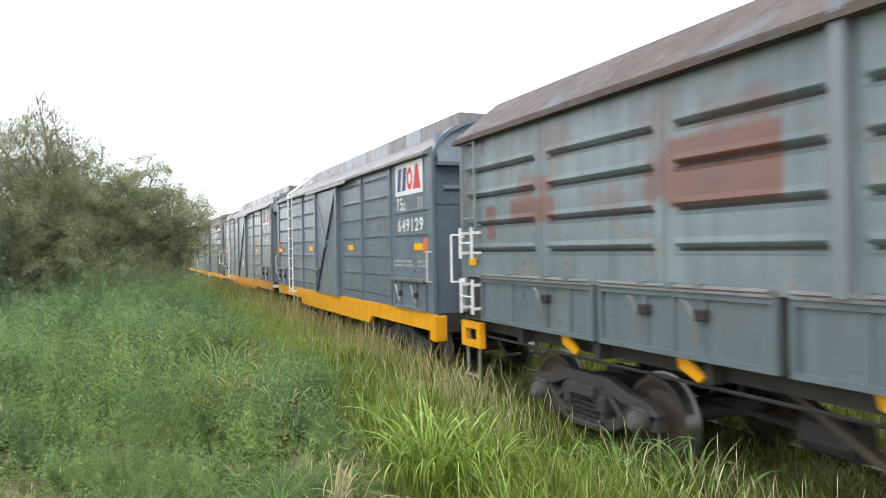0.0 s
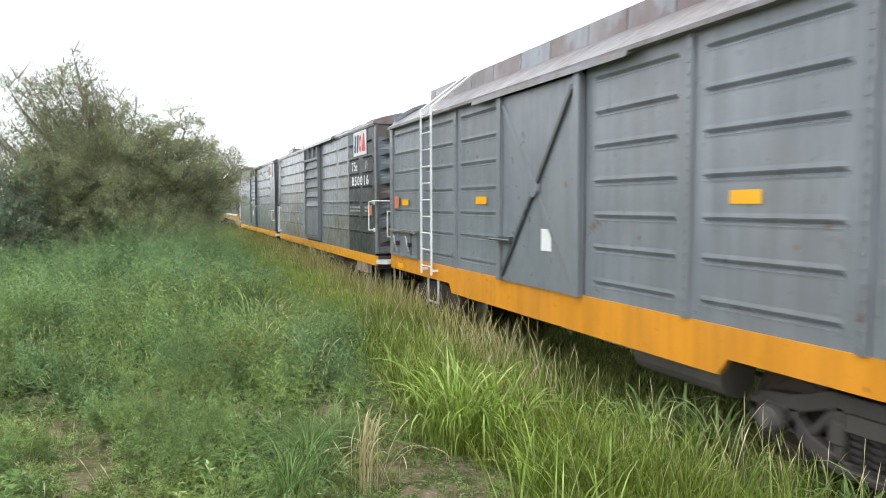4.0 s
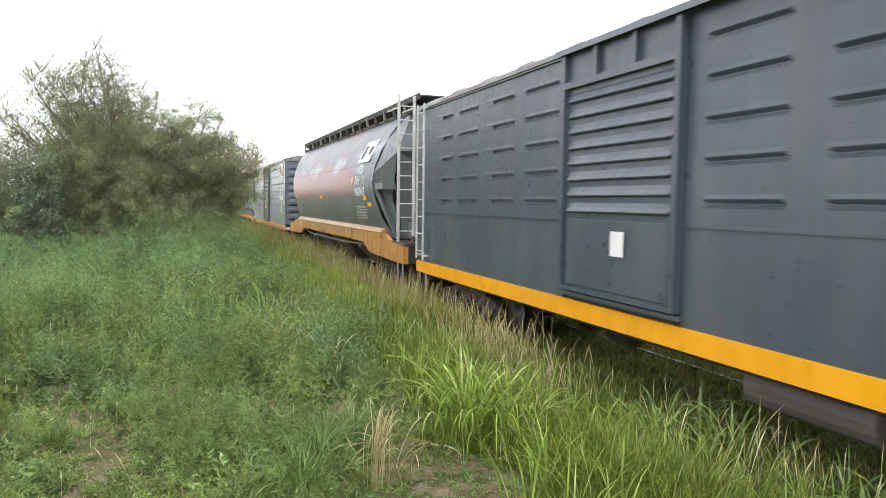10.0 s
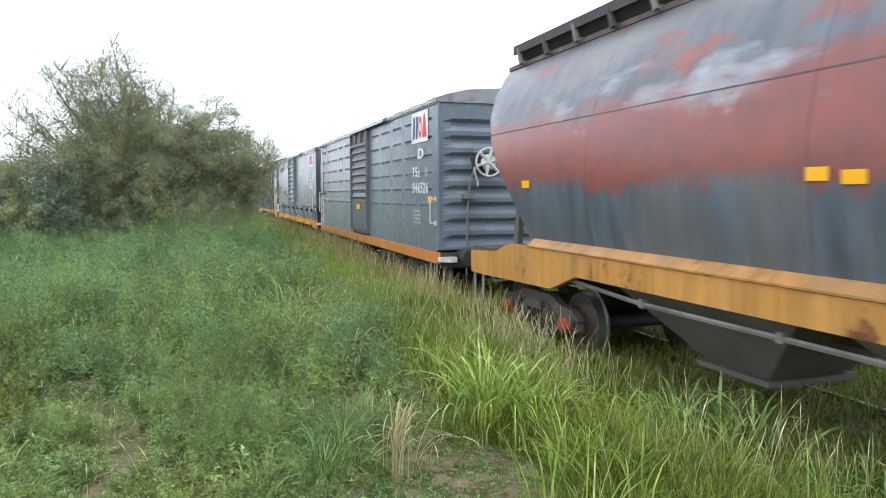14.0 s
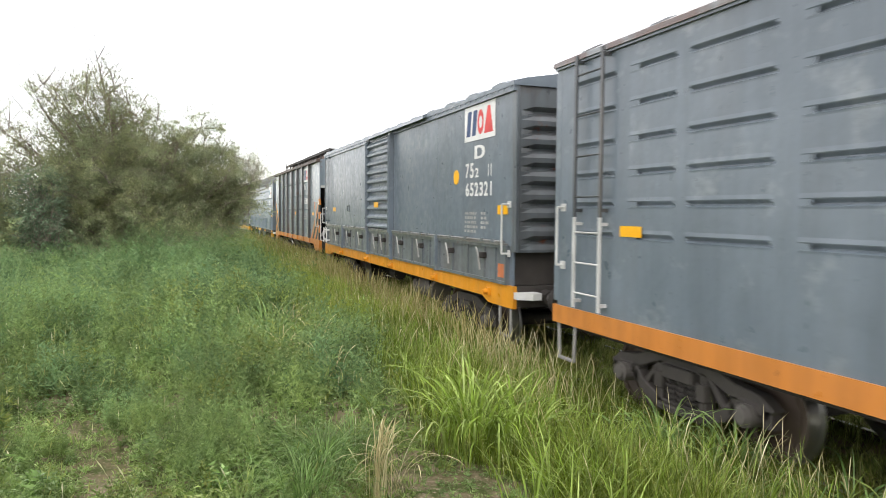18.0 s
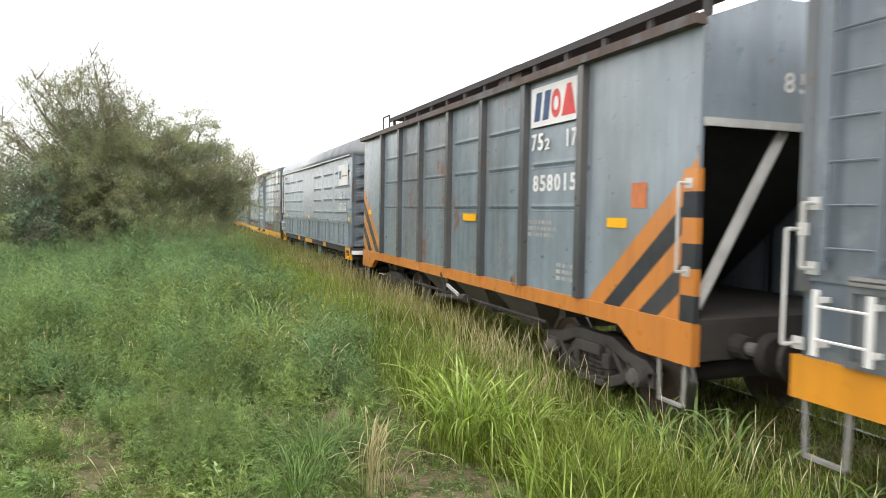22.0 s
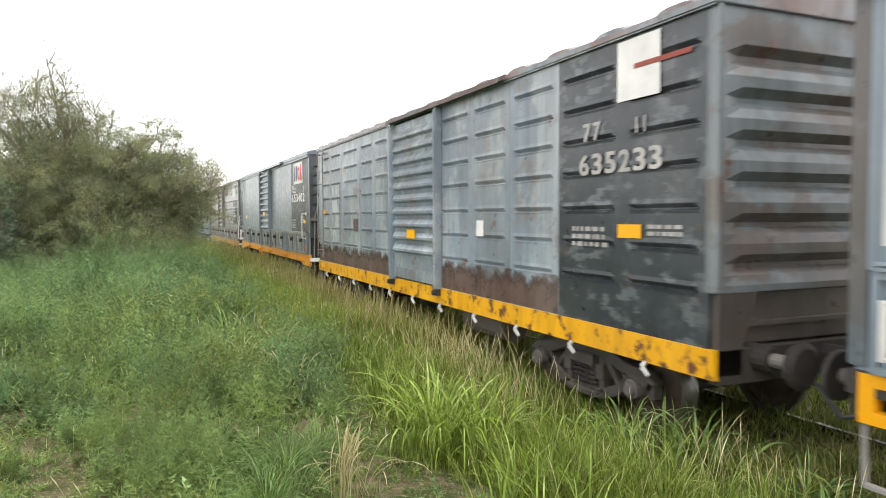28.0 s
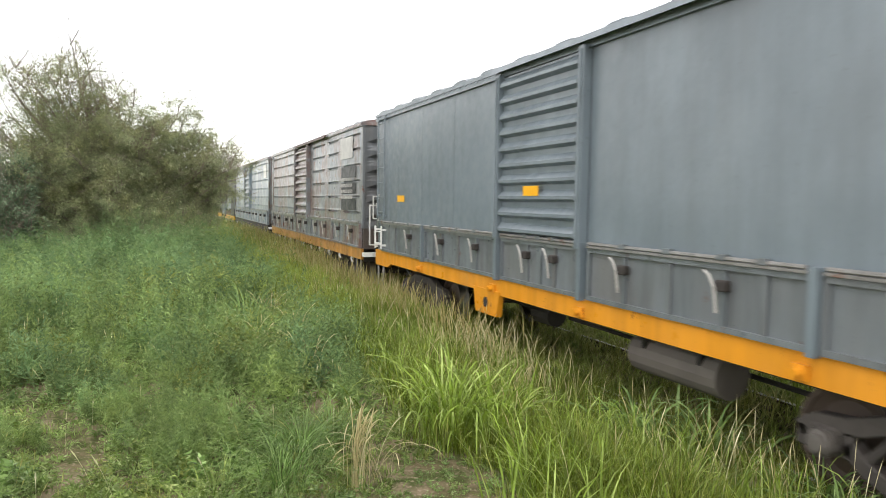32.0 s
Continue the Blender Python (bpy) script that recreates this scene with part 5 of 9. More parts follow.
def flap_box(name, label, front, L, mats, sill, number, black, spec):
    """Plain-sided covered wagon with a corrugated door and a row of drop flaps."""
    root = wagon(name, label, front, L, spec.get("cap", "cap_grey"), 2.4)
    zb, ze, zf = 1.2, 4.2, 1.8
    d0, d1 = 6.38, 8.66
    shell(root, L, zb, ze)
    cuts = [0.08, 2.65 if black else 3.4, d0, d1, 10.4, 11.95, 13.4, L - 0.08]
    for i, (a, b) in enumerate(zip(cuts, cuts[1:])):
        if a == d0:
            continue
        p = slab(root, "side_panel", a, b - 0.01, zf, ze, "black" if black and i == 0 else mats)
        far_copy(p, L)
    d = plate_door(root, d0, d1, zf + 0.03, ze - 0.12, 10, mats)
    far_copy(d, L)
    flaps(root, [(0.2, 3.2), (3.3, 6.3), (6.5, 8.52), (8.66, 11.66), (11.78, L - 0.5)], zb, zf, "grey_flap", 1.25, (1.05, 2.48, 4.2, 5.62, 7.05, 7.74, 9.38, 10.82, 12.5))
    bm = bm_new()
    quad_box(bm, -W + 0.02, -W + 0.05, 0.08, L - 0.08, zb, zf)
    far_copy(part("foot_panel", bm, mats, root), L)
    for y in (3.25, 6.41, 8.6, 11.72):
        bm = bm_new()
        quad_box(bm, -W - 0.1, -W, y - 0.04, y + 0.04, zb - 0.02, zf + 0.06)
        part("flap_post", bm, mats, root)
    eave_strip(root, L, ze - 0.11, ze + 0.02, mats, True, 0.04)
    door_hood(root, 3.9, d1 + 0.1, ze + 0.0, mats)
    flat_roof(root, L, ze, ze + 0.21, mats, 0, 14)
    end_panel(root, L, zb + 0.5, ze, 8, 0.11, "end_slate", 0.3)
    underframe(root, L, zb, sill, 0.95, None, (0.9, 0.86))
    for y in (0.9, 3.4, 6.47, 8.79, 11.9):
        bm = bm_new()
        quad_box(bm, -W - 0.06, -W, y - 0.1, y + 0.04, 0.98, 1.1)
        tube(bm, (-W - 0.05, y - 0.03, 1.04), (-W - 0.13, y - 0.03, 1.03), 0.045, 8)
        part("sill_bracket", bm, sill, root)
    grab(root, 0.45 if black else 0.18, 1.68, 2.42, "white_dull", 0.13)
    grab(root, L - 0.16, 1.9, 2.4, "white_dull", 0.13)
    grab(root, L - 0.06, 1.3, 2.2, "white_dull", 0.18)
    ladder(root, L - 0.75, L - 0.3, 1.9, 4.15, mats, 7, 0.07)
    ladder(root, L - 0.75, L - 0.3, 1.25, 1.75, "white", 2, 0.12, "white painted hand rails")
    if black:
        lettering(root, "75", 2.51, 3.1, 0.38, 0.23)
        lettering(root, "2", 2.08, 3.1, 0.14, 0.16)
        lettering(root, "11", 0.86, 3.1, 0.16, 0.18)
        lettering(root, number, 2.5, 2.8, 1.86, 0.26)
        emblem(root, 0.86, 2.2, 3.37, 4.03, 0.006)
        fine_print(root, 2.5, 2.2, 4, 0.5, 0.045, seed=9)
        fine_print(root, 1.2, 2.3, 3, 0.4, 0.045, seed=11)
        reflector(root, 0.5, 0.78, 2.13, 2.24)
        bm = bm_new()
        prism(bm, [(8.55, 1.0), (9.45, 1.0), (9.36, 0.62), (8.64, 0.62)], "x", -W - 0.03, -W + 0.06)
        blk = part("sill_block", bm, sill, root, "orange drop block under the sill")
        # the hole is a flat disc, coloured with the shade inside it
        bm = bm_new()
        tube(bm, (-W - 0.036, 9.0, 0.8), (-W - 0.02, 9.0, 0.8), 0.08, 14)
        part("block_hole", bm, "inside_shade", blk)
    else:
        lettering(root, "75", 1.92, 2.88, 0.34, 0.25)
        lettering(root, "2", 1.5, 2.88, 0.13, 0.16)
        lettering(root, "11", 1.0, 2.88, 0.18, 0.2)
        lettering(root, number, 1.91, 2.57, 1.12, 0.23)
        lettering(root, "D", 1.51, 3.19, 0.37, 0.22)
        emblem(root, 0.71, 1.98, 3.5, 4.08, 0.006)
        fine_print(root, 1.95, 2.26, 5, 0.5, 0.045, seed=9)
        fine_print(root, 1.25, 2.26, 4, 0.2, 0.045, seed=10)
        reflector(root, 0.22, 0.59, 2.27, 2.41)
        bm = bm_new()
        tube(bm, (-W - 0.006, 2.38, 2.92), (-W, 2.38, 2.92), 0.13, 18)
        part("orange_spot", bm, "reflector", root)
        bm = bm_new()
        for a, b, c, e in ((10.98, 11.28, 2.28, 2.3), (10.98, 11.28, 2.46, 2.48), (10.98, 11.0, 2.3, 2.46), (11.26, 11.28, 2.3, 2.46)):
            quad_box(bm, -W - 0.02, -W, a, b, c, e)
        part("card_holder", bm, "grey_flap", root, "small steel card holder")
    reflector(root, 12.95, 13.39, 2.29, 2.42)
    reflector(root, 7.35, 7.75, 2.4, 2.53, 0.11)
    sheet(root, "stencil_patch", 0.25, 0.53, 1.3, 1.51, "stamp", 0.016)
    return root


def rib_box(name, label, front, L, mats, sill, cols, rows, spec):
    """Light grey covered wagon, ribbed all over, with a corrugated door."""
    root = wagon(name, label, front, L, "cap_grey", 2.3)
    foot = spec.get("flaps", False)
    zb, ze = (1.72 if foot else 1.12), 4.17
    d0, d1 = (6.38, 8.72) if foot else (6.03, 8.42)
    shell(root, L, 1.12, ze)
    cuts = [0.08, 2.5, 3.7, d0, d1, 10.75, 12.3, L - 0.08]
    for i, (a, b) in enumerate(zip(cuts, cuts[1:])):
        if a == d0:
            continue
        mine = [c for c in cols if a - 0.05 <= (c[0] + c[1]) / 2 < b]
        p = ribbed_panel(root, a, b - 0.01, zb, ze, mine, rows, spec.get("front_mat", mats) if i == 0 else mats, d=0.042, h=0.06)
        far_copy(p, L)
    d = plate_door(root, d0, d1, 1.15 if not foot else 1.75, ze - 0.1, 10 if not foot else 9, mats, foot=0.0 if foot else 0.44)
    far_copy(d, L)
    if foot:
        flaps(root, [(0.1, 3.1), (3.2, 6.1), (6.2, 8.7), (8.8, 11.6), (11.7, L - 0.1)], 1.13, 1.72, mats, 0.6, (0.9, 2.3, 4.0, 5.3, 6.9, 8.0, 9.6, 10.8, 12.6, 13.8))
    else:
        for a, b in ((2.5 if spec.get("front_mat") else 0.08, d0), (d1, L - 0.08)):
            bm = bm_new()
            quad_box(bm, -W - 0.004, -W - 0.001, a, b, 1.13, 1.6)
            part("foot_strip", bm, "rust_foot", root, "rusted brown foot of the side sheet")
    eave_strip(root, L, ze - 0.05, ze + 0.03, mats, False, 0.035)
    door_hood(root, 3.8, d1 + 0.1, ze, "roof_brown")
    flat_roof(root, L, ze, ze + 0.21, spec.get("roof_mat", "grey_rusty"), 0, 15)
    end_panel(root, L, 1.62, ze, 6, 0.11, spec.get("end_mat", "end_light"), 0.32)
    bm = bm_new()
    quad_box(bm, -W + 0.3, W - 0.3, 0.1, 0.14, 1.14, 1.6)
    quad_box(bm, -W + 0.3, W - 0.3, 0.05, 0.1, 1.3, 1.34)
    for s in (-1, 1):
        prism(bm, [(s * (W - 0.04), 0.88), (s * (W - 0.04), 1.62), (s * (W - 0.5), 1.62), (s * (W - 0.32), 1.1), (s * (W - 0.32), 0.88)], "y", 0.0, 0.09)
    far_copy(part("end_foot", bm, "end_brown", root, "dirty brown foot of the end"), L)
    underframe(root, L, 1.12, sill, 0.85, beam_white=not spec.get("front_mat"), front_steps=not spec.get("front_mat"))
    for k in range(11):
        bm = bm_new()
        y = 0.9 + k * (L - 1.8) / 10
        rod(bm, [(-W + 0.02, y, 0.88), (-W - 0.03, y + 0.03, 0.8), (-W + 0.0, y - 0.03, 0.72)], 0.026)
        part("rope_hook", bm, "white_dull", root)
    if not foot:
        for y in (d0 + 0.12, d1 + 0.02):
            bm = bm_new()
            quad_box(bm, -W - 0.09, -W, y - 0.09, y + 0.06, 0.99, 1.09)
            tube(bm, (-W - 0.09, y - 0.02, 1.04), (-W - 0.14, y - 0.02, 1.04), 0.045, 8)
            part("door_roller", bm, "running_gear", root, "dark roller bracket under the door")
    ladder(root, L - 0.78, L - 0.22, 1.25, 4.1, "grey_rusty", 8, 0.08)
    return root


def car_lead():
    """The wagon at the head: grey with red-brown patches, drop flaps, pitched brown roof."""
    L = 13.0
    root = wagon("covered_wagon", "grey covered freight wagon with red-brown repair patches and drop flaps", -3.44, L, "cap_grey", 2.75)
    ze = 3.9
    rows = [2.27, 2.64, 3.04, 3.41, 3.76]
    shell(root, L, 1.3, ze)
    mats = "grey_patchy"
    cuts = [0.1, 2.4, 4.6, 6.75, 8.6, 10.75, L - 0.1]
    for a, b in zip(cuts, cuts[1:]):
        far_copy(ribbed_panel(root, a, b - 0.01, 1.88, ze, [(a + 0.12, b - 0.12)], rows, mats, d=0.06, h=0.075), L)
    for y in (6.75, 3.0):
        bm = bm_new()
        quad_box(bm, -W - 0.1, -W, y - 0.06, y + 0.06, 1.9, 4.0)
        part("door_post", bm, "grey_old", root)
    flaps(root, [(0.2, 3.2), (3.3, 7.2), (7.32, 9.57), (9.67, L - 0.7)], 1.27, 1.87, "lead_flap", 0.95, (1.0, 2.4, 4.3, 6.0, 8.1, 8.84, 10.6), grip="flap_rail")
    bm = bm_new()
    prism(bm, [(-W - 0.1, ze - 0.02), (-W - 0.1, ze + 0.03), (-0.75, ze + 0.62), (0.75, ze + 0.62), (W + 0.1, ze + 0.03), (W + 0.1, ze - 0.02)], "y", 0.0, L)
    part("roof", bm, "roof_brown", root, "brown weathered sloping roof")
    bm = bm_new()
    quad_box(bm, -W - 0.14, -W - 0.0, 0, L, ze - 0.06, ze - 0.01)
    part("eave_strip", bm, "roof_brown", root)
    end_panel(root, L, 1.35, ze, 7, 0.1, "grey_old", 0.3)
    underframe(root, L, 1.3, "under", 1.08, inset=0.22)
    for a, b in (((7.6, 1.1), (6.3, 0.42)), ((5.4, 1.1), (6.3, 0.42))):
        bm = bm_new()
        bar(bm, [a, b], 0.07, -W + 0.35, -W + 0.45)
        part("truss_bar", bm, "wheel_brown", root, "rusty brown truss bar under the floor")
    for y in (L - 0.62, 10.25, 8.35, 6.45, 3.0):
        bm = bm_new()
        if y == L - 0.62:
            for a, b, c, d in ((y, y + 0.6, 0.85, 0.95), (y, y + 0.6, 1.12, 1.22), (y, y + 0.12, 0.95, 1.12), (y + 0.48, y + 0.6, 0.95, 1.12)):
                quad_box(bm, -W - 0.03, -W + 0.06, a, b, c, d)
        else:
            prism(bm, [(y, 1.27), (y + 0.14, 1.29), (y + 0.1, 1.16), (y - 0.14, 1.06), (y - 0.2, 1.12)], "x", -W + 0.02, -W + 0.06)
        part("sill_piece", bm, "orange", root)
    ladder(root, L - 0.62, L - 0.2, 2.55, 4.0, "grey_old", 4, 0.08)
    ladder(root, L - 0.62, L - 0.25, 2.15, 2.6, "white", 1, 0.14, "white painted hand rails")
    ladder(root, L - 0.62, L - 0.25, 1.35, 1.85, "white", 1, 0.14, "white painted hand rails")
    grab(root, L - 0.06, 1.8, 2.5, "white", 0.2)
    reflector(root, L - 0.55, L - 0.32, 2.05, 2.16, 0.03)
    return root


def car_round():
    """Blue-grey wagon with a rounded roof and low drop flaps."""
    L = 13.5
    root = wagon("covered_wagon", "blue-grey covered freight wagon with rounded roof and drop flaps", 135.7, L, "cap_red", 2.45)
    ze = 3.86
    rows = [2.19, 2.59, 2.97, 3.4, 3.76]
    mats = "grey_blue"
    shell(root, L, 1.25, ze)
    for a, b, c in ((0.1, 2.45, [(0.26, 2.27)]), (2.45, 4.3, [(2.66, 4.09)]), (4.3, 6.0, [(4.5, 5.9)]), (6.0, 8.2, []), (8.2, 9.85, [(8.3, 9.66)]), (9.85, 11.6, [(10.05, 11.4)]), (11.6, L - 0.1, [(11.8, 13.2)])):
        far_copy(ribbed_panel(root, a, b - 0.01, 1.93, ze, c, rows, mats, d=0.042, h=0.055), L)
    flaps(root, [(0.24, 3.0), (3.1, 4.8), (4.9, 6.7), (6.8, 9.3), (9.4, 11.4), (11.5, L - 0.2)], 1.22, 1.92, mats, 0.62)
    bm = bm_new()
    quad_box(bm, -W + 0.02, -W + 0.05, 0.05, L - 0.05, 1.22, 1.95)
    far_copy(part("foot_panel", bm, mats, root), L)
    bm = bm_new()
    arc = [(-W - 0.06, ze - 0.02)] + [(-(W + 0.06) * math.cos(radians(a)) ** 0.8, ze + 0.02 + 0.6 * math.sin(radians(a)) ** 0.75) for a in range(5, 90, 12)]
    prism(bm, arc + [(0, ze + 0.63)] + [(-x, z) for x, z in arc[::-1]], "y", 0.0, L)
    part("roof", bm, "roof_pale", root, "rounded pale grey sheet roof", True)
    bm = bm_new()
    quad_box(bm, -W - 0.08, -W, 0, L, ze - 0.05, ze - 0.01)
    quad_box(bm, -W - 0.12, -W, 4.0, 10.0, ze - 0.07, ze - 0.03)
    part("eave_strip", bm, mats, root)
    end_panel(root, L, 1.25, ze + 0.05, 7, 0.08, "end_round", 0.25)
    bm = bm_new()
    tri = [(-W, ze)] + [(-W * math.cos(radians(a)), ze + 0.58 * math.sin(radians(a))) for a in range(10, 171, 20)] + [(W, ze)]
    prism(bm, tri, "y", 0.04, 0.09)
    prism(bm, [(-W * 0.55, ze + 0.0), (W * 0.55, ze + 0.0), (W * 0.45, ze - 0.3), (-W * 0.45, ze - 0.3)], "y", -0.02, 0.03)
    far_copy(part("end_gable", bm, mats, root), L)
    underframe(root, L, 1.22, "under", 1.05)
    for y in (0.1, 3.6, 6.1, 8.8, 12.78):
        bm = bm_new()
        if y in (0.1, 12.78):
            for a, b, c, d in ((y, y + 0.62, 0.86, 0.95), (y, y + 0.62, 1.12, 1.21), (y, y + 0.1, 0.95, 1.12), (y + 0.5, y + 0.62, 0.95, 1.12)):
                quad_box(bm, -W - 0.02, -W + 0.06, a, b, c, d)
        else:
            quad_box(bm, -W - 0.02, -W + 0.06, y, y + (1.5 if y == 6.1 else 0.45), 1.06, 1.2)
        part("sill_piece", bm, "orange", root)
    for y in (4.8, 7.7):
        bm = bm_new()
        prism(bm, [(y, 1.2), (y + 0.75, 1.2), (y + 0.5, 0.55), (y + 0.25, 0.55)], "x", -W + 0.08, -W + 0.16)
        part("hopper_plate", bm, mats, root)
        bm = bm_new()
        prism(bm, [(y + 0.1, 1.15), (y - 1.3, 1.15), (y - 0.9, 0.6), (y - 0.1, 0.5)], "x", -0.9, 0.9)
        part("hopper_chute", bm, "chute", root)
    sheet(root, "notice_board", 0.46, 1.7, 3.01, 3.62, "white", 0.014, "white painted board with worn blue marks")
    sheet(root, "worn_mark", 1.3, 1.6, 3.2, 3.45, "cap_blue", 0.019)
    sheet(root, "worn_mark", 0.55, 1.2, 3.26, 3.3, "logo_faded", 0.019)
    lettering(root, "75", 1.66, 2.61, 0.28, 0.22, d=0.014)
    lettering(root, "2", 1.35, 2.61, 0.12, 0.16, d=0.014)
    lettering(root, "11", 1.02, 2.61, 0.2, 0.2, d=0.014)
    lettering(root, "637850", 1.65, 2.26, 0.99, 0.23, d=0.014)
    reflector(root, 0.19, 0.56, 1.94, 2.06, 0.012)
    reflector(root, 6.7, 7.05, 1.97, 2.08, 0.012)
    reflector(root, 12.11, 12.5, 1.95, 2.07, 0.012)
    ladder(root, 12.6, 13.16, 2.1, 3.72, "white_dull", 4, 0.1, "white painted steel ladder")
    rails = ladder(root, 12.6, 13.16, 1.33, 1.74, "white_dull", 0, 0.12, "white painted hand rails")
    for z in (1.35, 1.72):
        bm = bm_new()
        tube(bm, (-W - 0.12, 12.6, z), (-W - 0.12, 13.16, z), 0.016, 6)
        part("rung", bm, "white_dull", rails)
    grab(root, 0.1, 1.9, 2.3, "grey_blue", 0.1)
    handbrake(root, -0.43, 3.3)
    return root


def car_barrel():
    """Grain hopper with a swollen barrel body, red oxide above and grey below."""
    L = 17.25
    root = wagon("hopper_wagon", "barrel-shaped grain hopper wagon in worn red and grey paint", 70.8, L, "cap_red", 2.1)
    prof = [(-1.22, 1.42), (-1.36, 1.9), (-1.43, 2.4), (-1.44, 2.8), (-1.38, 3.2), (-1.26, 3.6), (-1.09, 3.98), (-0.88, 4.32), (-0.74, 4.49)]

    def place(z):
        for (x0, z0), (x1, z1) in zip(prof, prof[1:]):
            if z0 <= z <= z1:
                return x0 + (x1 - x0) * (z - z0) / (z1 - z0)
        return -1.4

    def between(z, rows):
        for (z0, a), (z1, b) in zip(rows, rows[1:]):
            if z <= z1:
                return a + (b - a) * max(z - z0, 0) / (z1 - z0)
        return rows[-1][1]

    def edge(z):
        """How far the side sheet stands back from the front end at height z."""
        return between(z, [(1.4, 1.25), (1.86, 1.89), (2.63, 2.64), (3.03, 2.72), (3.83, 2.3), (4.49, 1.8)])

    def edge_back(z):
        return between(z, [(1.4, 2.25), (2.15, 1.85), (2.8, 1.16), (3.46, 0.6), (3.9, 0.35), (4.49, 0.25)])

    cuts = [None, 6.6, 9.9, 13.3, None]
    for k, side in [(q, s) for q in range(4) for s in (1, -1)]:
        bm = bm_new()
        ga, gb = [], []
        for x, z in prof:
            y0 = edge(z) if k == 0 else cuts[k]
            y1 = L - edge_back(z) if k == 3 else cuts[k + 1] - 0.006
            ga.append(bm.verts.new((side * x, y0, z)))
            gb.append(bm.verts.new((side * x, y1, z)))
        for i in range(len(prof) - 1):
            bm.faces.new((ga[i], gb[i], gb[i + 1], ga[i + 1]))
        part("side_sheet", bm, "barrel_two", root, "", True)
    for z in (3.28,):
        bm = bm_new()
        x = place(z)
        quad_box(bm, x - 0.006, x + 0.02, edge(z), L - edge_back(z), z - 0.007, z + 0.007)
        part("weld_seam", bm, "post_dark", root)
    # top edge and roof
    bm = bm_new()
    quad_box(bm, -0.8, 0.8, 1.5, L - 0.25, 4.44, 4.51)
    part("roof", bm, "roof_brown", root)
    bm = bm_new()
    quad_box(bm, -0.85, 0.3, 0.6, L - 0.6, 4.73, 4.76)
    way = part("roof_walkway", bm, "walkway", root, "dark steel grating walkway along the roof")
    bm = bm_new()
    quad_box(bm, -0.88, -0.852, 0.6, L - 0.6, 4.66, 4.8)
    part("edge_angle", bm, "walkway", way)
    bm = bm_new()
    prism(bm, [(-0.62, 4.5), (-0.84, 4.71), (-0.83, 4.725), (-0.58, 4.52)], "y", 1.4, L - 0.6)
    part("apron", bm, "walkway", way)
    for k in range(17):
        y = 1.7 + k * (L - 2.6) / 16
        bm = bm_new()
        bar(bm, [(y, 4.46), (y + 0.12, 4.74)], 0.06, -0.9, -0.84)
        quad_box(bm, -0.85, -0.2, y + 0.08, y + 0.14, 4.67, 4.73)
        quad_box(bm, -0.83, -0.6, y - 0.03, y + 0.03, 4.45, 4.52)
        part("walkway_bracket", bm, "walkway" if k % 2 else "handbrake", root)
    # end hoods with sloping sheets
    for front in (True, False):
        o = []
        bm = bm_new()
        e, zm = (edge, 3.0) if front else (edge_back, 3.9)
        if front:
            for low, high in (((0.75, 2.1, 2.6), (1.15, 1.35, 3.52)), ((1.15, 1.35, 3.52), (0.72, 1.62, 4.49))):
                bm.faces.new([bm.verts.new(c) for c in ((-low[0], *low[1:]), low, high, (-high[0], *high[1:]))])
            for s in (-1, 1):
                a = [bm.verts.new(c) for c in ((s * 1.41, e(3.0), 3.0), (s * 1.16, e(3.83), 3.83), (s * 0.74, e(4.49), 4.49), (s * 0.72, 1.62, 4.49), (s * 1.15, 1.35, 3.52), (s * 1.15, 1.4, 3.5))]
                bm.faces.new(a[:2] + a[4:])
                bm.faces.new(a[1:5])
                # side plate from the hood down to the platform
                sp = bm_new()
                q = [sp.verts.new(c) for c in ((s * 1.42, e(2.63), 2.63), (s * 1.22, e(1.42), 1.42), (s * 0.95, 1.55, 1.42), (s * 1.12, 1.9, 2.4), (s * 1.15, 1.42, 3.5), (s * 1.41, e(3.0), 3.0))]
                sp.faces.new(q)
                o.append(part("side_plate", sp, "barrel_end", root))
                # broad leg under the lip, leaning in towards the sill
                leg = [(s * 1.15, 1.38, 3.52), (s * 0.72, 1.42, 3.3), (s * 0.5, 1.5, 2.3), (s * 0.42, 1.5, 1.4), (s * 0.95, 1.5, 1.4), (s * 1.08, 1.48, 2.4)]
                lg = bm_new()
                f = [lg.verts.new(c) for c in leg]
                g = [lg.verts.new((x, y + 0.05, z)) for x, y, z in leg]
                lg.faces.new(f)
                lg.faces.new(g[::-1])
                for k in range(6):
                    lg.faces.new((f[k], f[(k + 1) % 6], g[(k + 1) % 6], g[k]))
                o.append(part("end_leg", lg, "barrel_end", root))
                lg = bm_new()
                quad_box(lg, min(s * 1.08, s * 1.42), max(s * 1.08, s * 1.42), 1.75, 2.5, 2.6, 2.76)
                o.append(part("cross_rail", lg, "barrel_end", root))
        else:
            v = [bm.verts.new(c) for c in ((place(zm), e(zm), zm), (-place(zm), e(zm), zm), (0.74, e(4.49), 4.49), (-0.74, e(4.49), 4.49))]
            bm.faces.new(v)
        v = [bm.verts.new(c) for c in ((place(zm), e(zm), zm), (-place(zm), e(zm), zm), (0.9, 2.9, 1.5), (-0.9, 2.9, 1.5))]
        bm.faces.new(v)
        o.append(part("end_sheet", bm, "barrel_end", root, "grey sloping end sheets"))
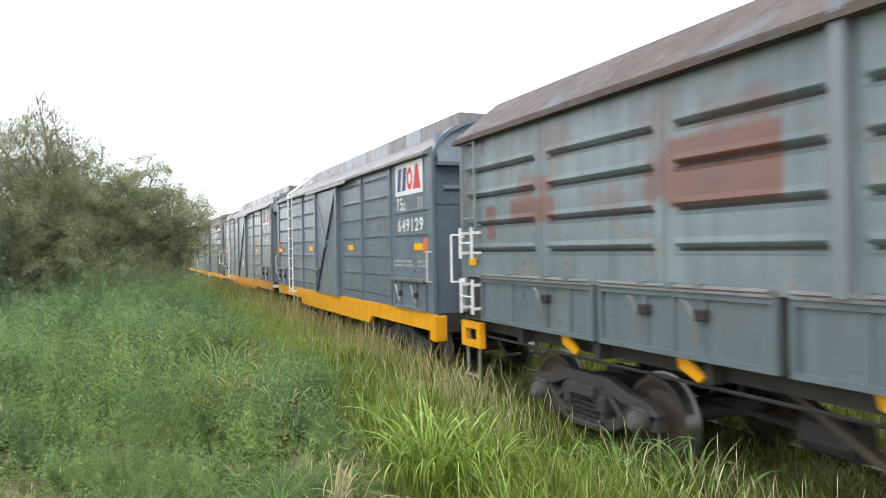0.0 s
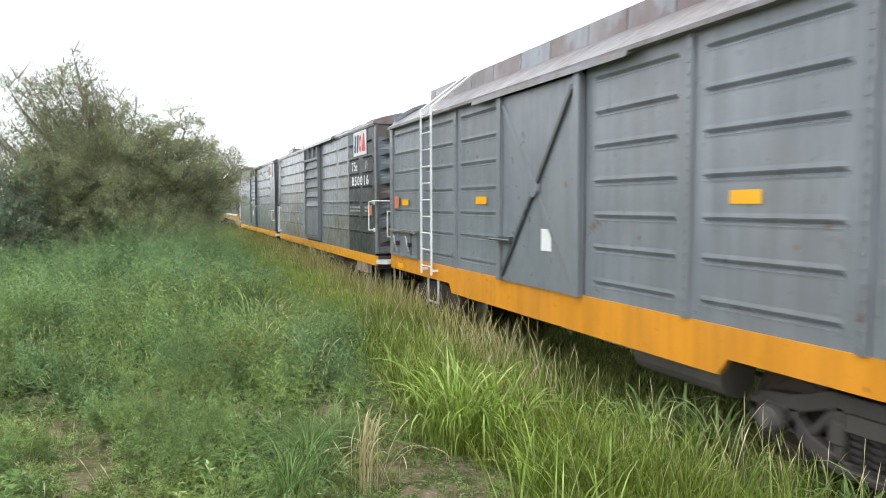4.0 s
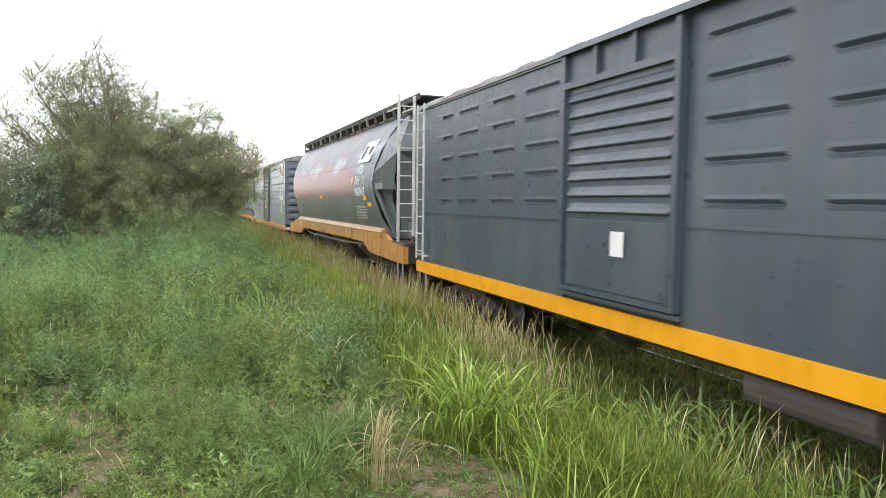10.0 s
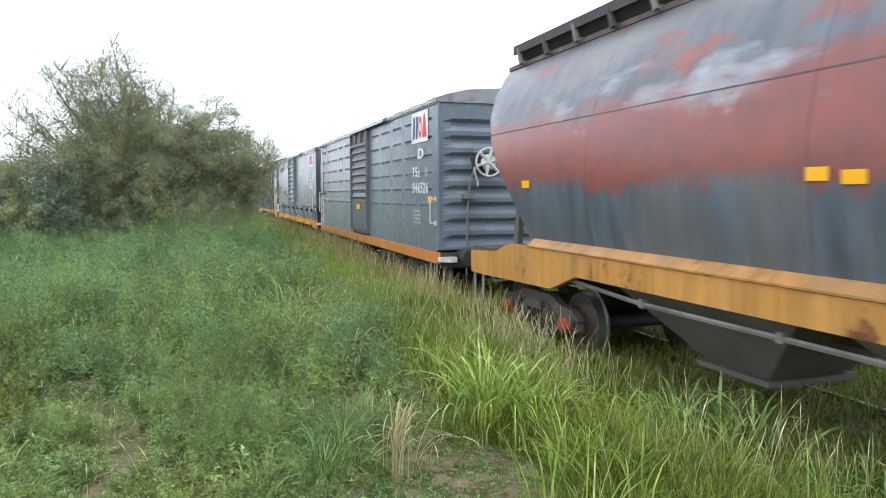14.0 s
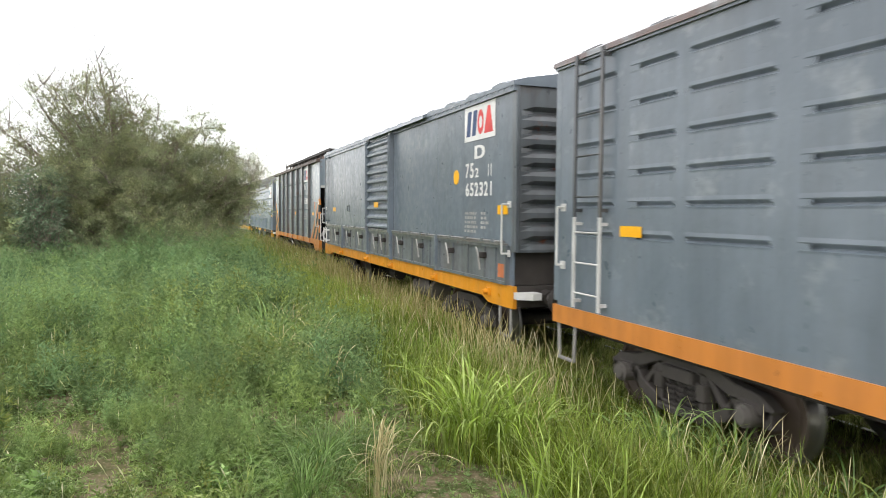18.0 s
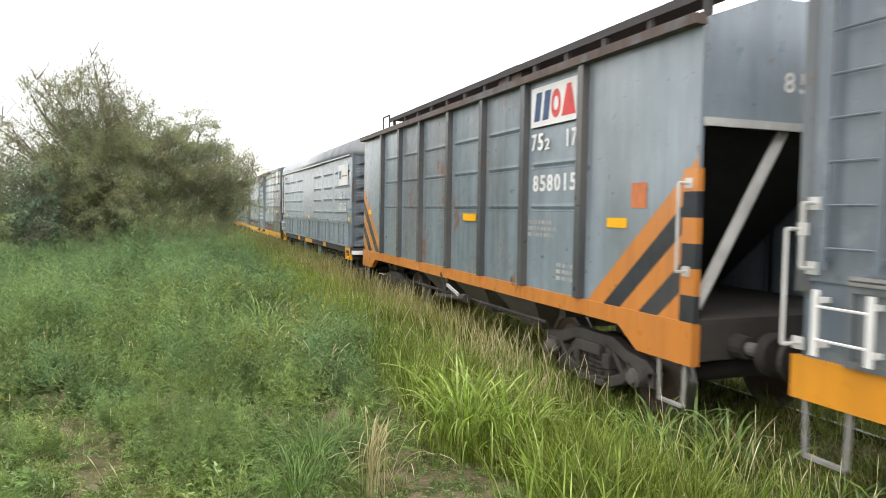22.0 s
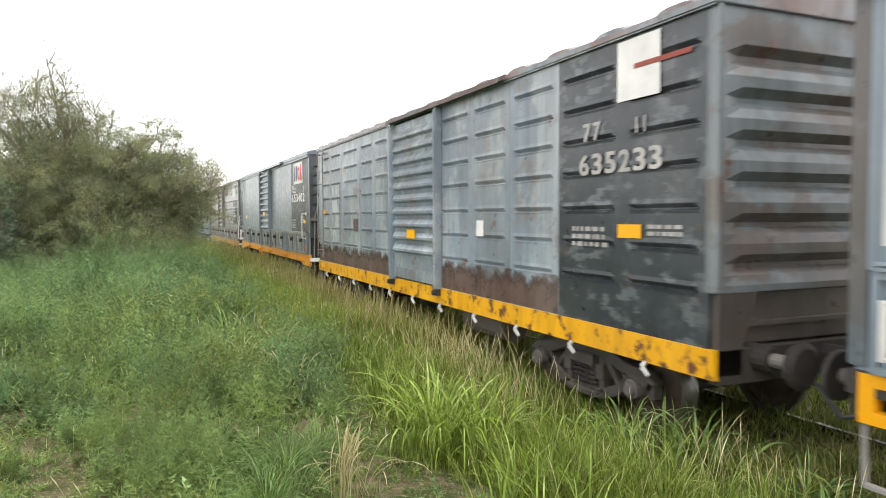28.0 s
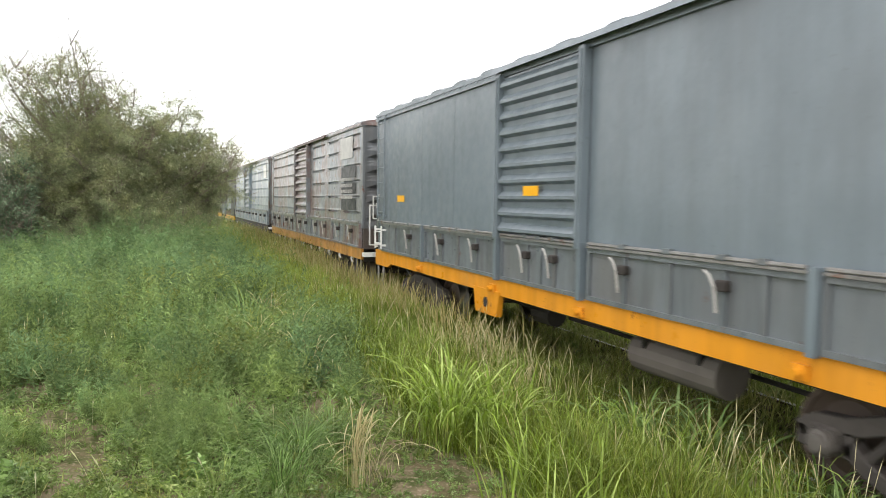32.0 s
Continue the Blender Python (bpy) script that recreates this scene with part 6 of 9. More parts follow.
        for s in (-1, 1):
            bm = bm_new()
            v = [bm.verts.new(c) for c in ((-s * place(zm), e(zm), zm), (s * 1.43, e(2.4), 2.4), (s * 1.22, e(1.42), 1.42), (s * 0.9, 2.9, 1.5))]
            bm.faces.new(v)
            quad_box(bm, s * 1.25 - 0.04, s * 1.25 + 0.04, e(2.4) - 0.15, e(2.4) + 0.4, 2.45, 2.53)
            bar(bm, [(1.5, 1.4), (e(2.4) + 0.1, 2.5)], 0.12, s * 1.2 - 0.05, s * 1.2 + 0.05)
            bar(bm, [(1.3, 1.4), (e(2.9) + 0.1, 3.0)], 0.12, s * 0.75 - 0.05, s * 0.75 + 0.05)
            o.append(part("end_gusset", bm, "barrel_end", root))
        bm = bm_new()
        for x in (-1.3, -0.93):
            quad_box(bm, x - 0.03, x + 0.03, 0.78, 0.82, 1.38, 4.75)
            quad_box(bm, x - 0.02, x + 0.02, 0.82, 1.7, 4.45, 4.49)
        o.append(lad := part("ladder", bm, "white_dull", root, "pale steel end ladder"))
        for i in range(10):
            bm = bm_new()
            tube(bm, (-1.3, 0.8, 1.62 + i * 0.32), (-0.93, 0.8, 1.62 + i * 0.32), 0.014, 6)
            part("rung", bm, "white_dull", lad)
        if front:
            for k, char in enumerate("900043"):
                co, faces = GLYPHS[char]
                me = bpy.data.meshes.new("lettering")
                me.from_pydata([(-0.06 + 0.175 * k + 0.135 * a, 1.338 + 0.057 * b, 3.55 + 0.2 * b) for a, b in co], [], faces)
                me.materials.append(M["white_dull"])
                new("lettering", me).parent = root
        bm = bm_new()
        tube(bm, (-0.7, 1.25, 2.8), (-0.62, 1.25, 2.8), 0.14, 14, 0.21)
        tube(bm, (-0.62, 1.25, 2.8), (0.3, 1.25, 2.8), 0.21, 16)
        tube(bm, (0.3, 1.25, 2.8), (0.38, 1.25, 2.8), 0.21, 14, 0.14)
        quad_box(bm, -0.6, 0.3, 1.25, 1.5, 2.95, 3.0)
        rod(bm, [(0.1, 1.05, 2.9), (0.3, 1.0, 2.85), (0.32, 1.05, 2.2), (0.2, 1.1, 1.5)], 0.02)
        o.append(part("air_tank", bm, "barrel_end", root, "grey air tank slung across the end"))
        bm = bm_new()
        quad_box(bm, -0.85, 0.1, 1.25, 1.5, 1.42, 1.8)
        bmesh.ops.bevel(bm, geom=list(bm.edges), offset=0.015, segments=1, affect="EDGES")
        o.append(part("tool_box", bm, "barrel_end", root, "grey steel box on the end platform"))
        bm = bm_new()
        quad_box(bm, -W + 0.02, W - 0.02, 0.0, 2.2, 1.3, 1.38)
        o.append(part("end_platform", bm, "rust_foot", root, "rusty brown end platform"))
        if front:
            rnd = random.Random(4)
            for i in range(7):
                bm = bm_new()
                bmesh.ops.create_icosphere(bm, subdivisions=2, radius=1.0)
                for vv in bm.verts:
                    q = vv.co * (0.8 + 0.35 * noise.noise(vv.co * 1.7 + Vector((i * 3.1, 0, 0))))
                    vv.co = Vector((q.x * rnd.uniform(0.17, 0.2), q.y * 0.2, q.z * 0.11))
                    vv.co += Vector((-0.9 + i * 0.28, 0.55 + 0.3 * math.sin(i * 2.1), 1.47))
                part("debris", bm, ("plastic", "cap_blue", "white_dull", "plastic", "roof_brown", "plastic", "black")[i], root, "crumpled rubbish lying on the platform")
        else:
            for p in o:
                p.matrix_local = pose(0, L, 0, 0, 0, 180)
    # frame
    bm = bm_new()
    pts = [(0.0, 0.92), (0.0, 1.3), (1.1, 1.36), (1.6, 1.52), (L - 1.6, 1.52), (L - 1.1, 1.36), (L, 1.3), (L, 0.92), (L - 0.6, 0.92), (L - 3.0, 0.98), (L - 3.7, 1.22), (3.7, 1.22), (3.0, 0.98), (0.6, 0.92)]
    prism(bm, pts, "x", -W - 0.01, -W + 0.1)
    s = part("side_sill", bm, "orange_pale", root, "faded orange side sill with rubbed rust")
    far_copy(s, L)
    for s in (-1, 1):
        bm = bm_new()
        prism(bm, [(s * 1.22, 1.42), (s * 1.43, 1.525), (s * 1.43, 1.545), (s * 1.31, 1.64), (s * 1.28, 1.64)], "y", 1.9, L - 2.3)
        part("sill_flange", bm, "orange_dirty", root, "dirty orange flange at the foot of the barrel")
    underframe_core(root, L, 1.25)
    for y in (5.0, 8.3, 11.6):
        bm = bm_new()
        top = [(-1.25, y - 1.55, 1.3), (1.25, y - 1.55, 1.3), (1.25, y + 1.55, 1.3), (-1.25, y + 1.55, 1.3)]
        low = [(-0.5, y - 0.45, 0.38), (0.5, y - 0.45, 0.38), (0.5, y + 0.45, 0.38), (-0.5, y + 0.45, 0.38)]
        a, b = [bm.verts.new(c) for c in top], [bm.verts.new(c) for c in low]
        for i in range(4):
            bm.faces.new((a[i], a[(i + 1) % 4], b[(i + 1) % 4], b[i]))
        bm.faces.new(b)
        quad_box(bm, -0.6, 0.6, y - 0.55, y + 0.55, 0.33, 0.39)
        part("hopper_chute", bm, "chute", root, "brown-grey steel discharge chute")
    bm = bm_new()
    rod(bm, [(-W + 0.1, 3.2, 1.14), (-W + 0.08, 7.0, 1.06), (-W + 0.08, L - 5.0, 1.06), (-W + 0.12, L - 2.9, 1.16)], 0.03)
    for y in (4.4, 6.4, 8.3, 10.2, 12.2):
        quad_box(bm, -W + 0.05, -W + 0.12, y - 0.04, y + 0.04, 1.02, 1.12)
    part("side_pipe", bm, "handbrake", root)
    bm = bm_new()
    quad_box(bm, -0.12, 0.12, L, L + 1.15, 0.9, 1.08)
    part("drawbar", bm, "running_gear", root)
    # board, letters and reflectors on the curve
    em = []
    for pts, mat, off in (
        ([(4.55, 3.36), (3.31, 3.36), (3.02, 3.93), (4.22, 3.93)], "white", 0.0),
        ([(4.38, 3.46), (4.12, 3.46), (3.9, 3.82), (4.18, 3.82)], "logo_blue", 0.008),
        ([(3.68, 3.56), (3.42, 3.56), (3.3, 3.76), (3.62, 3.76)], "cap_grey", 0.008),
    ):
        bm = bm_new()
        q = [bm.verts.new((-1.365 - off + (z - 3.36) * 0.42, y, z)) for y, z in pts]
        bm.faces.new(q)
        em.append(part("emblem", bm, mat, root, "white slanted board with worn shapes" if mat == "white" else ""))
    lettering(root, "D", 4.18, 3.06, 0.38, 0.22, d=0.012, place=place)
    lettering(root, "75", 4.6, 2.76, 0.34, 0.24, d=0.012, place=place)
    lettering(root, "2", 4.2, 2.76, 0.12, 0.15, d=0.012, place=place)
    lettering(root, "11", 3.75, 2.77, 0.2, 0.2, d=0.012, place=place)
    lettering(root, "900043", 4.59, 2.45, 1.12, 0.24, d=0.012, place=place)
    fine_print(root, 4.5, 2.13, 5, 1.1, 0.045, 0.012, seed=21, place=place)
    bm = bm_new()
    v = [bm.verts.new((place(2.9 + 0.11 * math.sin(a)) - 0.012, 4.92 + 0.1 * math.cos(a), 2.9 + 0.11 * math.sin(a))) for a in [k * math.tau / 16 for k in range(16)]]
    bm.faces.new(v)
    part("yellow_spot", bm, "reflector", root)
    for y, w, z in ((2.78, 0.4, 2.17), (3.27, 0.3, 2.33), (9.35, 0.22, 2.37), (9.68, 0.22, 2.4), (14.85, 0.25, 2.39)):
        bm = bm_new()
        v = [bm.verts.new((place(q) - 0.014, yy, q)) for yy, q in ((y, z), (y + w, z), (y + w, z + 0.11), (y, z + 0.11))]
        bm.faces.new(v)
        part("reflector", bm, "reflector", root)
    return root


def underframe_core(root, L, zt):
    buffers(root, L)
    bm = bm_new()
    quad_box(bm, -0.35, 0.35, 0.05, L - 0.05, zt - 0.36, zt)
    for k in (0.9, L - 0.9, 2.6, L - 2.6):
        quad_box(bm, -W + 0.1, W - 0.1, k - 0.08, k + 0.08, zt - 0.28, zt)
    part("underframe", bm, "under", root)
    for front in (True, False):
        o = []
        bm = bm_new()
        quad_box(bm, -W + 0.1, W - 0.1, 0.0, 0.12, zt - 0.33, zt + 0.04)
        o.append(part("headstock", bm, "under", root))
        bm = bm_new()
        tube(bm, (0, 0.3, 0.98), (0, -0.3, 0.98), 0.11, 10)
        quad_box(bm, -0.14, 0.14, -0.56, -0.28, 0.84, 1.12)
        quad_box(bm, -0.2, -0.08, -0.62, -0.42, 0.86, 1.1)
        bmesh.ops.bevel(bm, geom=list(bm.edges), offset=0.02, segments=1, affect="EDGES")
        o.append(part("coupler", bm, "running_gear", root, "greasy knuckle coupler"))
        for s in (-1, 1):
            bm = bm_new()
            x = s * (W - 0.02)
            rod(bm, [(x, 0.12, zt - 0.2), (x, 0.14, 0.42), (x, 0.5, 0.42), (x, 0.52, zt - 0.2)], 0.022)
            quad_box(bm, x - 0.03, x + 0.03, 0.14, 0.5, 0.405, 0.43)
            o.append(part("step", bm, "steel_dull", root, "bent steel stirrup step"))
        if not front:
            for p in o:
                p.matrix_local = pose(0, L, 0, 0, 0, 180)


def car_hopper():
    """Straight-sided hopper with flat posts, striped ends and open end bays."""
    L = 12.65
    root = wagon("hopper_wagon", "grey ribbed hopper wagon with orange and black striped ends", 121.65, L, "cap_grey", 2.1)
    zb, ze = 1.26, 4.15
    mats = "grey_hopper"
    bounds = [0.0, 2.0, 3.5, 4.95, 6.43, 8.0, 9.4, 10.8, L]
    for i, (a, b) in enumerate(zip(bounds, bounds[1:])):
        panel = ribbed_panel(root, a, b, zb, ze, [(a + 0.16, b - 0.16)] if 0 < i < 7 else [], [2.35, 2.92, 3.46], "grey_hopper" if i in (0, 1, 6, 7) else "grey_stained", "", 0.035, 0.05, 0.03)
        far_copy(panel, L)
    for y in bounds[1:-1]:
        bm = bm_new()
        prism(bm, [(-W, y - 0.07), (-W - 0.09, y - 0.06), (-W - 0.09, y + 0.06), (-W, y + 0.07)], "z", zb + 0.005, ze - 0.06)
        far_copy(part("side_post", bm, "post_dark", root), L)
        bm = bm_new()
        prism(bm, [(-W - 0.02, y - 0.06), (-W - 0.06, y - 0.05), (-W - 0.06, y + 0.05), (-W - 0.02, y + 0.06)], "z", 1.09, zb)
        far_copy(part("sill_gusset", bm, "orange_red", root), L)
    bm = bm_new()
    quad_box(bm, -W - 0.12, -W + 0.02, -0.02, L + 0.02, ze - 0.08, ze + 0.02)
    far_copy(part("top_rail", bm, "roof_brown", root), L)
    # stripes
    for base, s in ((0.0, 1), (L, -1)):
        for k, mat in enumerate(("orange_red", "black", "orange_red", "black", "orange_red", "black")):
            bm = bm_new()
            a, b = 1.85 - k * 0.33, 1.85 - (k + 1) * 0.33
            zt_a, zt_b = zb + a * 0.86, zb + b * 0.86
            pts = [(base + s * a, zb), (base + s * max(b, 0.0), zb), (base + s * 0.0, zt_b), (base + s * 0.0, zt_a)]
            q = [bm.verts.new((-W - 0.005, y, z)) for y, z in pts]
            bm.faces.new(q)
            part("warning_stripe", bm, mat, root)
    for k, (za, zb2) in enumerate(((2.52, 2.74), (2.27, 2.52), (2.02, 2.27), (1.78, 2.02), (1.52, 1.78), (1.26, 1.52))):
        bm = bm_new()
        quad_box(bm, -W - 0.012, -W + 0.05, -0.012, 0.2, za, zb2)
        part("corner_stripe", bm, "black" if k % 2 else "orange_red", root)
    # open end bay: slope sheet with the bay's shade in its colour, frame and platform
    for front in (True, False):
        o = []
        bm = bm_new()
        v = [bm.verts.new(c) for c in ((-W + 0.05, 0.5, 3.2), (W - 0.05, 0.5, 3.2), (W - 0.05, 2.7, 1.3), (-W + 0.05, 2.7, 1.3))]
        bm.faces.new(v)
        o.append(part("slope_sheet", bm, "inside_shade", root))
        bm = bm_new()
        quad_box(bm, -W + 0.04, W - 0.04, 0.02, 0.08, 3.2, ze)
        prism(bm, [(-W + 0.04, ze), (W - 0.04, ze), (0.6, ze + 0.28), (-0.6, ze + 0.28)], "y", 0.02, 0.08)
        o.append(part("end_panel", bm, mats, root))
        bm = bm_new()
        quad_box(bm, -W + 0.04, W - 0.04, -0.02, 0.018, 3.14, 3.22)
        o.append(part("end_lip", bm, "white_dull", root, "pale lip under the end sheet"))
        if front:
            for k, char in enumerate("858015"):
                co, faces = GLYPHS[char]
                me = bpy.data.meshes.new("lettering")
                me.from_pydata([(-0.38 + 0.2 * k + 0.14 * a, 0.012, 3.52 + 0.2 * b) for a, b in co], [], faces)
                me.materials.append(M["white_dull"])
                new("lettering", me).parent = root
        bm = bm_new()
        tube(bm, (-W + 0.1, 0.1, 1.4), (-0.25, 0.1, 3.2), 0.06, 6)
        tube(bm, (W - 0.1, 0.1, 1.4), (0.25, 0.1, 3.2), 0.06, 6)
        o.append(part("end_strut", bm, "white_dull", root, "grey diagonal end strut"))
        bm = bm_new()
        quad_box(bm, -W + 0.05, W - 0.05, 0.0, 2.7, zb - 0.02, zb + 0.03)
        o.append(part("end_platform", bm, "under", root))
        if not front:
            for p in o:
                p.matrix_local = pose(0, L, 0, 0, 0, 180)
    # inner body between the bays, with the shade inside painted in as near-black
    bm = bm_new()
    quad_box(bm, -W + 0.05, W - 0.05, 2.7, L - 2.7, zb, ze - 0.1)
    part("body", bm, "inside_shade", root)
    bm = bm_new()
    prism(bm, [(-W + 0.03, ze - 0.06), (-0.75, ze + 0.18), (0.75, ze + 0.18), (W - 0.03, ze - 0.06)], "y", 0.05, L - 0.05)
    part("roof", bm, "roof_brown", root)
    bm = bm_new()
    quad_box(bm, -0.95, -0.6, 0.3, L - 0.8, ze + 0.4, ze + 0.44)
    quad_box(bm, -0.97, -0.94, 0.3, L - 0.8, ze + 0.36, ze + 0.46)
    part("roof_walkway", bm, "walkway", root, "dark steel grating walkway along the roof")
    for k in range(13):
        y = 0.5 + k * (L - 1.6) / 12
        bm = bm_new()
        quad_box(bm, -0.95, -0.9, y - 0.05, y + 0.05, ze + 0.06, ze + 0.4)
        part("walkway_bracket", bm, "walkway", root)
    bm = bm_new()
    prism(bm, [(4.6, ze + 0.1), (5.6, ze + 0.1), (5.5, ze + 0.5), (4.8, ze + 0.5)], "x", -0.9, 0.9)
    part("roof_hatch", bm, "roof_brown", root)
    bm = bm_new()
    for y in (L - 0.75, L - 0.2):
        rod(bm, [(-0.95, y, ze + 0.1), (-0.95, y, ze + 0.55)], 0.02)
    rod(bm, [(-0.95, L - 0.2, ze + 0.55), (-0.95, L - 0.75, ze + 0.55)], 0.02)
    part("roof_rail", bm, "walkway", root)
    bm = bm_new()
    prism(bm, [(0.0, 0.84), (0.0, zb), (L, zb), (L, 0.84), (L - 0.85, 0.84), (L - 1.2, 1.07), (1.2, 1.07), (0.85, 0.84)], "x", -W - 0.02, -W + 0.08)
    far_copy(part("side_sill", bm, "orange_red", root, "painted orange steel side sill"), L)
    underframe_core(root, L, 1.22)
    for y in (4.4, 6.2, 8.0):
        bm = bm_new()
        a = [bm.verts.new(c) for c in ((-1.3, y - 0.9, 1.24), (1.3, y - 0.9, 1.24), (1.3, y + 0.9, 1.24), (-1.3, y + 0.9, 1.24))]
        b = [bm.verts.new(c) for c in ((-0.75, y - 0.3, 0.5), (0.75, y - 0.3, 0.5), (0.75, y + 0.3, 0.5), (-0.75, y + 0.3, 0.5))]
        for i in range(4):
            bm.faces.new((a[i], a[(i + 1) % 4], b[(i + 1) % 4], b[i]))
        bm.faces.new(b)
        part("hopper_chute", bm, "chute", root, "brown-grey steel discharge chute")
    bm = bm_new()
    rod(bm, [(-W + 0.1, 3.0, 0.8), (-W + 0.1, 9.0, 0.78)], 0.03)
    bar(bm, [(6.8, 1.15), (6.55, 0.78)], 0.06, -W - 0.03, -W + 0.02)
    bar(bm, [(6.4, 1.15), (6.6, 0.8)], 0.06, -W - 0.03, -W + 0.02)
    tube(bm, (-W - 0.06, 6.9, 0.72), (-W - 0.06, 5.6, 0.82), 0.045, 8)
    tube(bm, (-W - 0.06, 5.62, 0.82), (-W - 0.06, 5.45, 0.83), 0.075, 8)
    part("discharge_gear", bm, "running_gear", root, "dark discharge lever and shaft")
    bm = bm_new()
    bar(bm, [(6.3, 0.98), (5.75, 0.86)], 0.05, -W - 0.1, -W - 0.07)
    part("discharge_lever", bm, "white_dull", root, "pale discharge lever")
    emblem(root, 2.1, 3.34, 3.45, 3.98, 0.024)
    lettering(root, "75", 3.3, 3.13, 0.3, 0.23, d=0.026)
    lettering(root, "2", 2.94, 3.13, 0.12, 0.15, d=0.026)
    lettering(root, "17", 2.42, 3.13, 0.27, 0.22, d=0.026)
    lettering(root, "858015", 3.27, 2.58, 1.1, 0.22, d=0.008)
    fine_print(root, 3.4, 2.14, 3, 0.7, 0.05, 0.008, seed=31)
    fine_print(root, 2.6, 1.6, 3, 0.35, 0.05, 0.008, seed=32)
    sheet(root, "stencil_patch", 0.77, 1.03, 2.36, 2.63, "stamp", 0.006)
    reflector(root, 1.1, 1.48, 2.14, 2.25)
    reflector(root, 5.2, 5.75, 2.14, 2.26, 0.026)
    reflector(root, L - 0.8, L - 0.5, 2.18, 2.3)
    grab(root, 0.12, 1.75, 2.6, "white_dull", 0.13)
    return root


car_lead()
plank_box("covered_wagon", "slate grey covered freight wagon with braced door and orange sill", 10.6, 13.15, "649129", "11", "grey_clean")
plank_box("covered_wagon", "weathered grey covered freight wagon with braced door and white ladder", 25.0, 13.15, "541407", "17", "grey_old")

A_COLS = [(0.26, 1.16), (1.46, 2.47), (2.66, 3.7), (3.95, 4.8), (4.9, 5.8), (8.5, 9.45), (9.6, 10.5), (10.75, 11.7), (11.85, 12.8), (13.05, 14.1)]
r = louvre_box("covered_wagon", "grimy grey ribbed covered wagon with black front panel and louvred door", 39.35, 14.55, "grey_grimy", "orange", [1.6, 1.99, 2.35, 2.73, 3.07, 3.44, 3.81], A_COLS, None, "850016", {"front_mat": "black", "door_mat": "grey_door", "louvres": 5, "second_mat": "grey_soiled", "end_mat": "end_light", "vents": True})
emblem(r, 0.72, 1.95, 3.52, 4.12, 0.013)
lettering(r, "75", 2.12, 3.15, 0.34, 0.23, d=0.013)
lettering(r, "2", 1.75, 3.15, 0.13, 0.14, d=0.013)
lettering(r, "11", 0.87, 3.16, 0.24, 0.2, d=0.013)
lettering(r, "850016", 2.15, 2.78, 1.58, 0.23, d=0.013)
fine_print(r, 2.4, 2.2, 2, 1.0, 0.05, 0.006, seed=3)
fine_print(r, 0.95, 2.2, 2, 0.4, 0.05, 0.006, seed=4)
reflector(r, 0.3, 0.52, 2.05, 2.28, 0.01, "stamp")
grab(r, 0.12, 1.7, 2.35, "white", 0.14)
bm = bm_new()
rod(bm, [(-W - 0.14, 0.12, 2.35), (-W - 0.1, -0.1, 2.38), (-0.3, -0.12, 2.38), (-0.3, 0.02, 2.38)], 0.018)
part("grab_iron", bm, "white", r)
handbrake(r, -0.24, 3.45)
bm = bm_new()
quad_box(bm, -W + 0.02, -W + 0.1, 0.86, 1.82, 0.62, 0.86)
part("side_box", bm, "box_stained", r, "pale stained box plates under the sill")
bm = bm_new()
quad_box(bm, -W + 0.03, -W + 0.2, 7.9, 8.25, 0.5, 0.87)
part("side_box", bm, "white", r, "white box under the sill")
bm = bm_new()
rod(bm, [(-W + 0.04, 6.31, 0.89), (-W + 0.02, 6.2, 0.5)], 0.028)
part("lever", bm, "white_dull", r, "pale steel lever under the sill")
rnd = random.Random(12)
for y, z, w, mat in ((9.82, 2.16, 0.5, "sky_blue_rub"), (10.17, 1.79, 0.2, "latch_pale"), (10.33, 2.17, 0.3, "cap_grey"), (12.43, 2.55, 0.3, "primer"), (9.1, 2.1, 0.26, "sky_blue_rub"), (8.85, 1.5, 0.3, "latch_pale"), (10.4, 1.7, 0.22, "sky_blue_rub"), (9.7, 1.7, 0.4, "sky_blue_rub"), (13.3, 2.75, 0.2, "primer"), (12.58, 2.14, 0.1, "reflector")):
    bm = bm_new()
    v = [bm.verts.new((-W - 0.003, y + w / 2 * rnd.uniform(0.6, 1.1) * math.cos(k * math.tau / 14), z + 0.11 * rnd.uniform(0.6, 1.1) * math.sin(k * math.tau / 14))) for k in range(14)]
    bm.faces.new(v)
    part("paint_smear", bm, mat, r, "rubbed remnant of old paint")
ladder(r, 13.95, 14.35, 1.15, 2.25, "white", 3, 0.1, "white painted side ladder")
ladder(r, 13.95, 14.35, 2.3, 4.15, "grey_old", 6, 0.06)

B_COLS = [(1.2, 2.1), (2.45, 3.35), (3.6, 4.5), (4.85, 5.85), (8.55, 9.55), (9.85, 10.95), (11.2, 12.1), (12.35, 13.3)]
r = louvre_box("covered_wagon", "dark slate covered wagon with short ribs and louvred door", 55.27, 14.6, "grey_dark", "orange", [2.33, 2.72, 3.1, 3.49, 3.87], B_COLS, 2.1, "845917", {"end_mat": "end_dark", "louvres": 8, "shift": 0.24})
emblem(r, 0.68, 1.88, 3.56, 4.13, 0.013, "logo_faded")
lettering(r, "75", 1.85, 3.19, 0.3, 0.23, d=0.013)
lettering(r, "2", 1.48, 3.2, 0.12, 0.16, d=0.013)
lettering(r, "11", 1.06, 3.2, 0.2, 0.22, d=0.013)
lettering(r, "845917", 1.84, 2.82, 0.97, 0.22, d=0.013)
fine_print(r, 2.2, 2.0, 4, 0.2, 0.05, 0.006, seed=13)
fine_print(r, 1.7, 2.0, 4, 0.4, 0.05, 0.006, seed=14)
fine_print(r, 0.7, 2.0, 2, 0.4, 0.05, 0.006, seed=15)
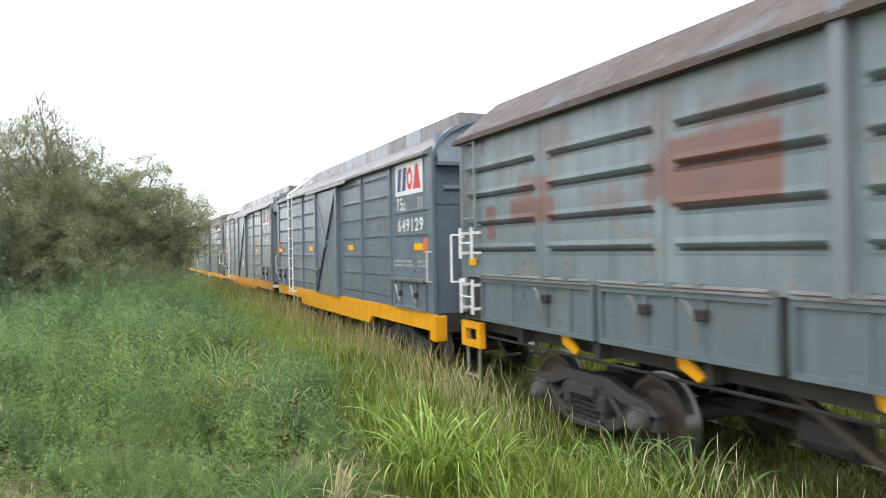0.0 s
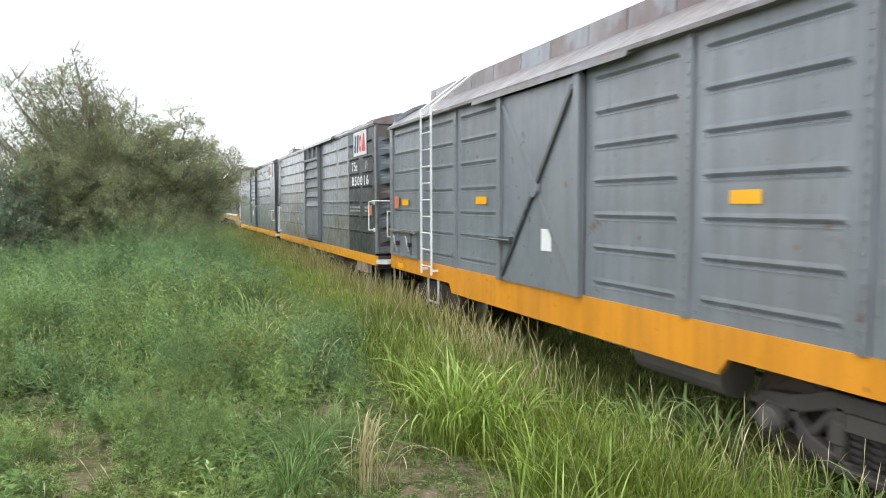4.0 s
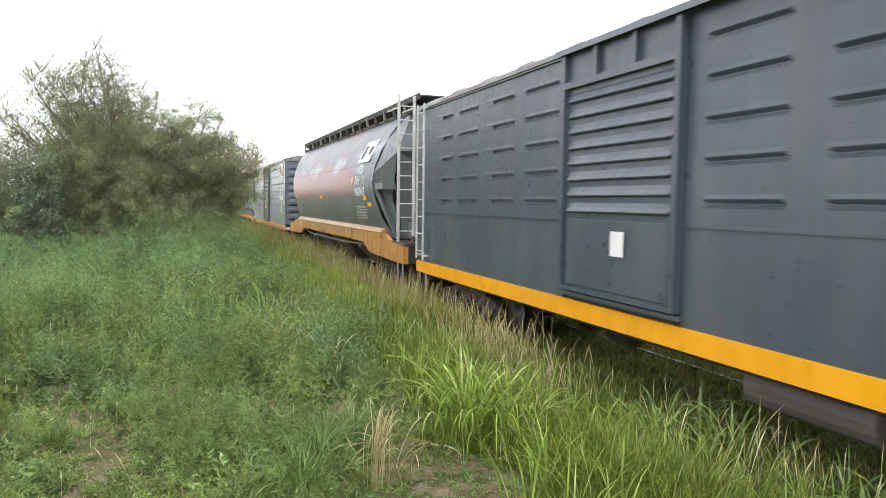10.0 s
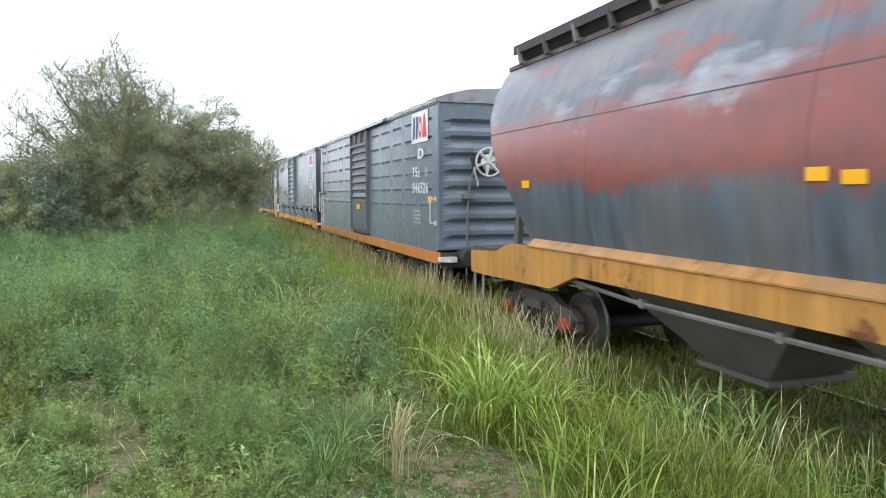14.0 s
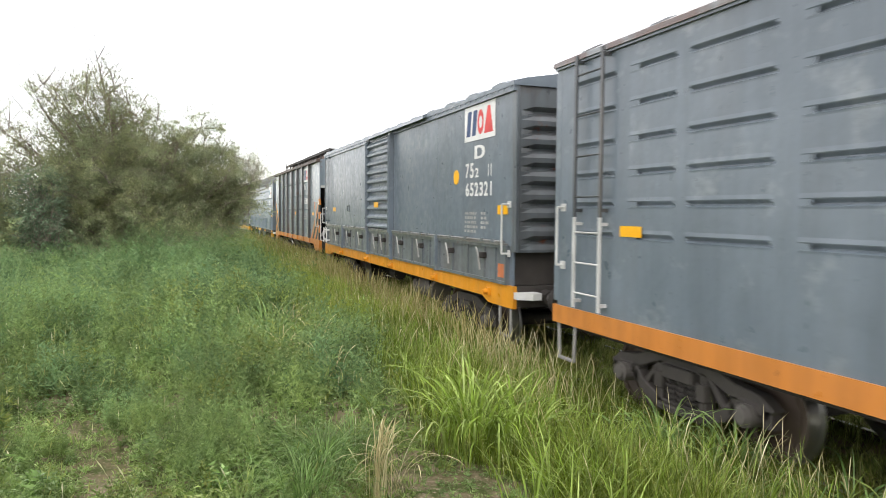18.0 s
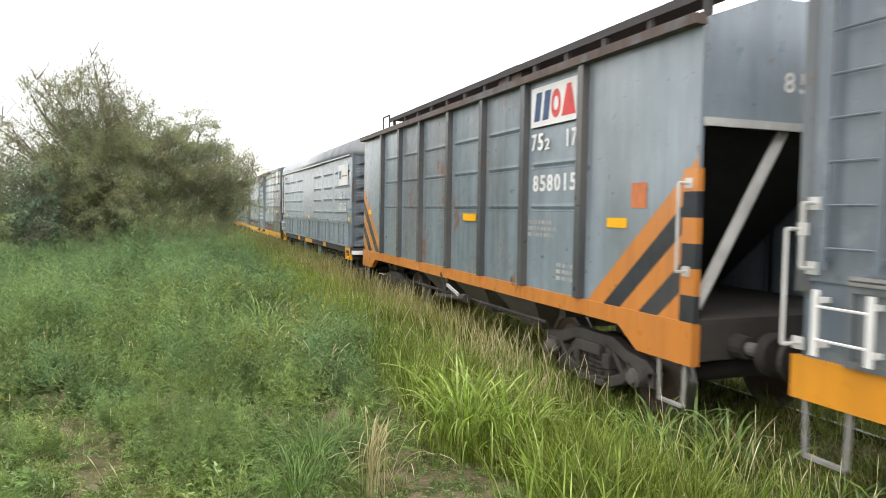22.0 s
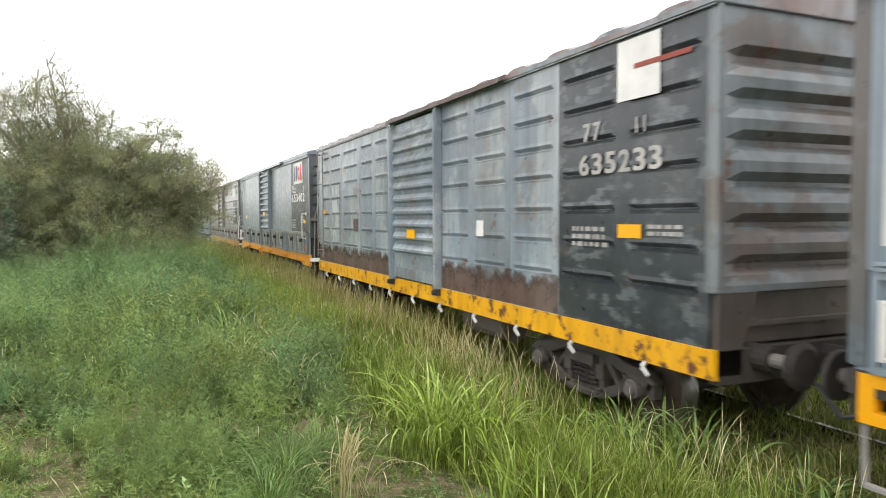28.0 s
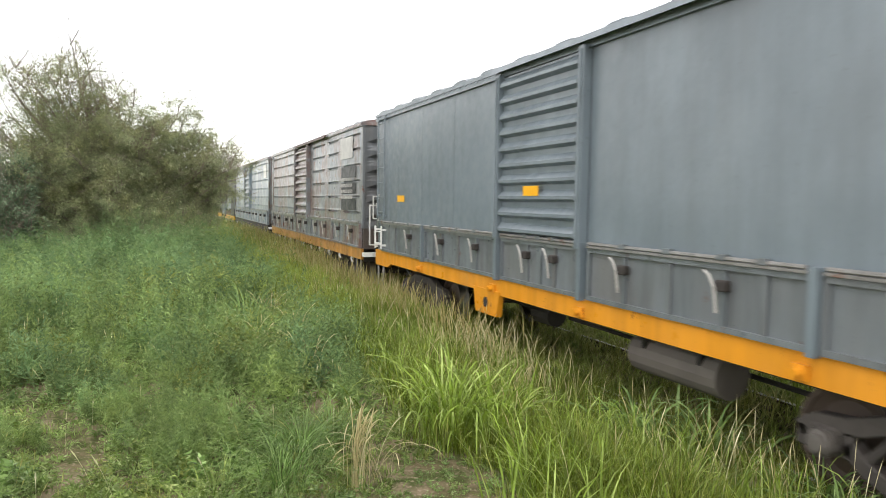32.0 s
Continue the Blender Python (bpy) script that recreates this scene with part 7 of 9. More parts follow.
sheet(r, "notice", 7.2, 7.45, 1.72, 2.0, "white", 0.085)
reflector(r, 0.1, 0.2, 1.72, 1.98, 0.01, "cap_red")
grab(r, 0.26, 1.6, 2.05, "white", 0.1)
handbrake(r, -0.09, 3.1)
ladder(r, 13.95, 14.35, 1.15, 4.25, "white_dull", 9, 0.1, "pale steel side ladder")
bm = bm_new()
quad_box(bm, -W + 0.02, -W + 0.12, 1.2, 2.3, 0.6, 0.86)
part("side_box", bm, "grey_door", r, "grey steel box under the sill")

car_barrel()

C_COLS = [(0.35, 1.2), (1.45, 2.4), (2.7, 3.5), (3.8, 4.7), (4.95, 5.85), (8.75, 9.65), (9.95, 10.8), (11.0, 12.1), (12.25, 13.1), (13.3, 14.2)]
r = louvre_box("covered_wagon", "slate grey ribbed covered wagon with louvred door and orange-red sill", 89.95, 14.65, "grey_clean", "orange_red", [2.05, 2.4, 2.75, 3.12, 3.5, 3.88], C_COLS, None, "846526", {"end_mat": "grey_clean", "door_mat": "grey_louvre", "louvres": 7})
emblem(r, 0.6, 1.8, 3.43, 4.1, 0.013)
lettering(r, "D", 1.3, 3.08, 0.35, 0.22, d=0.013)
lettering(r, "75", 1.74, 2.68, 0.34, 0.22, d=0.013)
lettering(r, "2", 1.34, 2.68, 0.13, 0.14, d=0.013)
lettering(r, "11", 0.85, 2.68, 0.2, 0.2, d=0.013)
lettering(r, "846526", 1.74, 2.32, 1.12, 0.24, d=0.013)
fine_print(r, 1.7, 1.9, 4, 0.5, 0.05, 0.006, seed=41)
reflector(r, 0.3, 0.62, 2.12, 2.26, 0.013)
reflector(r, 7.0, 7.45, 1.86, 2.0, 0.085)
reflector(r, 12.77, 13.16, 2.04, 2.16, 0.013)
handbrake(r, -0.33, 2.96, "white_dull")
grab(r, 0.14, 1.7, 2.2, "white_dull", 0.12)
ladder(r, 13.44, 14.0, 2.25, 4.2, "post_dark", 4, 0.1)
ladder(r, 13.44, 14.0, 1.14, 2.25, "white_dull", 3, 0.1, "pale side ladder")
grab(r, 14.42, 1.63, 2.37, "white_dull", 0.1)

flap_box("covered_wagon", "plain slate grey covered wagon with drop flaps and corrugated door", 105.8, 14.7, "grey_clean", "orange_mid", "652321", False, {})
car_hopper()
car_round()

D_COLS = [(0.2, 1.2), (1.42, 2.42), (2.62, 3.6), (3.82, 4.8), (5.0, 6.05), (8.8, 9.6), (9.8, 10.6), (10.95, 12.1), (12.4, 13.3), (13.5, 14.2)]
D_ROWS = [1.63, 2.01, 2.39, 2.79, 3.15, 3.5, 3.86]
r = rib_box("covered_wagon", "pale weathered ribbed covered wagon with chipped black panel", 150.45, 14.7, "grey_light", "orange_old", D_COLS, D_ROWS, {"front_mat": "black_worn", "end_mat": "end_light"})
sheet(r, "worn_board", 0.72, 1.37, 3.48, 4.09, "white", 0.014, "white board with scraped rust", 0.0)
sheet(r, "rust_scrape", 0.3, 1.1, 3.78, 3.83, "cap_red", 0.018)
lettering(r, "77", 1.97, 3.13, 0.3, 0.2, "latch_pale", 0.014)
lettering(r, "11", 1.1, 3.14, 0.2, 0.16, "latch_pale", 0.014)
lettering(r, "635233", 2.04, 2.76, 1.34, 0.23, "latch_pale", 0.014)
fine_print(r, 2.2, 2.14, 3, 0.6, 0.05, 0.006, seed=51)
fine_print(r, 0.9, 2.18, 2, 0.5, 0.04, 0.006, seed=52)
reflector(r, 0.98, 1.35, 2.08, 2.22, 0.014)
reflector(r, 7.0, 7.4, 1.92, 2.08, 0.11)
sheet(r, "notice", 4.47, 4.7, 2.02, 2.25, "white", 0.014)
for z in (1.64, 2.02, 2.4, 2.78):
    sheet(r, "white_patch", 12.5, 13.2, z + 0.035, z + 0.345, "white_faded", 0.006, "worn white painted patch")
sheet(r, "notice", 10.91, 11.21, 1.99, 2.27, "roof_brown", 0.014)
reflector(r, 13.85, 14.15, 2.4, 2.52, 0.014)
reflector(r, 13.92, 14.33, 0.95, 1.07, 0.03)

flap_box("covered_wagon", "slate covered wagon with black lettered panel, drop flaps and orange sill", 166.35, 14.9, "grey_dark_blue", "orange_mid", "653402", True, {})
handbrake(WAGONS[-1][0], -0.82, 2.95)

r = rib_box("covered_wagon", "rust-streaked ribbed covered wagon with drop flaps", 182.5, 14.78, "grey_rusty", "orange_pale", [(0.2, 1.9), (2.1, 4.0), (4.2, 6.0), (8.9, 10.6), (10.8, 12.2), (12.4, 14.3)], [2.0, 2.4, 2.8, 3.2, 3.6, 3.95], {"flaps": True, "end_mat": "end_dirty"})
sheet(r, "worn_board", 0.9, 2.2, 3.4, 3.95, "white_dull", 0.014)
for k in range(3):
    sheet(r, "worn_board", 0.6, 2.1, 2.05 + k * 0.42, 2.35 + k * 0.42, "black", 0.014)
fine_print(r, 2.0, 2.8, 4, 1.2, 0.09, 0.05, seed=61)
r = rib_box("covered_wagon", "faded blue-grey ribbed covered wagon with drop flaps", 198.5, 14.6, "grey_light", "under", D_COLS, [2.0, 2.4, 2.8, 3.2, 3.6, 3.95], {"flaps": True})
sheet(r, "worn_board", 0.6, 1.5, 3.3, 3.9, "white", 0.014)
r = rib_box("covered_wagon", "faded blue-grey ribbed covered wagon with orange sill", 214.3, 14.5, "grey_light", "orange_old", D_COLS, D_ROWS, {"front_mat": "black"})
r = rib_box("covered_wagon", "rust-streaked ribbed covered wagon far down the train", 230.0, 14.5, "grey_rusty", "orange_old", D_COLS, D_ROWS, {})


# ---- ground, track and plants ----
def smooth(a, b, v):
    u = np.clip((np.asarray(v, float) - a) / (b - a), 0, 1)
    return u * u * (3 - 2 * u)


def ground_z(x, y):
    """Height of the ground: level with the rails at the track, a low bank towards the path."""
    x, y = np.asarray(x, float), np.asarray(y, float)
    z = 0.42 * (1 - smooth(1.2, 4.6, x)) - 0.1 + 0.1 * smooth(8, 12, x)
    z = z + 0.05 * np.sin(x * 1.3 + 0.6 * np.sin(y * 0.7)) * np.cos(y * 0.9) * (1 - smooth(3.5, 4.6, x))
    return z


def tri_mesh(name, verts, faces, mat, label, category, kind="stuff", smooth_it=False):
    """One object from arrays: faces is a list of index arrays of equal width."""
    me = bpy.data.meshes.new(name)
    verts = np.asarray(verts, np.float32)
    me.vertices.add(len(verts))
    me.vertices.foreach_set("co", verts.ravel())
    loops = np.concatenate([f.ravel() for f in faces]).astype(np.int32)
    sizes = np.concatenate([np.full(len(f), f.shape[1]) for f in faces]).astype(np.int32)
    starts = np.concatenate([[0], np.cumsum(sizes)[:-1]]).astype(np.int32)
    me.loops.add(len(loops))
    me.loops.foreach_set("vertex_index", loops)
    me.polygons.add(len(sizes))
    me.polygons.foreach_set("loop_start", starts)
    me.polygons.foreach_set("loop_total", sizes)
    me.update(calc_edges=True)
    me.materials.append(mat)
    ob = new(name, me)
    if label:
        tagged(ob, label, category, "", kind)
    return ob


def soil_mat():
    mat = bpy.data.materials.new("soil")
    n, l, bsdf = nodes_of(mat)
    tc = n.new("ShaderNodeTexCoord").outputs["Object"]
    out = mix_rgb(n, l, noise_fac(n, l, tc, 1.1, 0.35, 0.65, 6), (0.29, 0.225, 0.16), (0.13, 0.11, 0.06))
    out = mix_rgb(n, l, noise_fac(n, l, tc, 5, 0.45, 0.62, 6), out, (0.07, 0.085, 0.03))
    out = mix_rgb(n, l, noise_fac(n, l, tc, 30, 0.55, 0.75, 3), out, (0.34, 0.27, 0.2))
    sep = n.new("ShaderNodeSeparateXYZ")
    l.new(tc, sep.inputs[0])
    far = n.new("ShaderNodeMapRange")
    far.inputs["From Min"].default_value, far.inputs["From Max"].default_value = 16, 30
    l.new(sep.outputs["Y"], far.inputs["Value"])
    turf = mix_rgb(n, l, noise_fac(n, l, tc, 0.4, 0.3, 0.7, 8), (0.11, 0.17, 0.05), (0.2, 0.22, 0.09))
    out = mix_rgb(n, l, far.outputs[0], out, turf)
    l.new(out, bsdf.inputs["Base Color"])
    bsdf.inputs["Roughness"].default_value = 0.95
    bsdf.inputs["Specular IOR Level"].default_value = 0.05
    bump(n, l, bsdf, noise_fac(n, l, tc, 22, 0.2, 0.8, 6), 0.6, 0.04)
    return mat


def build_ground():
    xs = np.concatenate([np.linspace(-400, -14, 14), np.linspace(-12, 16, 113), np.linspace(18, 400, 14)])
    ys = np.concatenate([np.linspace(-300, -8, 10), np.linspace(-6, 40, 185), np.linspace(44, 900, 18)])
    X, Y = np.meshgrid(xs, ys)
    Z = ground_z(X, Y)
    near = (np.abs(X) < 13) & (Y > -6) & (Y < 40)
    rng = np.random.default_rng(3)
    Z = Z + near * rng.normal(0, 0.012, Z.shape)
    v = np.stack([X, Y, Z], -1).reshape(-1, 3)
    nx = len(xs)
    i = (np.arange(len(ys) - 1)[:, None] * nx + np.arange(nx - 1)).ravel()
    tri_mesh("ground", v, [np.stack([i, i + 1, i + nx + 1, i + nx], 1)], soil_mat(), "brown soil ground under grass and weeds", "ground", "structure")


def build_track():
    def rail(x):
        bm = bm_new()
        prism(bm, [(x - 0.065, -0.15), (x + 0.065, -0.15), (x + 0.065, -0.135), (x + 0.01, -0.12), (x + 0.01, -0.045), (x + 0.035, -0.035), (x + 0.035, -0.004), (x - 0.035, -0.004), (x - 0.035, -0.035), (x - 0.01, -0.045), (x - 0.01, -0.12), (x - 0.065, -0.135)], "y", -60, 400)
        bmesh.ops.recalc_face_normals(bm, faces=bm.faces)
        me = bpy.data.meshes.new("rail")
        bm.to_mesh(me)
        bm.free()
        me.materials.append(M["rail_side"])
        r = new("rail", me)
        tagged(r, "rusty steel rail with a polished running surface", "rail", "rails of the track", "structure")
        bm = bm_new()
        quad_box(bm, x - 0.028, x + 0.028, -60, 400, -0.004, 0.0)
        part("running_surface", bm, "tread", r, "bright polished rail head")
    for s in (-1, 1):
        rail(TRACK_X + s * 0.873)
    bm = bm_new()
    quad_box(bm, -1.35, 1.35, -0.12, 0.12, -0.3, -0.15)
    me = mesh_of("sleeper", bm, "sleeper")
    for k in range(70):
        o = new("sleeper", me)
        o.location = (TRACK_X, -3 + k * 0.66, 0)
        tagged(o, "grey-brown timber sleeper sunk in grass", "sleeper", "sleepers of the track", "structure")


def scatter(rng, n, x0, x1, y0, y1, keep):
    x, y = rng.uniform(x0, x1, n), rng.uniform(y0, y1, n)
    k = rng.random(n) < keep(x, y)
    return x[k], y[k]


BARE = [(-0.54, 5.66, 0.2, 0.5), (1.85, 4.45, 0.62, 0.55), (-1.5, 7.95, 0.55, 0.3), (1.7, 7.9, 0.16, 0.4), (0.8, 6.3, 0.14, 0.3)]


def bare(x, y):
    """1 on open ground, 0 on the bare soil patches."""
    f = np.ones_like(x)
    for cx, cy, rx, ry in BARE:
        q = ((x - cx) / rx) ** 2 + ((y - cy) / ry) ** 2
        f *= smooth(0.6, 1.3, q + 0.35 * np.sin(x * 17) * np.cos(y * 13))
    return f


def inview(x, y):
    a = np.degrees(np.arctan2(x, y))
    return (a > -33) & (a < 62) & (np.hypot(x, y) > 2.6)


def wave(x, y, s, p=0.0):
    return 0.5 + 0.5 * np.sin(x * s + 1.7 * np.sin(y * s * 0.7 + p)) * np.cos(y * s * 0.8 + p + np.sin(x * s * 0.6))


def spines(rng, x, y, length, start, turn, segs, az=None, z0=None, curl=1.6):
    """Curved centre lines that leave the ground at an angle (degrees) and bend over by turn (degrees)."""
    n = len(x)
    az = rng.uniform(0, math.tau, n) if az is None else az
    c = np.stack([x, y, ground_z(x, y) - 0.02 if z0 is None else z0], 1)
    pts, dirs = [c], []
    for k in range(segs):
        u = (k + 0.6) / segs
        el = np.radians(start - turn * u**curl)
        d = np.stack([np.cos(az) * np.cos(el), np.sin(az) * np.cos(el), np.sin(el)], 1)
        c = c + d * (length / segs)[:, None]
        c[:, 2] = np.maximum(c[:, 2], pts[0][:, 2] + 0.01)
        pts.append(c)
        dirs.append(d)
    dirs.append(dirs[-1])
    return pts, dirs, az


def blades(rng, x, y, length, width, start, turn, name, mat, label, segs=4, az=None, kind="stuff", curl=1.6):
    """Grass leaves: tapered strips, folded along the middle by their twist, standing on the ground."""
    n = len(x)
    pts, dirs, az = spines(rng, x, y, length, start, turn, segs, az, None, curl)
    tw = az + np.pi / 2 + rng.normal(0, 0.35, n)
    side = np.stack([np.cos(tw), np.sin(tw), rng.normal(0, 0.25, n)], 1)
    rows = []
    for k in range(segs):
        u = k / segs
        w = width * (0.55 + 0.45 * min(1, u * 3.5)) * (1 - u**2.2)
        rows += [pts[k] - side * w[:, None] / 2, pts[k] + side * w[:, None] / 2]
    rows.append(pts[segs])
    m = len(rows)
    v = np.stack(rows, 1).reshape(-1, 3)
    b = (np.arange(n) * m)[:, None]
    quads = [b + np.array([2 * k, 2 * k + 1, 2 * k + 3, 2 * k + 2]) for k in range(segs - 1)]
    return tri_mesh(name, v, quads + [b + np.array([m - 3, m - 2, m - 1])], mat, label, "grass", kind)


def stalks(rng, x, y, length, thick, start, turn, name, mat, label, head=0.3, segs=7, kind="stuff", az=None, curl=1.6, bulge=2.3):
    """Thin stems that end in a slim, nodding seed head."""
    n = len(x)
    pts, dirs, az = spines(rng, x, y, length, start, turn, segs, az, None, curl)
    rows = []
    for k in range(segs + 1):
        u = k / segs
        f = 1.0 if u < 1 - head else bulge if u < 0.99 else 0.3
        for j in range(3):
            a = j * math.tau / 3
            rows.append(pts[k] + np.stack([np.cos(a) * thick * f, np.sin(a) * thick * f, 0 * thick], 1))
    v = np.stack(rows, 1).reshape(-1, 3)
    m = len(rows)
    b = (np.arange(n) * m)[:, None]
    faces = [b + np.array([3 * q + k, 3 * q + (k + 1) % 3, 3 * q + 3 + (k + 1) % 3, 3 * q + 3 + k]) for q in range(segs) for k in range(3)]
    return tri_mesh(name, v, faces, mat, label, "grass", kind)


def tufts(rng, cx, cy, per, spread):
    """Blade feet gathered in tufts: places, directions away from the tuft's middle, and each blade's tuft."""
    idx = np.repeat(np.arange(len(cx)), per)
    az = rng.uniform(0, math.tau, len(idx))
    r = np.abs(rng.normal(0, 1, len(idx))) * spread
    return cx[idx] + r * np.cos(az), cy[idx] + r * np.sin(az), az + rng.normal(0, 0.5, len(idx)), idx


GRASS = leaf_mat("grass_bright", [(0.0, (0.08, 0.108, 0.011)), (0.35, (0.148, 0.205, 0.02)), (0.75, (0.24, 0.305, 0.044)), (1.0, (0.41, 0.41, 0.14))], 0.42, 0.3, (0.82, 0.9, 0.9))
GRASS_LOW = leaf_mat("grass_low", [(0.0, (0.11, 0.165, 0.035)), (0.5, (0.205, 0.295, 0.06)), (1.0, (0.35, 0.42, 0.13))], 0.55, 0.35, (0.85, 0.95, 1.2))
GRASS_FAR = leaf_mat("grass_far", [(0.0, (0.15, 0.2, 0.03)), (0.5, (0.26, 0.34, 0.05)), (1.0, (0.4, 0.47, 0.13))], 0.55, 0.35, (1.03, 0.98, 0.95))
GRASS_BROWN = leaf_mat("grass_brownish", [(0.0, (0.13, 0.14, 0.03)), (0.5, (0.25, 0.26, 0.065)), (1.0, (0.4, 0.37, 0.15))], 0.6, 0.3, (0.8, 1.1, 0.9))
BROAD = leaf_mat("grass_broad", [(0.0, (0.145, 0.22, 0.028)), (0.5, (0.225, 0.325, 0.05)), (1.0, (0.38, 0.47, 0.15))], 0.4, 0.3)
BROAD_BLUE = leaf_mat("grass_broad_blue", [(0.0, (0.11, 0.195, 0.05)), (0.5, (0.18, 0.29, 0.08)), (1.0, (0.3, 0.42, 0.16))], 0.4, 0.3)
WEED = leaf_mat("weed", [(0.0, (0.145, 0.22, 0.078)), (0.5, (0.205, 0.305, 0.108)), (1.0, (0.31, 0.42, 0.17))], 0.6, 0.4, (1.1, 1.02, 0.85), 0.42, 2.6)
WEED_FAR = leaf_mat("weed_far", [(0.0, (0.125, 0.215, 0.095)), (0.5, (0.18, 0.295, 0.13)), (1.0, (0.26, 0.38, 0.18))], 0.6, 0.4, (1.12, 1.02, 0.85), 0.4, 1.8)
HERB = leaf_mat("herb", [(0.0, (0.14, 0.21, 0.05)), (0.5, (0.25, 0.345, 0.09)), (1.0, (0.42, 0.48, 0.2))], 0.5, 0.35, (0.75, 0.87, 1.15))
WEED_YELLOW = leaf_mat("weed_yellow", [(0.0, (0.16, 0.2, 0.04)), (0.5, (0.28, 0.33, 0.075)), (1.0, (0.43, 0.43, 0.15))], 0.6, 0.4, (0.8, 0.9, 1.0))
STRAW = leaf_mat("straw", [(0.0, (0.42, 0.36, 0.17)), (0.5, (0.6, 0.53, 0.28)), (1.0, (0.78, 0.72, 0.46))], 0.6, 0.0, (1, 1, 1), 0.05)
TAN = leaf_mat("tan_stalks", [(0.0, (0.3, 0.25, 0.1)), (0.5, (0.48, 0.41, 0.18)), (1.0, (0.66, 0.6, 0.33))], 0.7, 0.2, (1, 1, 1), 0.1)
FLOWER = leaf_mat("flowers", [(0.0, (0.3, 0.36, 0.1)), (0.5, (0.55, 0.55, 0.22)), (1.0, (0.75, 0.74, 0.5))], 0.7, 0.2, (1, 1, 1), 0.05)
FOLIAGE = leaf_mat("foliage", [(0.0, (0.22, 0.265, 0.145)), (0.5, (0.33, 0.38, 0.21)), (1.0, (0.46, 0.51, 0.3))], 0.55, 0.5, (1.1, 1.0, 0.86), 0.26)
FOLIAGE_FAR = leaf_mat("foliage_far", [(0.0, (0.09, 0.13, 0.06)), (0.6, (0.15, 0.2, 0.095)), (1.0, (0.22, 0.27, 0.13))], 0.55, 0.3)
FOLIAGE_DARK = leaf_mat("foliage_dark", [(0.0, (0.14, 0.2, 0.12)), (0.6, (0.2, 0.29, 0.18)), (1.0, (0.29, 0.38, 0.24))], 0.55, 0.3)


def build_grass():
    rng = np.random.default_rng(11)
    U = rng.uniform
    # tall grass between the path and the rails: fine and upright, in tufts, with longer leaves standing out of it
    edge = lambda x, y: smooth(1.55 + 0.05 * y, 2.45 + 0.03 * y, x)
    cx, cy = scatter(rng, 7600, 1.5, 5.2, 2.6, 11.5, lambda x, y: inview(x, y) * bare(x, y) * edge(x, y) * (0.3 + 0.7 * wave(x, y, 3.3, 0.4)))
    x, y, az, i = tufts(rng, cx, cy, 15, 0.05)
    n = len(x)
    tall = (0.3 + 0.2 * wave(cx, cy, 2.3) + 0.12 * smooth(2, 3.0, cx)) * (1 - 0.5 * smooth(3.1, 4.0, cx) * (1 - smooth(9, 11.5, cy))) * U(0.6, 1.35, len(cx))
    blades(rng, x, y, tall[i] * U(0.5, 1.3, n), U(0.003, 0.0085, n), U(68, 90, n), U(5, 110, n), "tall_grass", GRASS, "tall bright green grass beside the track", 4, az)
    cx, cy = scatter(rng, 1500, 1.8, 4.7, 3.2, 12, lambda x, y: inview(x, y) * bare(x, y) * edge(x, y) * (1 - 0.75 * smooth(3.2, 3.9, x) * (1 - smooth(9, 11, y))) * (0.15 + 0.85 * wave(x, y, 1.9, 1.3)))
    x, y, az, i = tufts(rng, cx, cy, 7, 0.06)
    n = len(x)
    blades(rng, x, y, U(0.45, 0.85, n), U(0.008, 0.017, n), U(72, 90, n), U(40, 150, n), "tall_grass", BROAD, "long pale green grass leaves beside the track", 6, az, curl=2.2)
    cx, cy = scatter(rng, 3300, 1.6, 4.6, 11, 20, lambda x, y: inview(x, y) * smooth(1.5 + 0.05 * y, 2.4 + 0.05 * y, x) * (0.35 + 0.65 * wave(x, y, 1.6)))
    x, y, az, i = tufts(rng, cx, cy, 14, 0.1)
    n = len(x)
    high = U(0.65, 1.25, len(cx)) * (0.8 + 0.4 * wave(cx, cy, 1.1, 2.0))
    blades(rng, x, y, high[i] * U(0.4, 0.85, n), U(0.006, 0.014, n), U(68, 90, n), U(5, 110, n), "tall_grass", GRASS_FAR, "tall green grass along the track", 3, az)
    x, y = scatter(rng, 30000, 2.3, 4.5, 20, 46, lambda x, y: inview(x, y) * smooth(2.3, 3.1, x))
    n = len(x)
    blades(rng, x, y, U(0.5, 1.1, n) * (0.7 + 0.5 * wave(x, y, 0.8)), U(0.012, 0.026, n), U(66, 90, n), U(5, 80, n), "tall_grass", GRASS_FAR, "tall green grass along the distant track", 3)
    # grass on the track, and the open grass beyond it
    cx, cy = scatter(rng, 5200, 4.6, 7.3, 2, 22, lambda x, y: inview(x, y) * (0.4 + 0.6 * wave(x, y, 3.1)))
    x, y, az, i = tufts(rng, cx, cy, 12, 0.07)
    n = len(x)
    blades(rng, x, y, U(0.14, 0.44, n) * (0.75 + 0.5 * wave(x, y, 2.0, 1.0)), U(0.005, 0.011, n) * (1 + 0.05 * y), U(50, 88, n), U(20, 120, n), "track_grass", GRASS_BROWN, "brownish-green grass growing between the rails", 3, az)
    x, y = scatter(rng, 52000, 7.2, 13, 2, 34, lambda x, y: inview(x, y) * np.where(y > 16, 0.4, 1.0))
    n = len(x)
    blades(rng, x, y, U(0.25, 0.65, n), U(0.009, 0.022, n), U(60, 89, n), U(10, 90, n), "trackside_grass", GRASS, "bright green grass beyond the track", 3)
    # short turf under the weeds
    cx, cy = scatter(rng, 7500, -6, 3.2, 3, 14, lambda x, y: inview(x, y) * bare(x, y) * (0.55 + 0.45 * wave(x, y, 1.9, 1.0)))
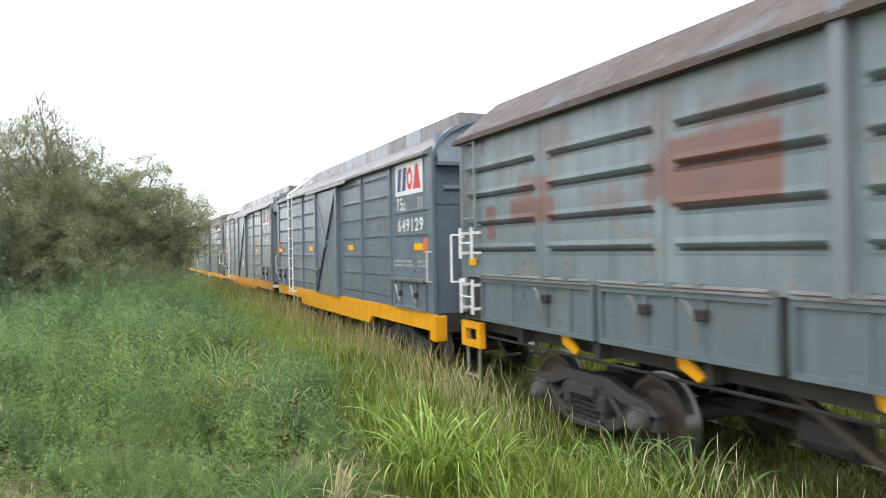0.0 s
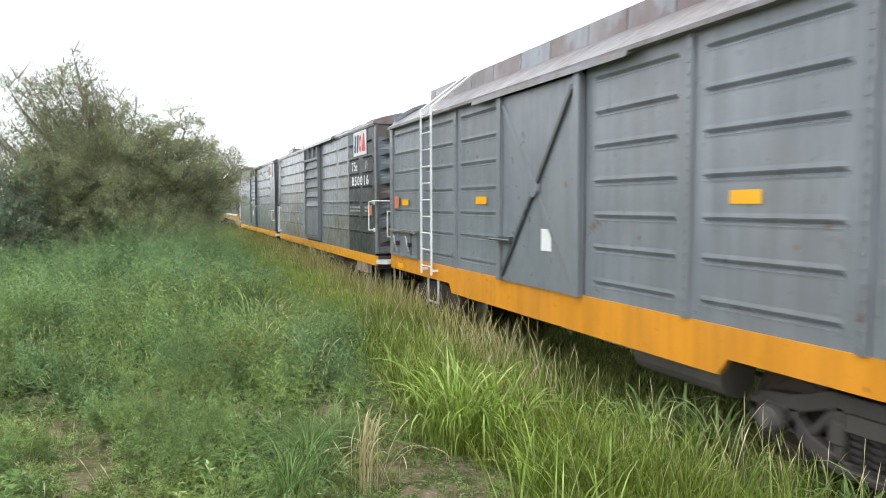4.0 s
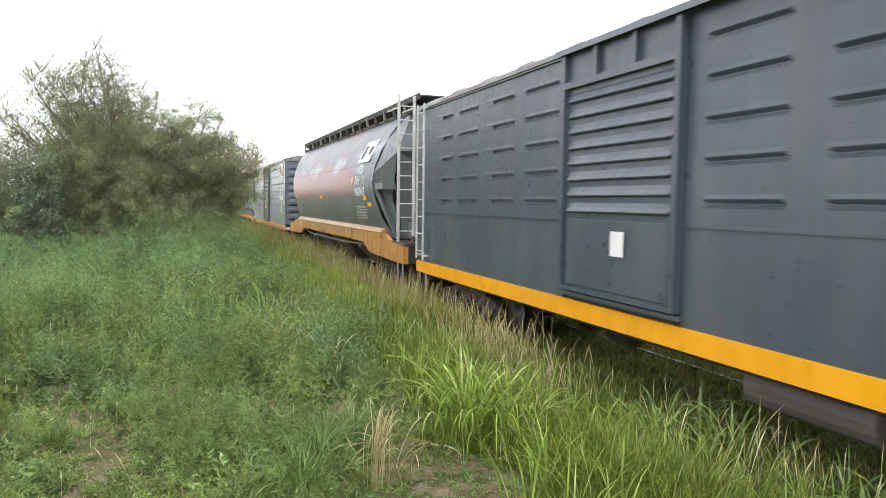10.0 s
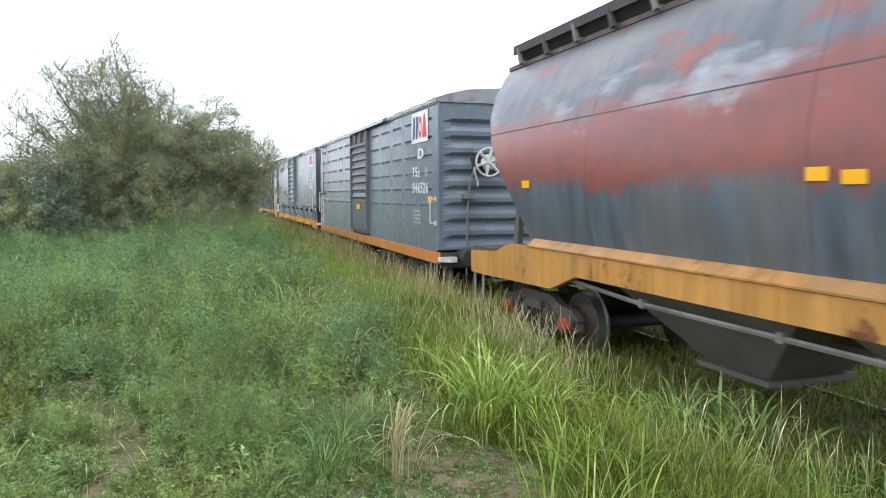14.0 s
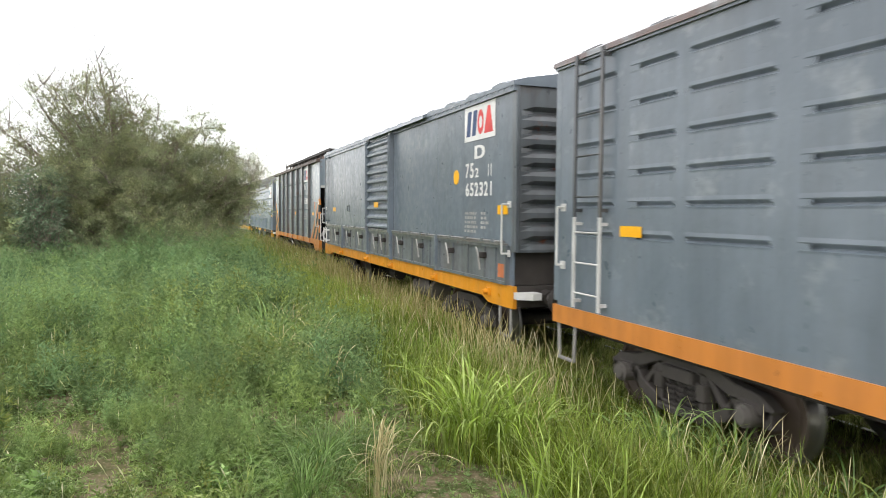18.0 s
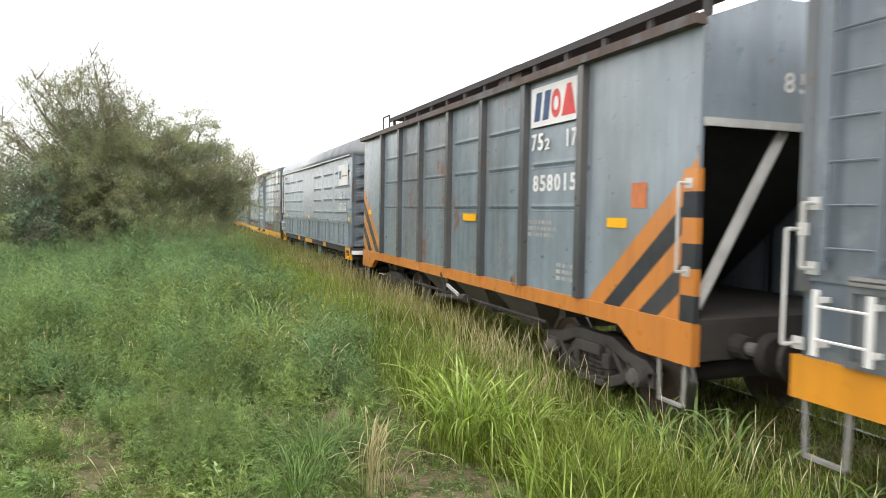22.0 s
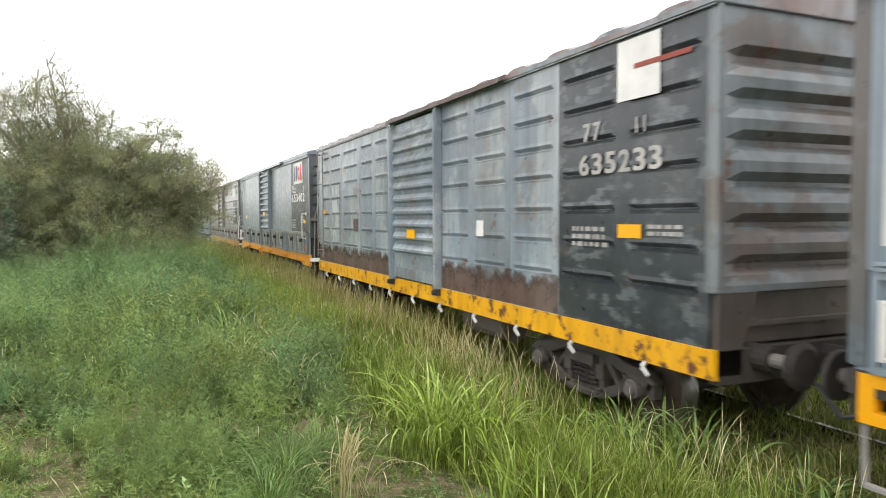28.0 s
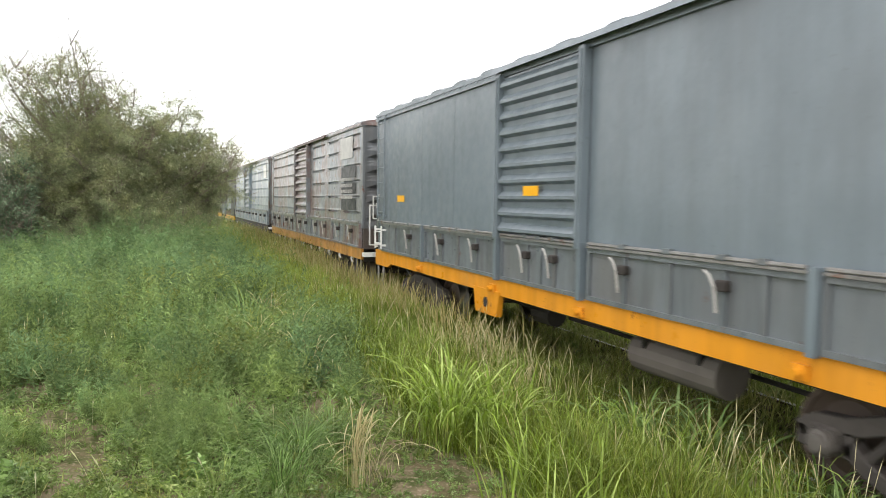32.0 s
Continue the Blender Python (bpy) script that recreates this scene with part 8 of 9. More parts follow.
    x, y, az, i = tufts(rng, cx, cy, 14, 0.06)
    n = len(x)
    blades(rng, x, y, U(0.05, 0.2, n) * (0.6 + 0.8 * wave(x, y, 1.4)), U(0.004, 0.009, n), U(45, 88, n), U(20, 130, n), "short_grass", GRASS_LOW, "short green turf among low weeds", 3, az)
    # the worn turf of the path, all round
    cx, cy = scatter(rng, 3200, -12, 4.4, -9, 4.5, lambda x, y: (1 - 0.999 * inview(x, y)) * (0.25 + 0.75 * wave(x, y, 1.1, 2.0)))
    x, y, az, i = tufts(rng, cx, cy, 14, 0.09)
    n = len(x)
    blades(rng, x, y, U(0.05, 0.22, n), U(0.006, 0.013, n), U(45, 88, n), U(20, 130, n), "short_grass", GRASS_LOW, "short trodden grass by the path", 2, az)
    cx, cy = scatter(rng, 2600, 7.0, 16, -12, 40, lambda x, y: 1 - 0.6 * inview(x, y))
    x, y, az, i = tufts(rng, cx, cy, 12, 0.2)
    n = len(x)
    blades(rng, x, y, U(0.2, 0.6, n), U(0.01, 0.02, n), U(55, 88, n), U(20, 110, n), "trackside_grass", GRASS, "bright green grass beyond the track", 2, az)
    # seed stalks, thickest in a strip along the train
    x, y = scatter(rng, 4200, 2.4, 4.6, 3, 14, lambda x, y: inview(x, y) * smooth(2.2, 4.2, x) * (0.08 + 0.92 * wave(x, y, 1.7, 2.0) ** 2) * (0.35 + 0.65 * smooth(5, 8, y)))
    n = len(x)
    stalks(rng, x, y, U(0.5, 0.85, n), U(0.0011, 0.0019, n) * (1 + 0.06 * y), U(76, 91, n), U(0, 50, n), "seed_stalks", STRAW, "pale straw-coloured grass stalks with seed heads", 0.24)
    x, y = scatter(rng, 2900, 3.3, 4.5, 7.5, 22, lambda x, y: inview(x, y) * smooth(3.2, 3.9, x) * (0.3 + 0.7 * smooth(9, 12.5, y)) * (0.2 + 0.8 * wave(x, y, 1.3, 0.7)))
    n = len(x)
    stalks(rng, x, y, U(0.7, 1.12, n), U(0.0013, 0.002, n) * (1 + 0.07 * y), U(78, 91, n), U(0, 40, n), "seed_stalks", TAN, "tan dry grass stalks standing along the track", 0.3, 5)
    x, y = scatter(rng, 3200, 2.6, 4.4, 20, 40, lambda x, y: inview(x, y) * smooth(2.6, 4.0, x))
    n = len(x)
    stalks(rng, x, y, U(0.75, 1.25, n), U(0.003, 0.0048, n), U(76, 91, n), U(0, 40, n), "seed_stalks", TAN, "tan dry grass stalks standing along the distant track", 0.34, 4)
    # thin flowering stems among the weeds
    x, y = scatter(rng, 2600, -7, 2.4, 4.5, 15, lambda x, y: inview(x, y) * bare(x, y) * (0.1 + 0.9 * wave(x, y, 2.1, 3.0) ** 2))
    n = len(x)
    stalks(rng, x, y, U(0.2, 0.42, n) * (1 + 0.4 * smooth(6, 11, y)), U(0.0006, 0.001, n) * (1 + 0.05 * y), U(66, 90, n), U(-10, 30, n), "flower_stems", FLOWER, "thin weed stems tipped with tiny pale flowers", 0.17, 8, bulge=6.0)

    def ring(n, cx, cy, r):
        a, q = U(0, math.tau, n), np.abs(rng.normal(0, r, n))
        return cx + q * np.cos(a), cy + q * np.sin(a), a + rng.normal(0, 0.4, n)

    # the dry tuft by the path
    x, y, a = ring(34, 1.24, 4.6, 0.06)
    stalks(rng, x, y, U(0.42, 0.68, 34), U(0.0016, 0.0028, 34), U(84, 92, 34), U(10, 150, 34), "dry_grass_tuft", STRAW, "dry straw-coloured tuft of grass with nodding seed heads", 0.22, 10, "stuff", rng.normal(0.2, 0.9, 34), 5.0)
    x, y, a = ring(12, 1.4, 4.72, 0.06)
    stalks(rng, x, y, U(0.5, 0.7, 12), U(0.0016, 0.0022, 12), U(66, 82, 12), U(70, 130, 12), "dry_grass_tuft", STRAW, "arching dry grass stalks with nodding seed heads", 0.3, 8, kind="stuff")
    for cx, cy, num in ((1.5, 7.4, 12), (1.25, 8.9, 14), (0.95, 8.0, 10), (1.75, 9.6, 14), (1.6, 11.2, 16), (0.6, 9.8, 10)):
        x, y, a = ring(num, cx, cy, 0.14)
        stalks(rng, x, y, U(0.45, 0.75, num), U(0.002, 0.003, num) * (0.6 + 0.06 * cy), U(70, 88, num), U(40, 120, num), "dry_grass_tuft", STRAW, "arching pale grass stalks with nodding seed heads", 0.26, 9, curl=3.0)
    # clumps of long arching leaves
    for cx, cy, num, size, w, r, mat, text in (
            (2.35, 5.55, 105, 1.02, 0.024, 0.2, BROAD, "clump of long bright green arching grass leaves"),
            (2.7, 5.35, 80, 0.98, 0.022, 0.2, BROAD, "clump of long bright green arching grass leaves"),
            (3.05, 5.6, 70, 0.85, 0.017, 0.22, GRASS, "clump of long green arching grass leaves"),
            (2.2, 6.3, 70, 0.65, 0.015, 0.2, GRASS, "clump of long green arching grass leaves"),
            (3.3, 4.3, 110, 0.6, 0.012, 0.22, GRASS, "clump of green arching grass leaves"),
            (2.7, 3.9, 110, 0.55, 0.011, 0.2, GRASS, "clump of green arching grass leaves"),
            (4.45, 5.55, 60, 0.78, 0.036, 0.2, BROAD_BLUE, "clump of broad blue-green leaves beside the rail"),
            (4.75, 5.0, 60, 0.72, 0.034, 0.22, BROAD_BLUE, "clump of broad blue-green leaves beside the rail"),
            (4.9, 3.9, 60, 0.6, 0.026, 0.22, BROAD_BLUE, "clump of broad blue-green leaves beside the rail"),
            (4.55, 3.4, 50, 0.6, 0.024, 0.2, BROAD_BLUE, "clump of broad blue-green leaves beside the rail"),
            (4.1, 4.2, 90, 0.5, 0.012, 0.2, BROAD_BLUE, "clump of blue-green grass leaves beside the rail"),
            (0.98, 5.25, 420, 0.55, 0.007, 0.2, BROAD_BLUE, "dense clump of fine blue-green arching grass"),
            (0.75, 4.75, 240, 0.5, 0.007, 0.18, BROAD_BLUE, "dense clump of fine blue-green arching grass"),
            (1.3, 5.6, 160, 0.45, 0.007, 0.2, BROAD_BLUE, "clump of fine blue-green arching grass"),
            (2.1, 10.0, 240, 0.85, 0.013, 0.2, GRASS_LOW, "dark green tuft of grass at the edge of the weeds"),
            (1.2, 10.6, 120, 0.9, 0.02, 0.22, BROAD_BLUE, "clump of pale blue-green arching grass"),
            (1.35, 9.2, 60, 0.75, 0.018, 0.2, BROAD_BLUE, "clump of pale blue-green arching grass"),
            (1.5, 12.3, 120, 1.0, 0.024, 0.3, GRASS_FAR, "clump of long pale green arching grass"),
            (-1.5, 5.3, 160, 0.4, 0.009, 0.25, GRASS_LOW, "tuft of green grass among the herbs"),
            (-1.1, 4.9, 140, 0.35, 0.009, 0.2, GRASS_LOW, "tuft of green grass among the herbs"),
            (0.3, 4.6, 150, 0.4, 0.008, 0.2, GRASS_LOW, "tuft of green grass among the herbs"),
            (-2.2, 7.0, 120, 0.35, 0.009, 0.25, GRASS_LOW, "tuft of green grass among the herbs")):
        x, y, a = ring(num, cx, cy, r)
        blades(rng, x, y, U(0.55, 1.25, num) * size, w * U(0.6, 1.25, num), U(66, 88, num), U(80, 205, num), "grass_clump", mat, text, 8, a, kind="stuff", curl=2.1 if w > 0.013 else 1.7)


def plumes(rng, px, py, height, stems, per, leaf, thin, name, mat, label, open_out=34, rise=(5, 60)):
    """Feathery plants: leaning stems set all along with fine, upswept leaflets."""
    n = len(px)
    idx = np.repeat(np.arange(n), stems)
    m = len(idx)
    H = height[idx] * rng.uniform(0.5, 1.12, m)
    start = 90 - np.abs(rng.normal(0, open_out, m))
    pts, dirs, az = spines(rng, px[idx] + rng.normal(0, 0.1, m) * height[idx], py[idx] + rng.normal(0, 0.1, m) * height[idx], H, start, rng.uniform(-25, 25, m), 4)
    P, D = np.stack(pts, 1), np.stack(dirs, 1)
    j = np.repeat(np.arange(m), per)
    q = len(j)
    u = 0.1 + 0.9 * rng.random(q) ** 0.75
    k = np.minimum((u * 4).astype(int), 3)
    w = (u * 4 - k)[:, None]
    c = P[j, k] * (1 - w) + P[j, k + 1] * w
    axis = D[j, k]
    # leaflets stand off the stem and sweep up along it; shorter towards the tip
    r = np.cross(axis, rng.normal(0, 1, (q, 3)))
    r /= np.linalg.norm(r, axis=1)[:, None] + 1e-9
    el = np.radians(rng.uniform(*rise, q))[:, None]
    d = r * np.cos(el) + axis * np.sin(el)
    L = (leaf * rng.uniform(0.5, 1.3, q) * (1.25 - 0.7 * u) * (0.7 + 0.5 * height[idx][j] / height.max()))[:, None]
    s = np.cross(d, rng.normal(0, 1, (q, 3)))
    s /= np.linalg.norm(s, axis=1)[:, None] + 1e-9
    v = np.stack([c - s * L * thin * 0.9, c + d * L * 0.45 + s * L * thin, c + d * L], 1).reshape(-1, 3)
    return tri_mesh(name, v, [np.arange(q * 3).reshape(-1, 3)], mat, label, "weeds")


def build_weeds():
    rng = np.random.default_rng(29)
    U = rng.uniform
    left = lambda x, y: inview(x, y) * bare(x, y) * (1 - smooth(1.3 + 0.03 * y, 2.1 + 0.06 * y, x))
    def clumps(num, x0, x1, y0, y1, keep, per, spread):
        """Plants gathered round scattered middles: places and each plant's height factor, highest in the middle."""
        cx, cy = scatter(rng, num, x0, x1, y0, y1, keep)
        idx = np.repeat(np.arange(len(cx)), per)
        r, a = np.abs(rng.normal(0, spread, len(idx))), U(0, math.tau, len(idx))
        top = U(0.5, 1.4, len(cx))
        return cx[idx] + r * np.cos(a), cy[idx] + r * np.sin(a), top[idx] * np.exp(-(r / spread / 1.6) ** 2 * 0.5) * U(0.85, 1.15, len(idx))

    # feathery blue-green weeds in mounds with dark gaps between them, waist high towards the tree
    x, y = scatter(rng, 420, -8, 3.4, 6.5, 13, lambda x, y: left(x, y) * smooth(5.8, 8.5, y + 0.5 * x) * (0.35 + 0.65 * wave(x, y, 1.2)))
    n = len(x)
    plumes(rng, x, y, (0.24 + 0.14 * smooth(7, 13, y)) * U(0.4, 1.3, n), 11, 22, 0.085, 0.12, "weeds", WEED, "feathery blue-green weeds", 26)
    for num, mat, text in ((230, WEED, "mounds of feathery blue-green weeds"), (45, WEED_YELLOW, "mounds of yellow-green feathery weeds"), (110, WEED_FAR, "mounds of soft dark green weeds")):
        x, y, f = clumps(num, -7.5, 2.4, 6.2, 13.5, lambda x, y: left(x, y) * smooth(5.6, 8.0, y + 0.4 * x), 5, 0.2)
        k = bare(x, y) > 0.5
        x, y, f = x[k], y[k], f[k]
        plumes(rng, x, y, (0.66 + 0.26 * smooth(7, 13, y)) * f, 11, 24, 0.09, 0.125, "weeds", mat, text, 22)
    x, y = scatter(rng, 700, -13, 3.6, 12, 23.5, lambda x, y: left(x, y) * (0.45 + 0.55 * wave(x, y, 0.9)))
    n = len(x)
    plumes(rng, x, y, (0.5 + 0.25 * smooth(12, 18, y)) * U(0.45, 1.3, n), 12, 17, 0.16, 0.1, "weeds", WEED_FAR, "tall feathery blue-green weeds before the tree", 24)
    x, y, f = clumps(260, -12, 3.2, 12, 23, lambda x, y: left(x, y), 4, 0.3)
    plumes(rng, x, y, (0.72 + 0.32 * smooth(12, 18, y)) * f, 12, 17, 0.16, 0.1, "weeds", WEED_FAR, "tall mounds of feathery weeds before the tree", 20)
    x, y = scatter(rng, 260, -11, 1.9, 20.6, 22.6, lambda x, y: np.where(x > -1.6, 0.9 - 0.25 * np.abs(x), 0.6))
    n = len(x)
    plumes(rng, x, y, np.where(x > -1.8, U(1.3, 2.05, n), U(0.8, 1.25, n)), 16, 50, 0.12, 0.05, "weeds", WEED_FAR, "tallest feathery weeds growing up into the tree")
    # plume mounds in the foreground
    for cx, cy, h, num in ((-0.05, 5.9, 0.4, 9), (0.25, 6.2, 0.42, 9), (0.5, 5.4, 0.3, 6), (0.3, 7.3, 0.5, 10), (-0.25, 6.6, 0.35, 7), (0.95, 7.2, 0.45, 7), (-1.0, 9.0, 0.4, 8), (0.9, 8.6, 0.45, 8), (-2.3, 9.4, 0.4, 8), (0.15, 5.6, 0.36, 7), (-1.2, 6.3, 0.32, 6)):
        x, y = cx + rng.normal(0, 0.16, num), cy + rng.normal(0, 0.16, num)
        plumes(rng, x, y, 1.3 * h * U(0.6, 1.3, num), 14, 56, 0.055, 0.085, "weed_mound", WEED, "mound of feathery green weeds", 26)
    # low leafy herbs in the foreground, and seedlings on the bare soil
    x, y = scatter(rng, 620, -2.6, 1.25, 3.5, 5.9, lambda x, y: inview(x, y) * bare(x, y) * (0.5 + 0.5 * wave(x, y, 3.1, 1.5)))
    n = len(x)
    plumes(rng, x, y, U(0.1, 0.24, n), 8, 16, 0.05, 0.16, "low_herbs", HERB, "low leafy green herbs by the path", 46, (-5, 50))
    x, y = scatter(rng, 2400, -6, 2.3, 3.4, 12, lambda x, y: left(x, y) * (0.45 + 0.55 * wave(x, y, 2.6, 0.5)))
    n = len(x)
    plumes(rng, x, y, U(0.1, 0.3, n), 7, 15, 0.055, 0.17, "low_herbs", HERB, "low leafy green herbs by the path", 48, (-10, 45))
    x, y = scatter(rng, 1000, -7, 2.0, 3.5, 14, lambda x, y: left(x, y) * (0.15 + 0.85 * wave(x, y, 1.7, 4.0) ** 2))
    n = len(x)
    plumes(rng, x, y, U(0.12, 0.34, n), 9, 22, 0.045, 0.1, "low_herbs", WEED_YELLOW, "yellow-green low herbs by the path", 40)
    x, y = scatter(rng, 420, 1.1, 2.6, 3.7, 5.2, lambda x, y: 0.75 + 0 * x)
    n = len(x)
    plumes(rng, x, y, U(0.03, 0.09, n), 5, 9, 0.03, 0.2, "seedlings", HERB, "small herbs sprouting on bare soil", 55, (-10, 45))
    x, y = np.array([0.72, 0.85, 0.6, 0.45, -1.35, 1.0, 0.2, -0.95]), np.array([5.75, 5.5, 5.95, 5.1, 6.1, 6.9, 4.95, 5.3])
    plumes(rng, x, y, np.full(8, 0.26), 8, 16, 0.095, 0.2, "broad_herbs", BROAD_BLUE, "broad-leaved blue-green herbs by the path", 45, (-10, 35))
    # yellowish scrub by the far track, high enough to hide the wheels
    x, y = scatter(rng, 420, 2.4, 4.25, 17, 46, lambda x, y: smooth(2.2, 3.4, x) * smooth(16, 22, y))
    n = len(x)
    plumes(rng, x, y, U(0.75, 1.2, n), 12, 24, 0.12, 0.08, "weeds", WEED_YELLOW, "yellow-green weeds by the distant track", 20)
    x, y = scatter(rng, 120, 3.4, 4.3, 22, 50, lambda x, y: 0.7 + 0 * x)
    n = len(x)
    plumes(rng, x, y, U(0.9, 1.35, n), 12, 22, 0.13, 0.06, "weeds", GRASS_BROWN, "brownish dry weeds by the distant track", 18)


def tree(name, label, seed, base, limbs, leaf_n, leaf_len, mat, twig=0.55, droop=0.3, bare_tips=6):
    """A many-stemmed tree: tapered limbs, twigs and sprays of small leaves. limbs: tips (x, y, z) and crown radius."""
    rng = np.random.default_rng(seed)
    root = new(name)
    tagged(root, label, "tree")
    root.location = base
    B = Vector(base)
    bm = bm_new()
    sites, weights = [], []
    for tip, rad, dense in limbs:
        t = Vector(tip) - B
        foot = Vector((t.x * 0.12 + rng.normal(0, 0.15), t.y * 0.12 + rng.normal(0, 0.15), 0))
        pts = [foot]
        for k in range(1, 7):
            u = k / 6
            p = foot.lerp(t, u) + Vector((rng.normal(0, 0.12), rng.normal(0, 0.12), 0.5 * math.sin(u * math.pi)))
            pts.append(p)
        r0 = 0.022 + 0.009 * t.length
        for k in range(6):
            tube(bm, pts[k], pts[k + 1], r0 * (1 - k / 6.6), 6, r0 * (1 - (k + 1) / 6.6))
        for k in range(26):
            u = rng.uniform(0.3, 1.0)
            i = min(int(u * 6), 5)
            p = pts[i].lerp(pts[i + 1], u * 6 - i)
            d = Vector((rng.normal(), rng.normal(), rng.normal(0.45, 0.6))).normalized()
            q = p + d * rad * rng.uniform(0.5, 1.0)
            mid = p.lerp(q, 0.5) + Vector((rng.normal(0, 0.08), rng.normal(0, 0.08), 0.12))
            tube(bm, p, mid, 0.011, 4, 0.008)
            tube(bm, mid, q, 0.008, 3, 0.003)
            sites.append((mid, q))
            weights.append(dense)
            for j in range(4):
                w = rng.uniform(0.2, 1.0)
                a = mid.lerp(q, w)
                e = a + (d * 0.5 + Vector((rng.normal(), rng.normal(), rng.normal(0.3, 0.6)))).normalized() * twig * rng.uniform(0.5, 1.1)
                tube(bm, a, e, 0.0045, 3, 0.002)
                sites.append((a, e))
                weights.append(dense)
        for k in range(bare_tips if dense > 0.6 else bare_tips * 3):
            d = Vector((rng.normal(0, 0.6), rng.normal(0, 0.5), rng.uniform(0.5, 1.2))).normalized()
            q = pts[-1] + d * rad * rng.uniform(0.8, 1.6)
            m2 = pts[-1].lerp(q, 0.55) + Vector((rng.normal(0, 0.06), 0, 0.03))
            tube(bm, pts[-1], m2, 0.01, 4, 0.007)
            tube(bm, m2, q, 0.007, 4, 0.003)
            for j in range(3):
                a = m2.lerp(q, rng.random())
                e = a + Vector((rng.normal(), rng.normal(), rng.uniform(0.2, 1.2))).normalized() * 0.3
                tube(bm, a, e, 0.005, 3, 0.002)
    part("trunk", bm, "bark", root, "grey-brown twisted stems and bare twigs")
    A = np.array([tuple(a) for a, b in sites])
    E = np.array([tuple(b) for a, b in sites])
    wt = np.array(weights) * (0.1 + 2.4 * rng.random(len(weights)) ** 1.8)
    pick = rng.choice(len(sites), leaf_n, p=wt / wt.sum())
    u = rng.random(leaf_n)[:, None] ** 0.7
    c = A[pick] * (1 - u) + E[pick] * u + rng.normal(0, 0.075, (leaf_n, 3))
    c[:, 2] = np.maximum(c[:, 2], 0.05)
    d = (E[pick] - A[pick])
    d /= np.linalg.norm(d, axis=1)[:, None] + 1e-6
    d = d * 0.6 + rng.normal(0, 0.6, (leaf_n, 3))
    d[:, 2] -= droop
    d /= np.linalg.norm(d, axis=1)[:, None] + 1e-6
    s = np.cross(d, rng.normal(0, 0.8, (leaf_n, 3)) + np.array((0.0, -0.35, 0.9)))
    s /= np.linalg.norm(s, axis=1)[:, None] + 1e-9
    L = (leaf_len * rng.uniform(0.6, 1.5, leaf_n))[:, None]
    v = np.stack([c - s * L * 0.16, c + d * L * 0.4 + s * L * 0.2, c + d * L], 1).reshape(-1, 3)
    me_ob = tri_mesh("crown", v, [np.arange(leaf_n * 3).reshape(-1, 3)], mat, "", "")
    me_ob.parent = root
    me_ob["label"] = "airy olive-green foliage"
    return root


def crown_tips(seed, lobes):
    """Tips for the limbs, spread through egg-shaped lobes: (x, y, z, half width, half height, count, leafiness)."""
    rng = np.random.default_rng(seed)
    tips = []
    for cx, cy, cz, rx, rz, count, dense in lobes:
        for k in range(count):
            d = rng.normal(0, 1, 3)
            d /= np.linalg.norm(d)
            q = rng.uniform(0.35, 0.98)
            tips.append(((cx + d[0] * rx * q, cy + d[1] * 1.5 * q, max(cz + d[2] * rz * q, 0.7)), 0.8, dense))
    return tips


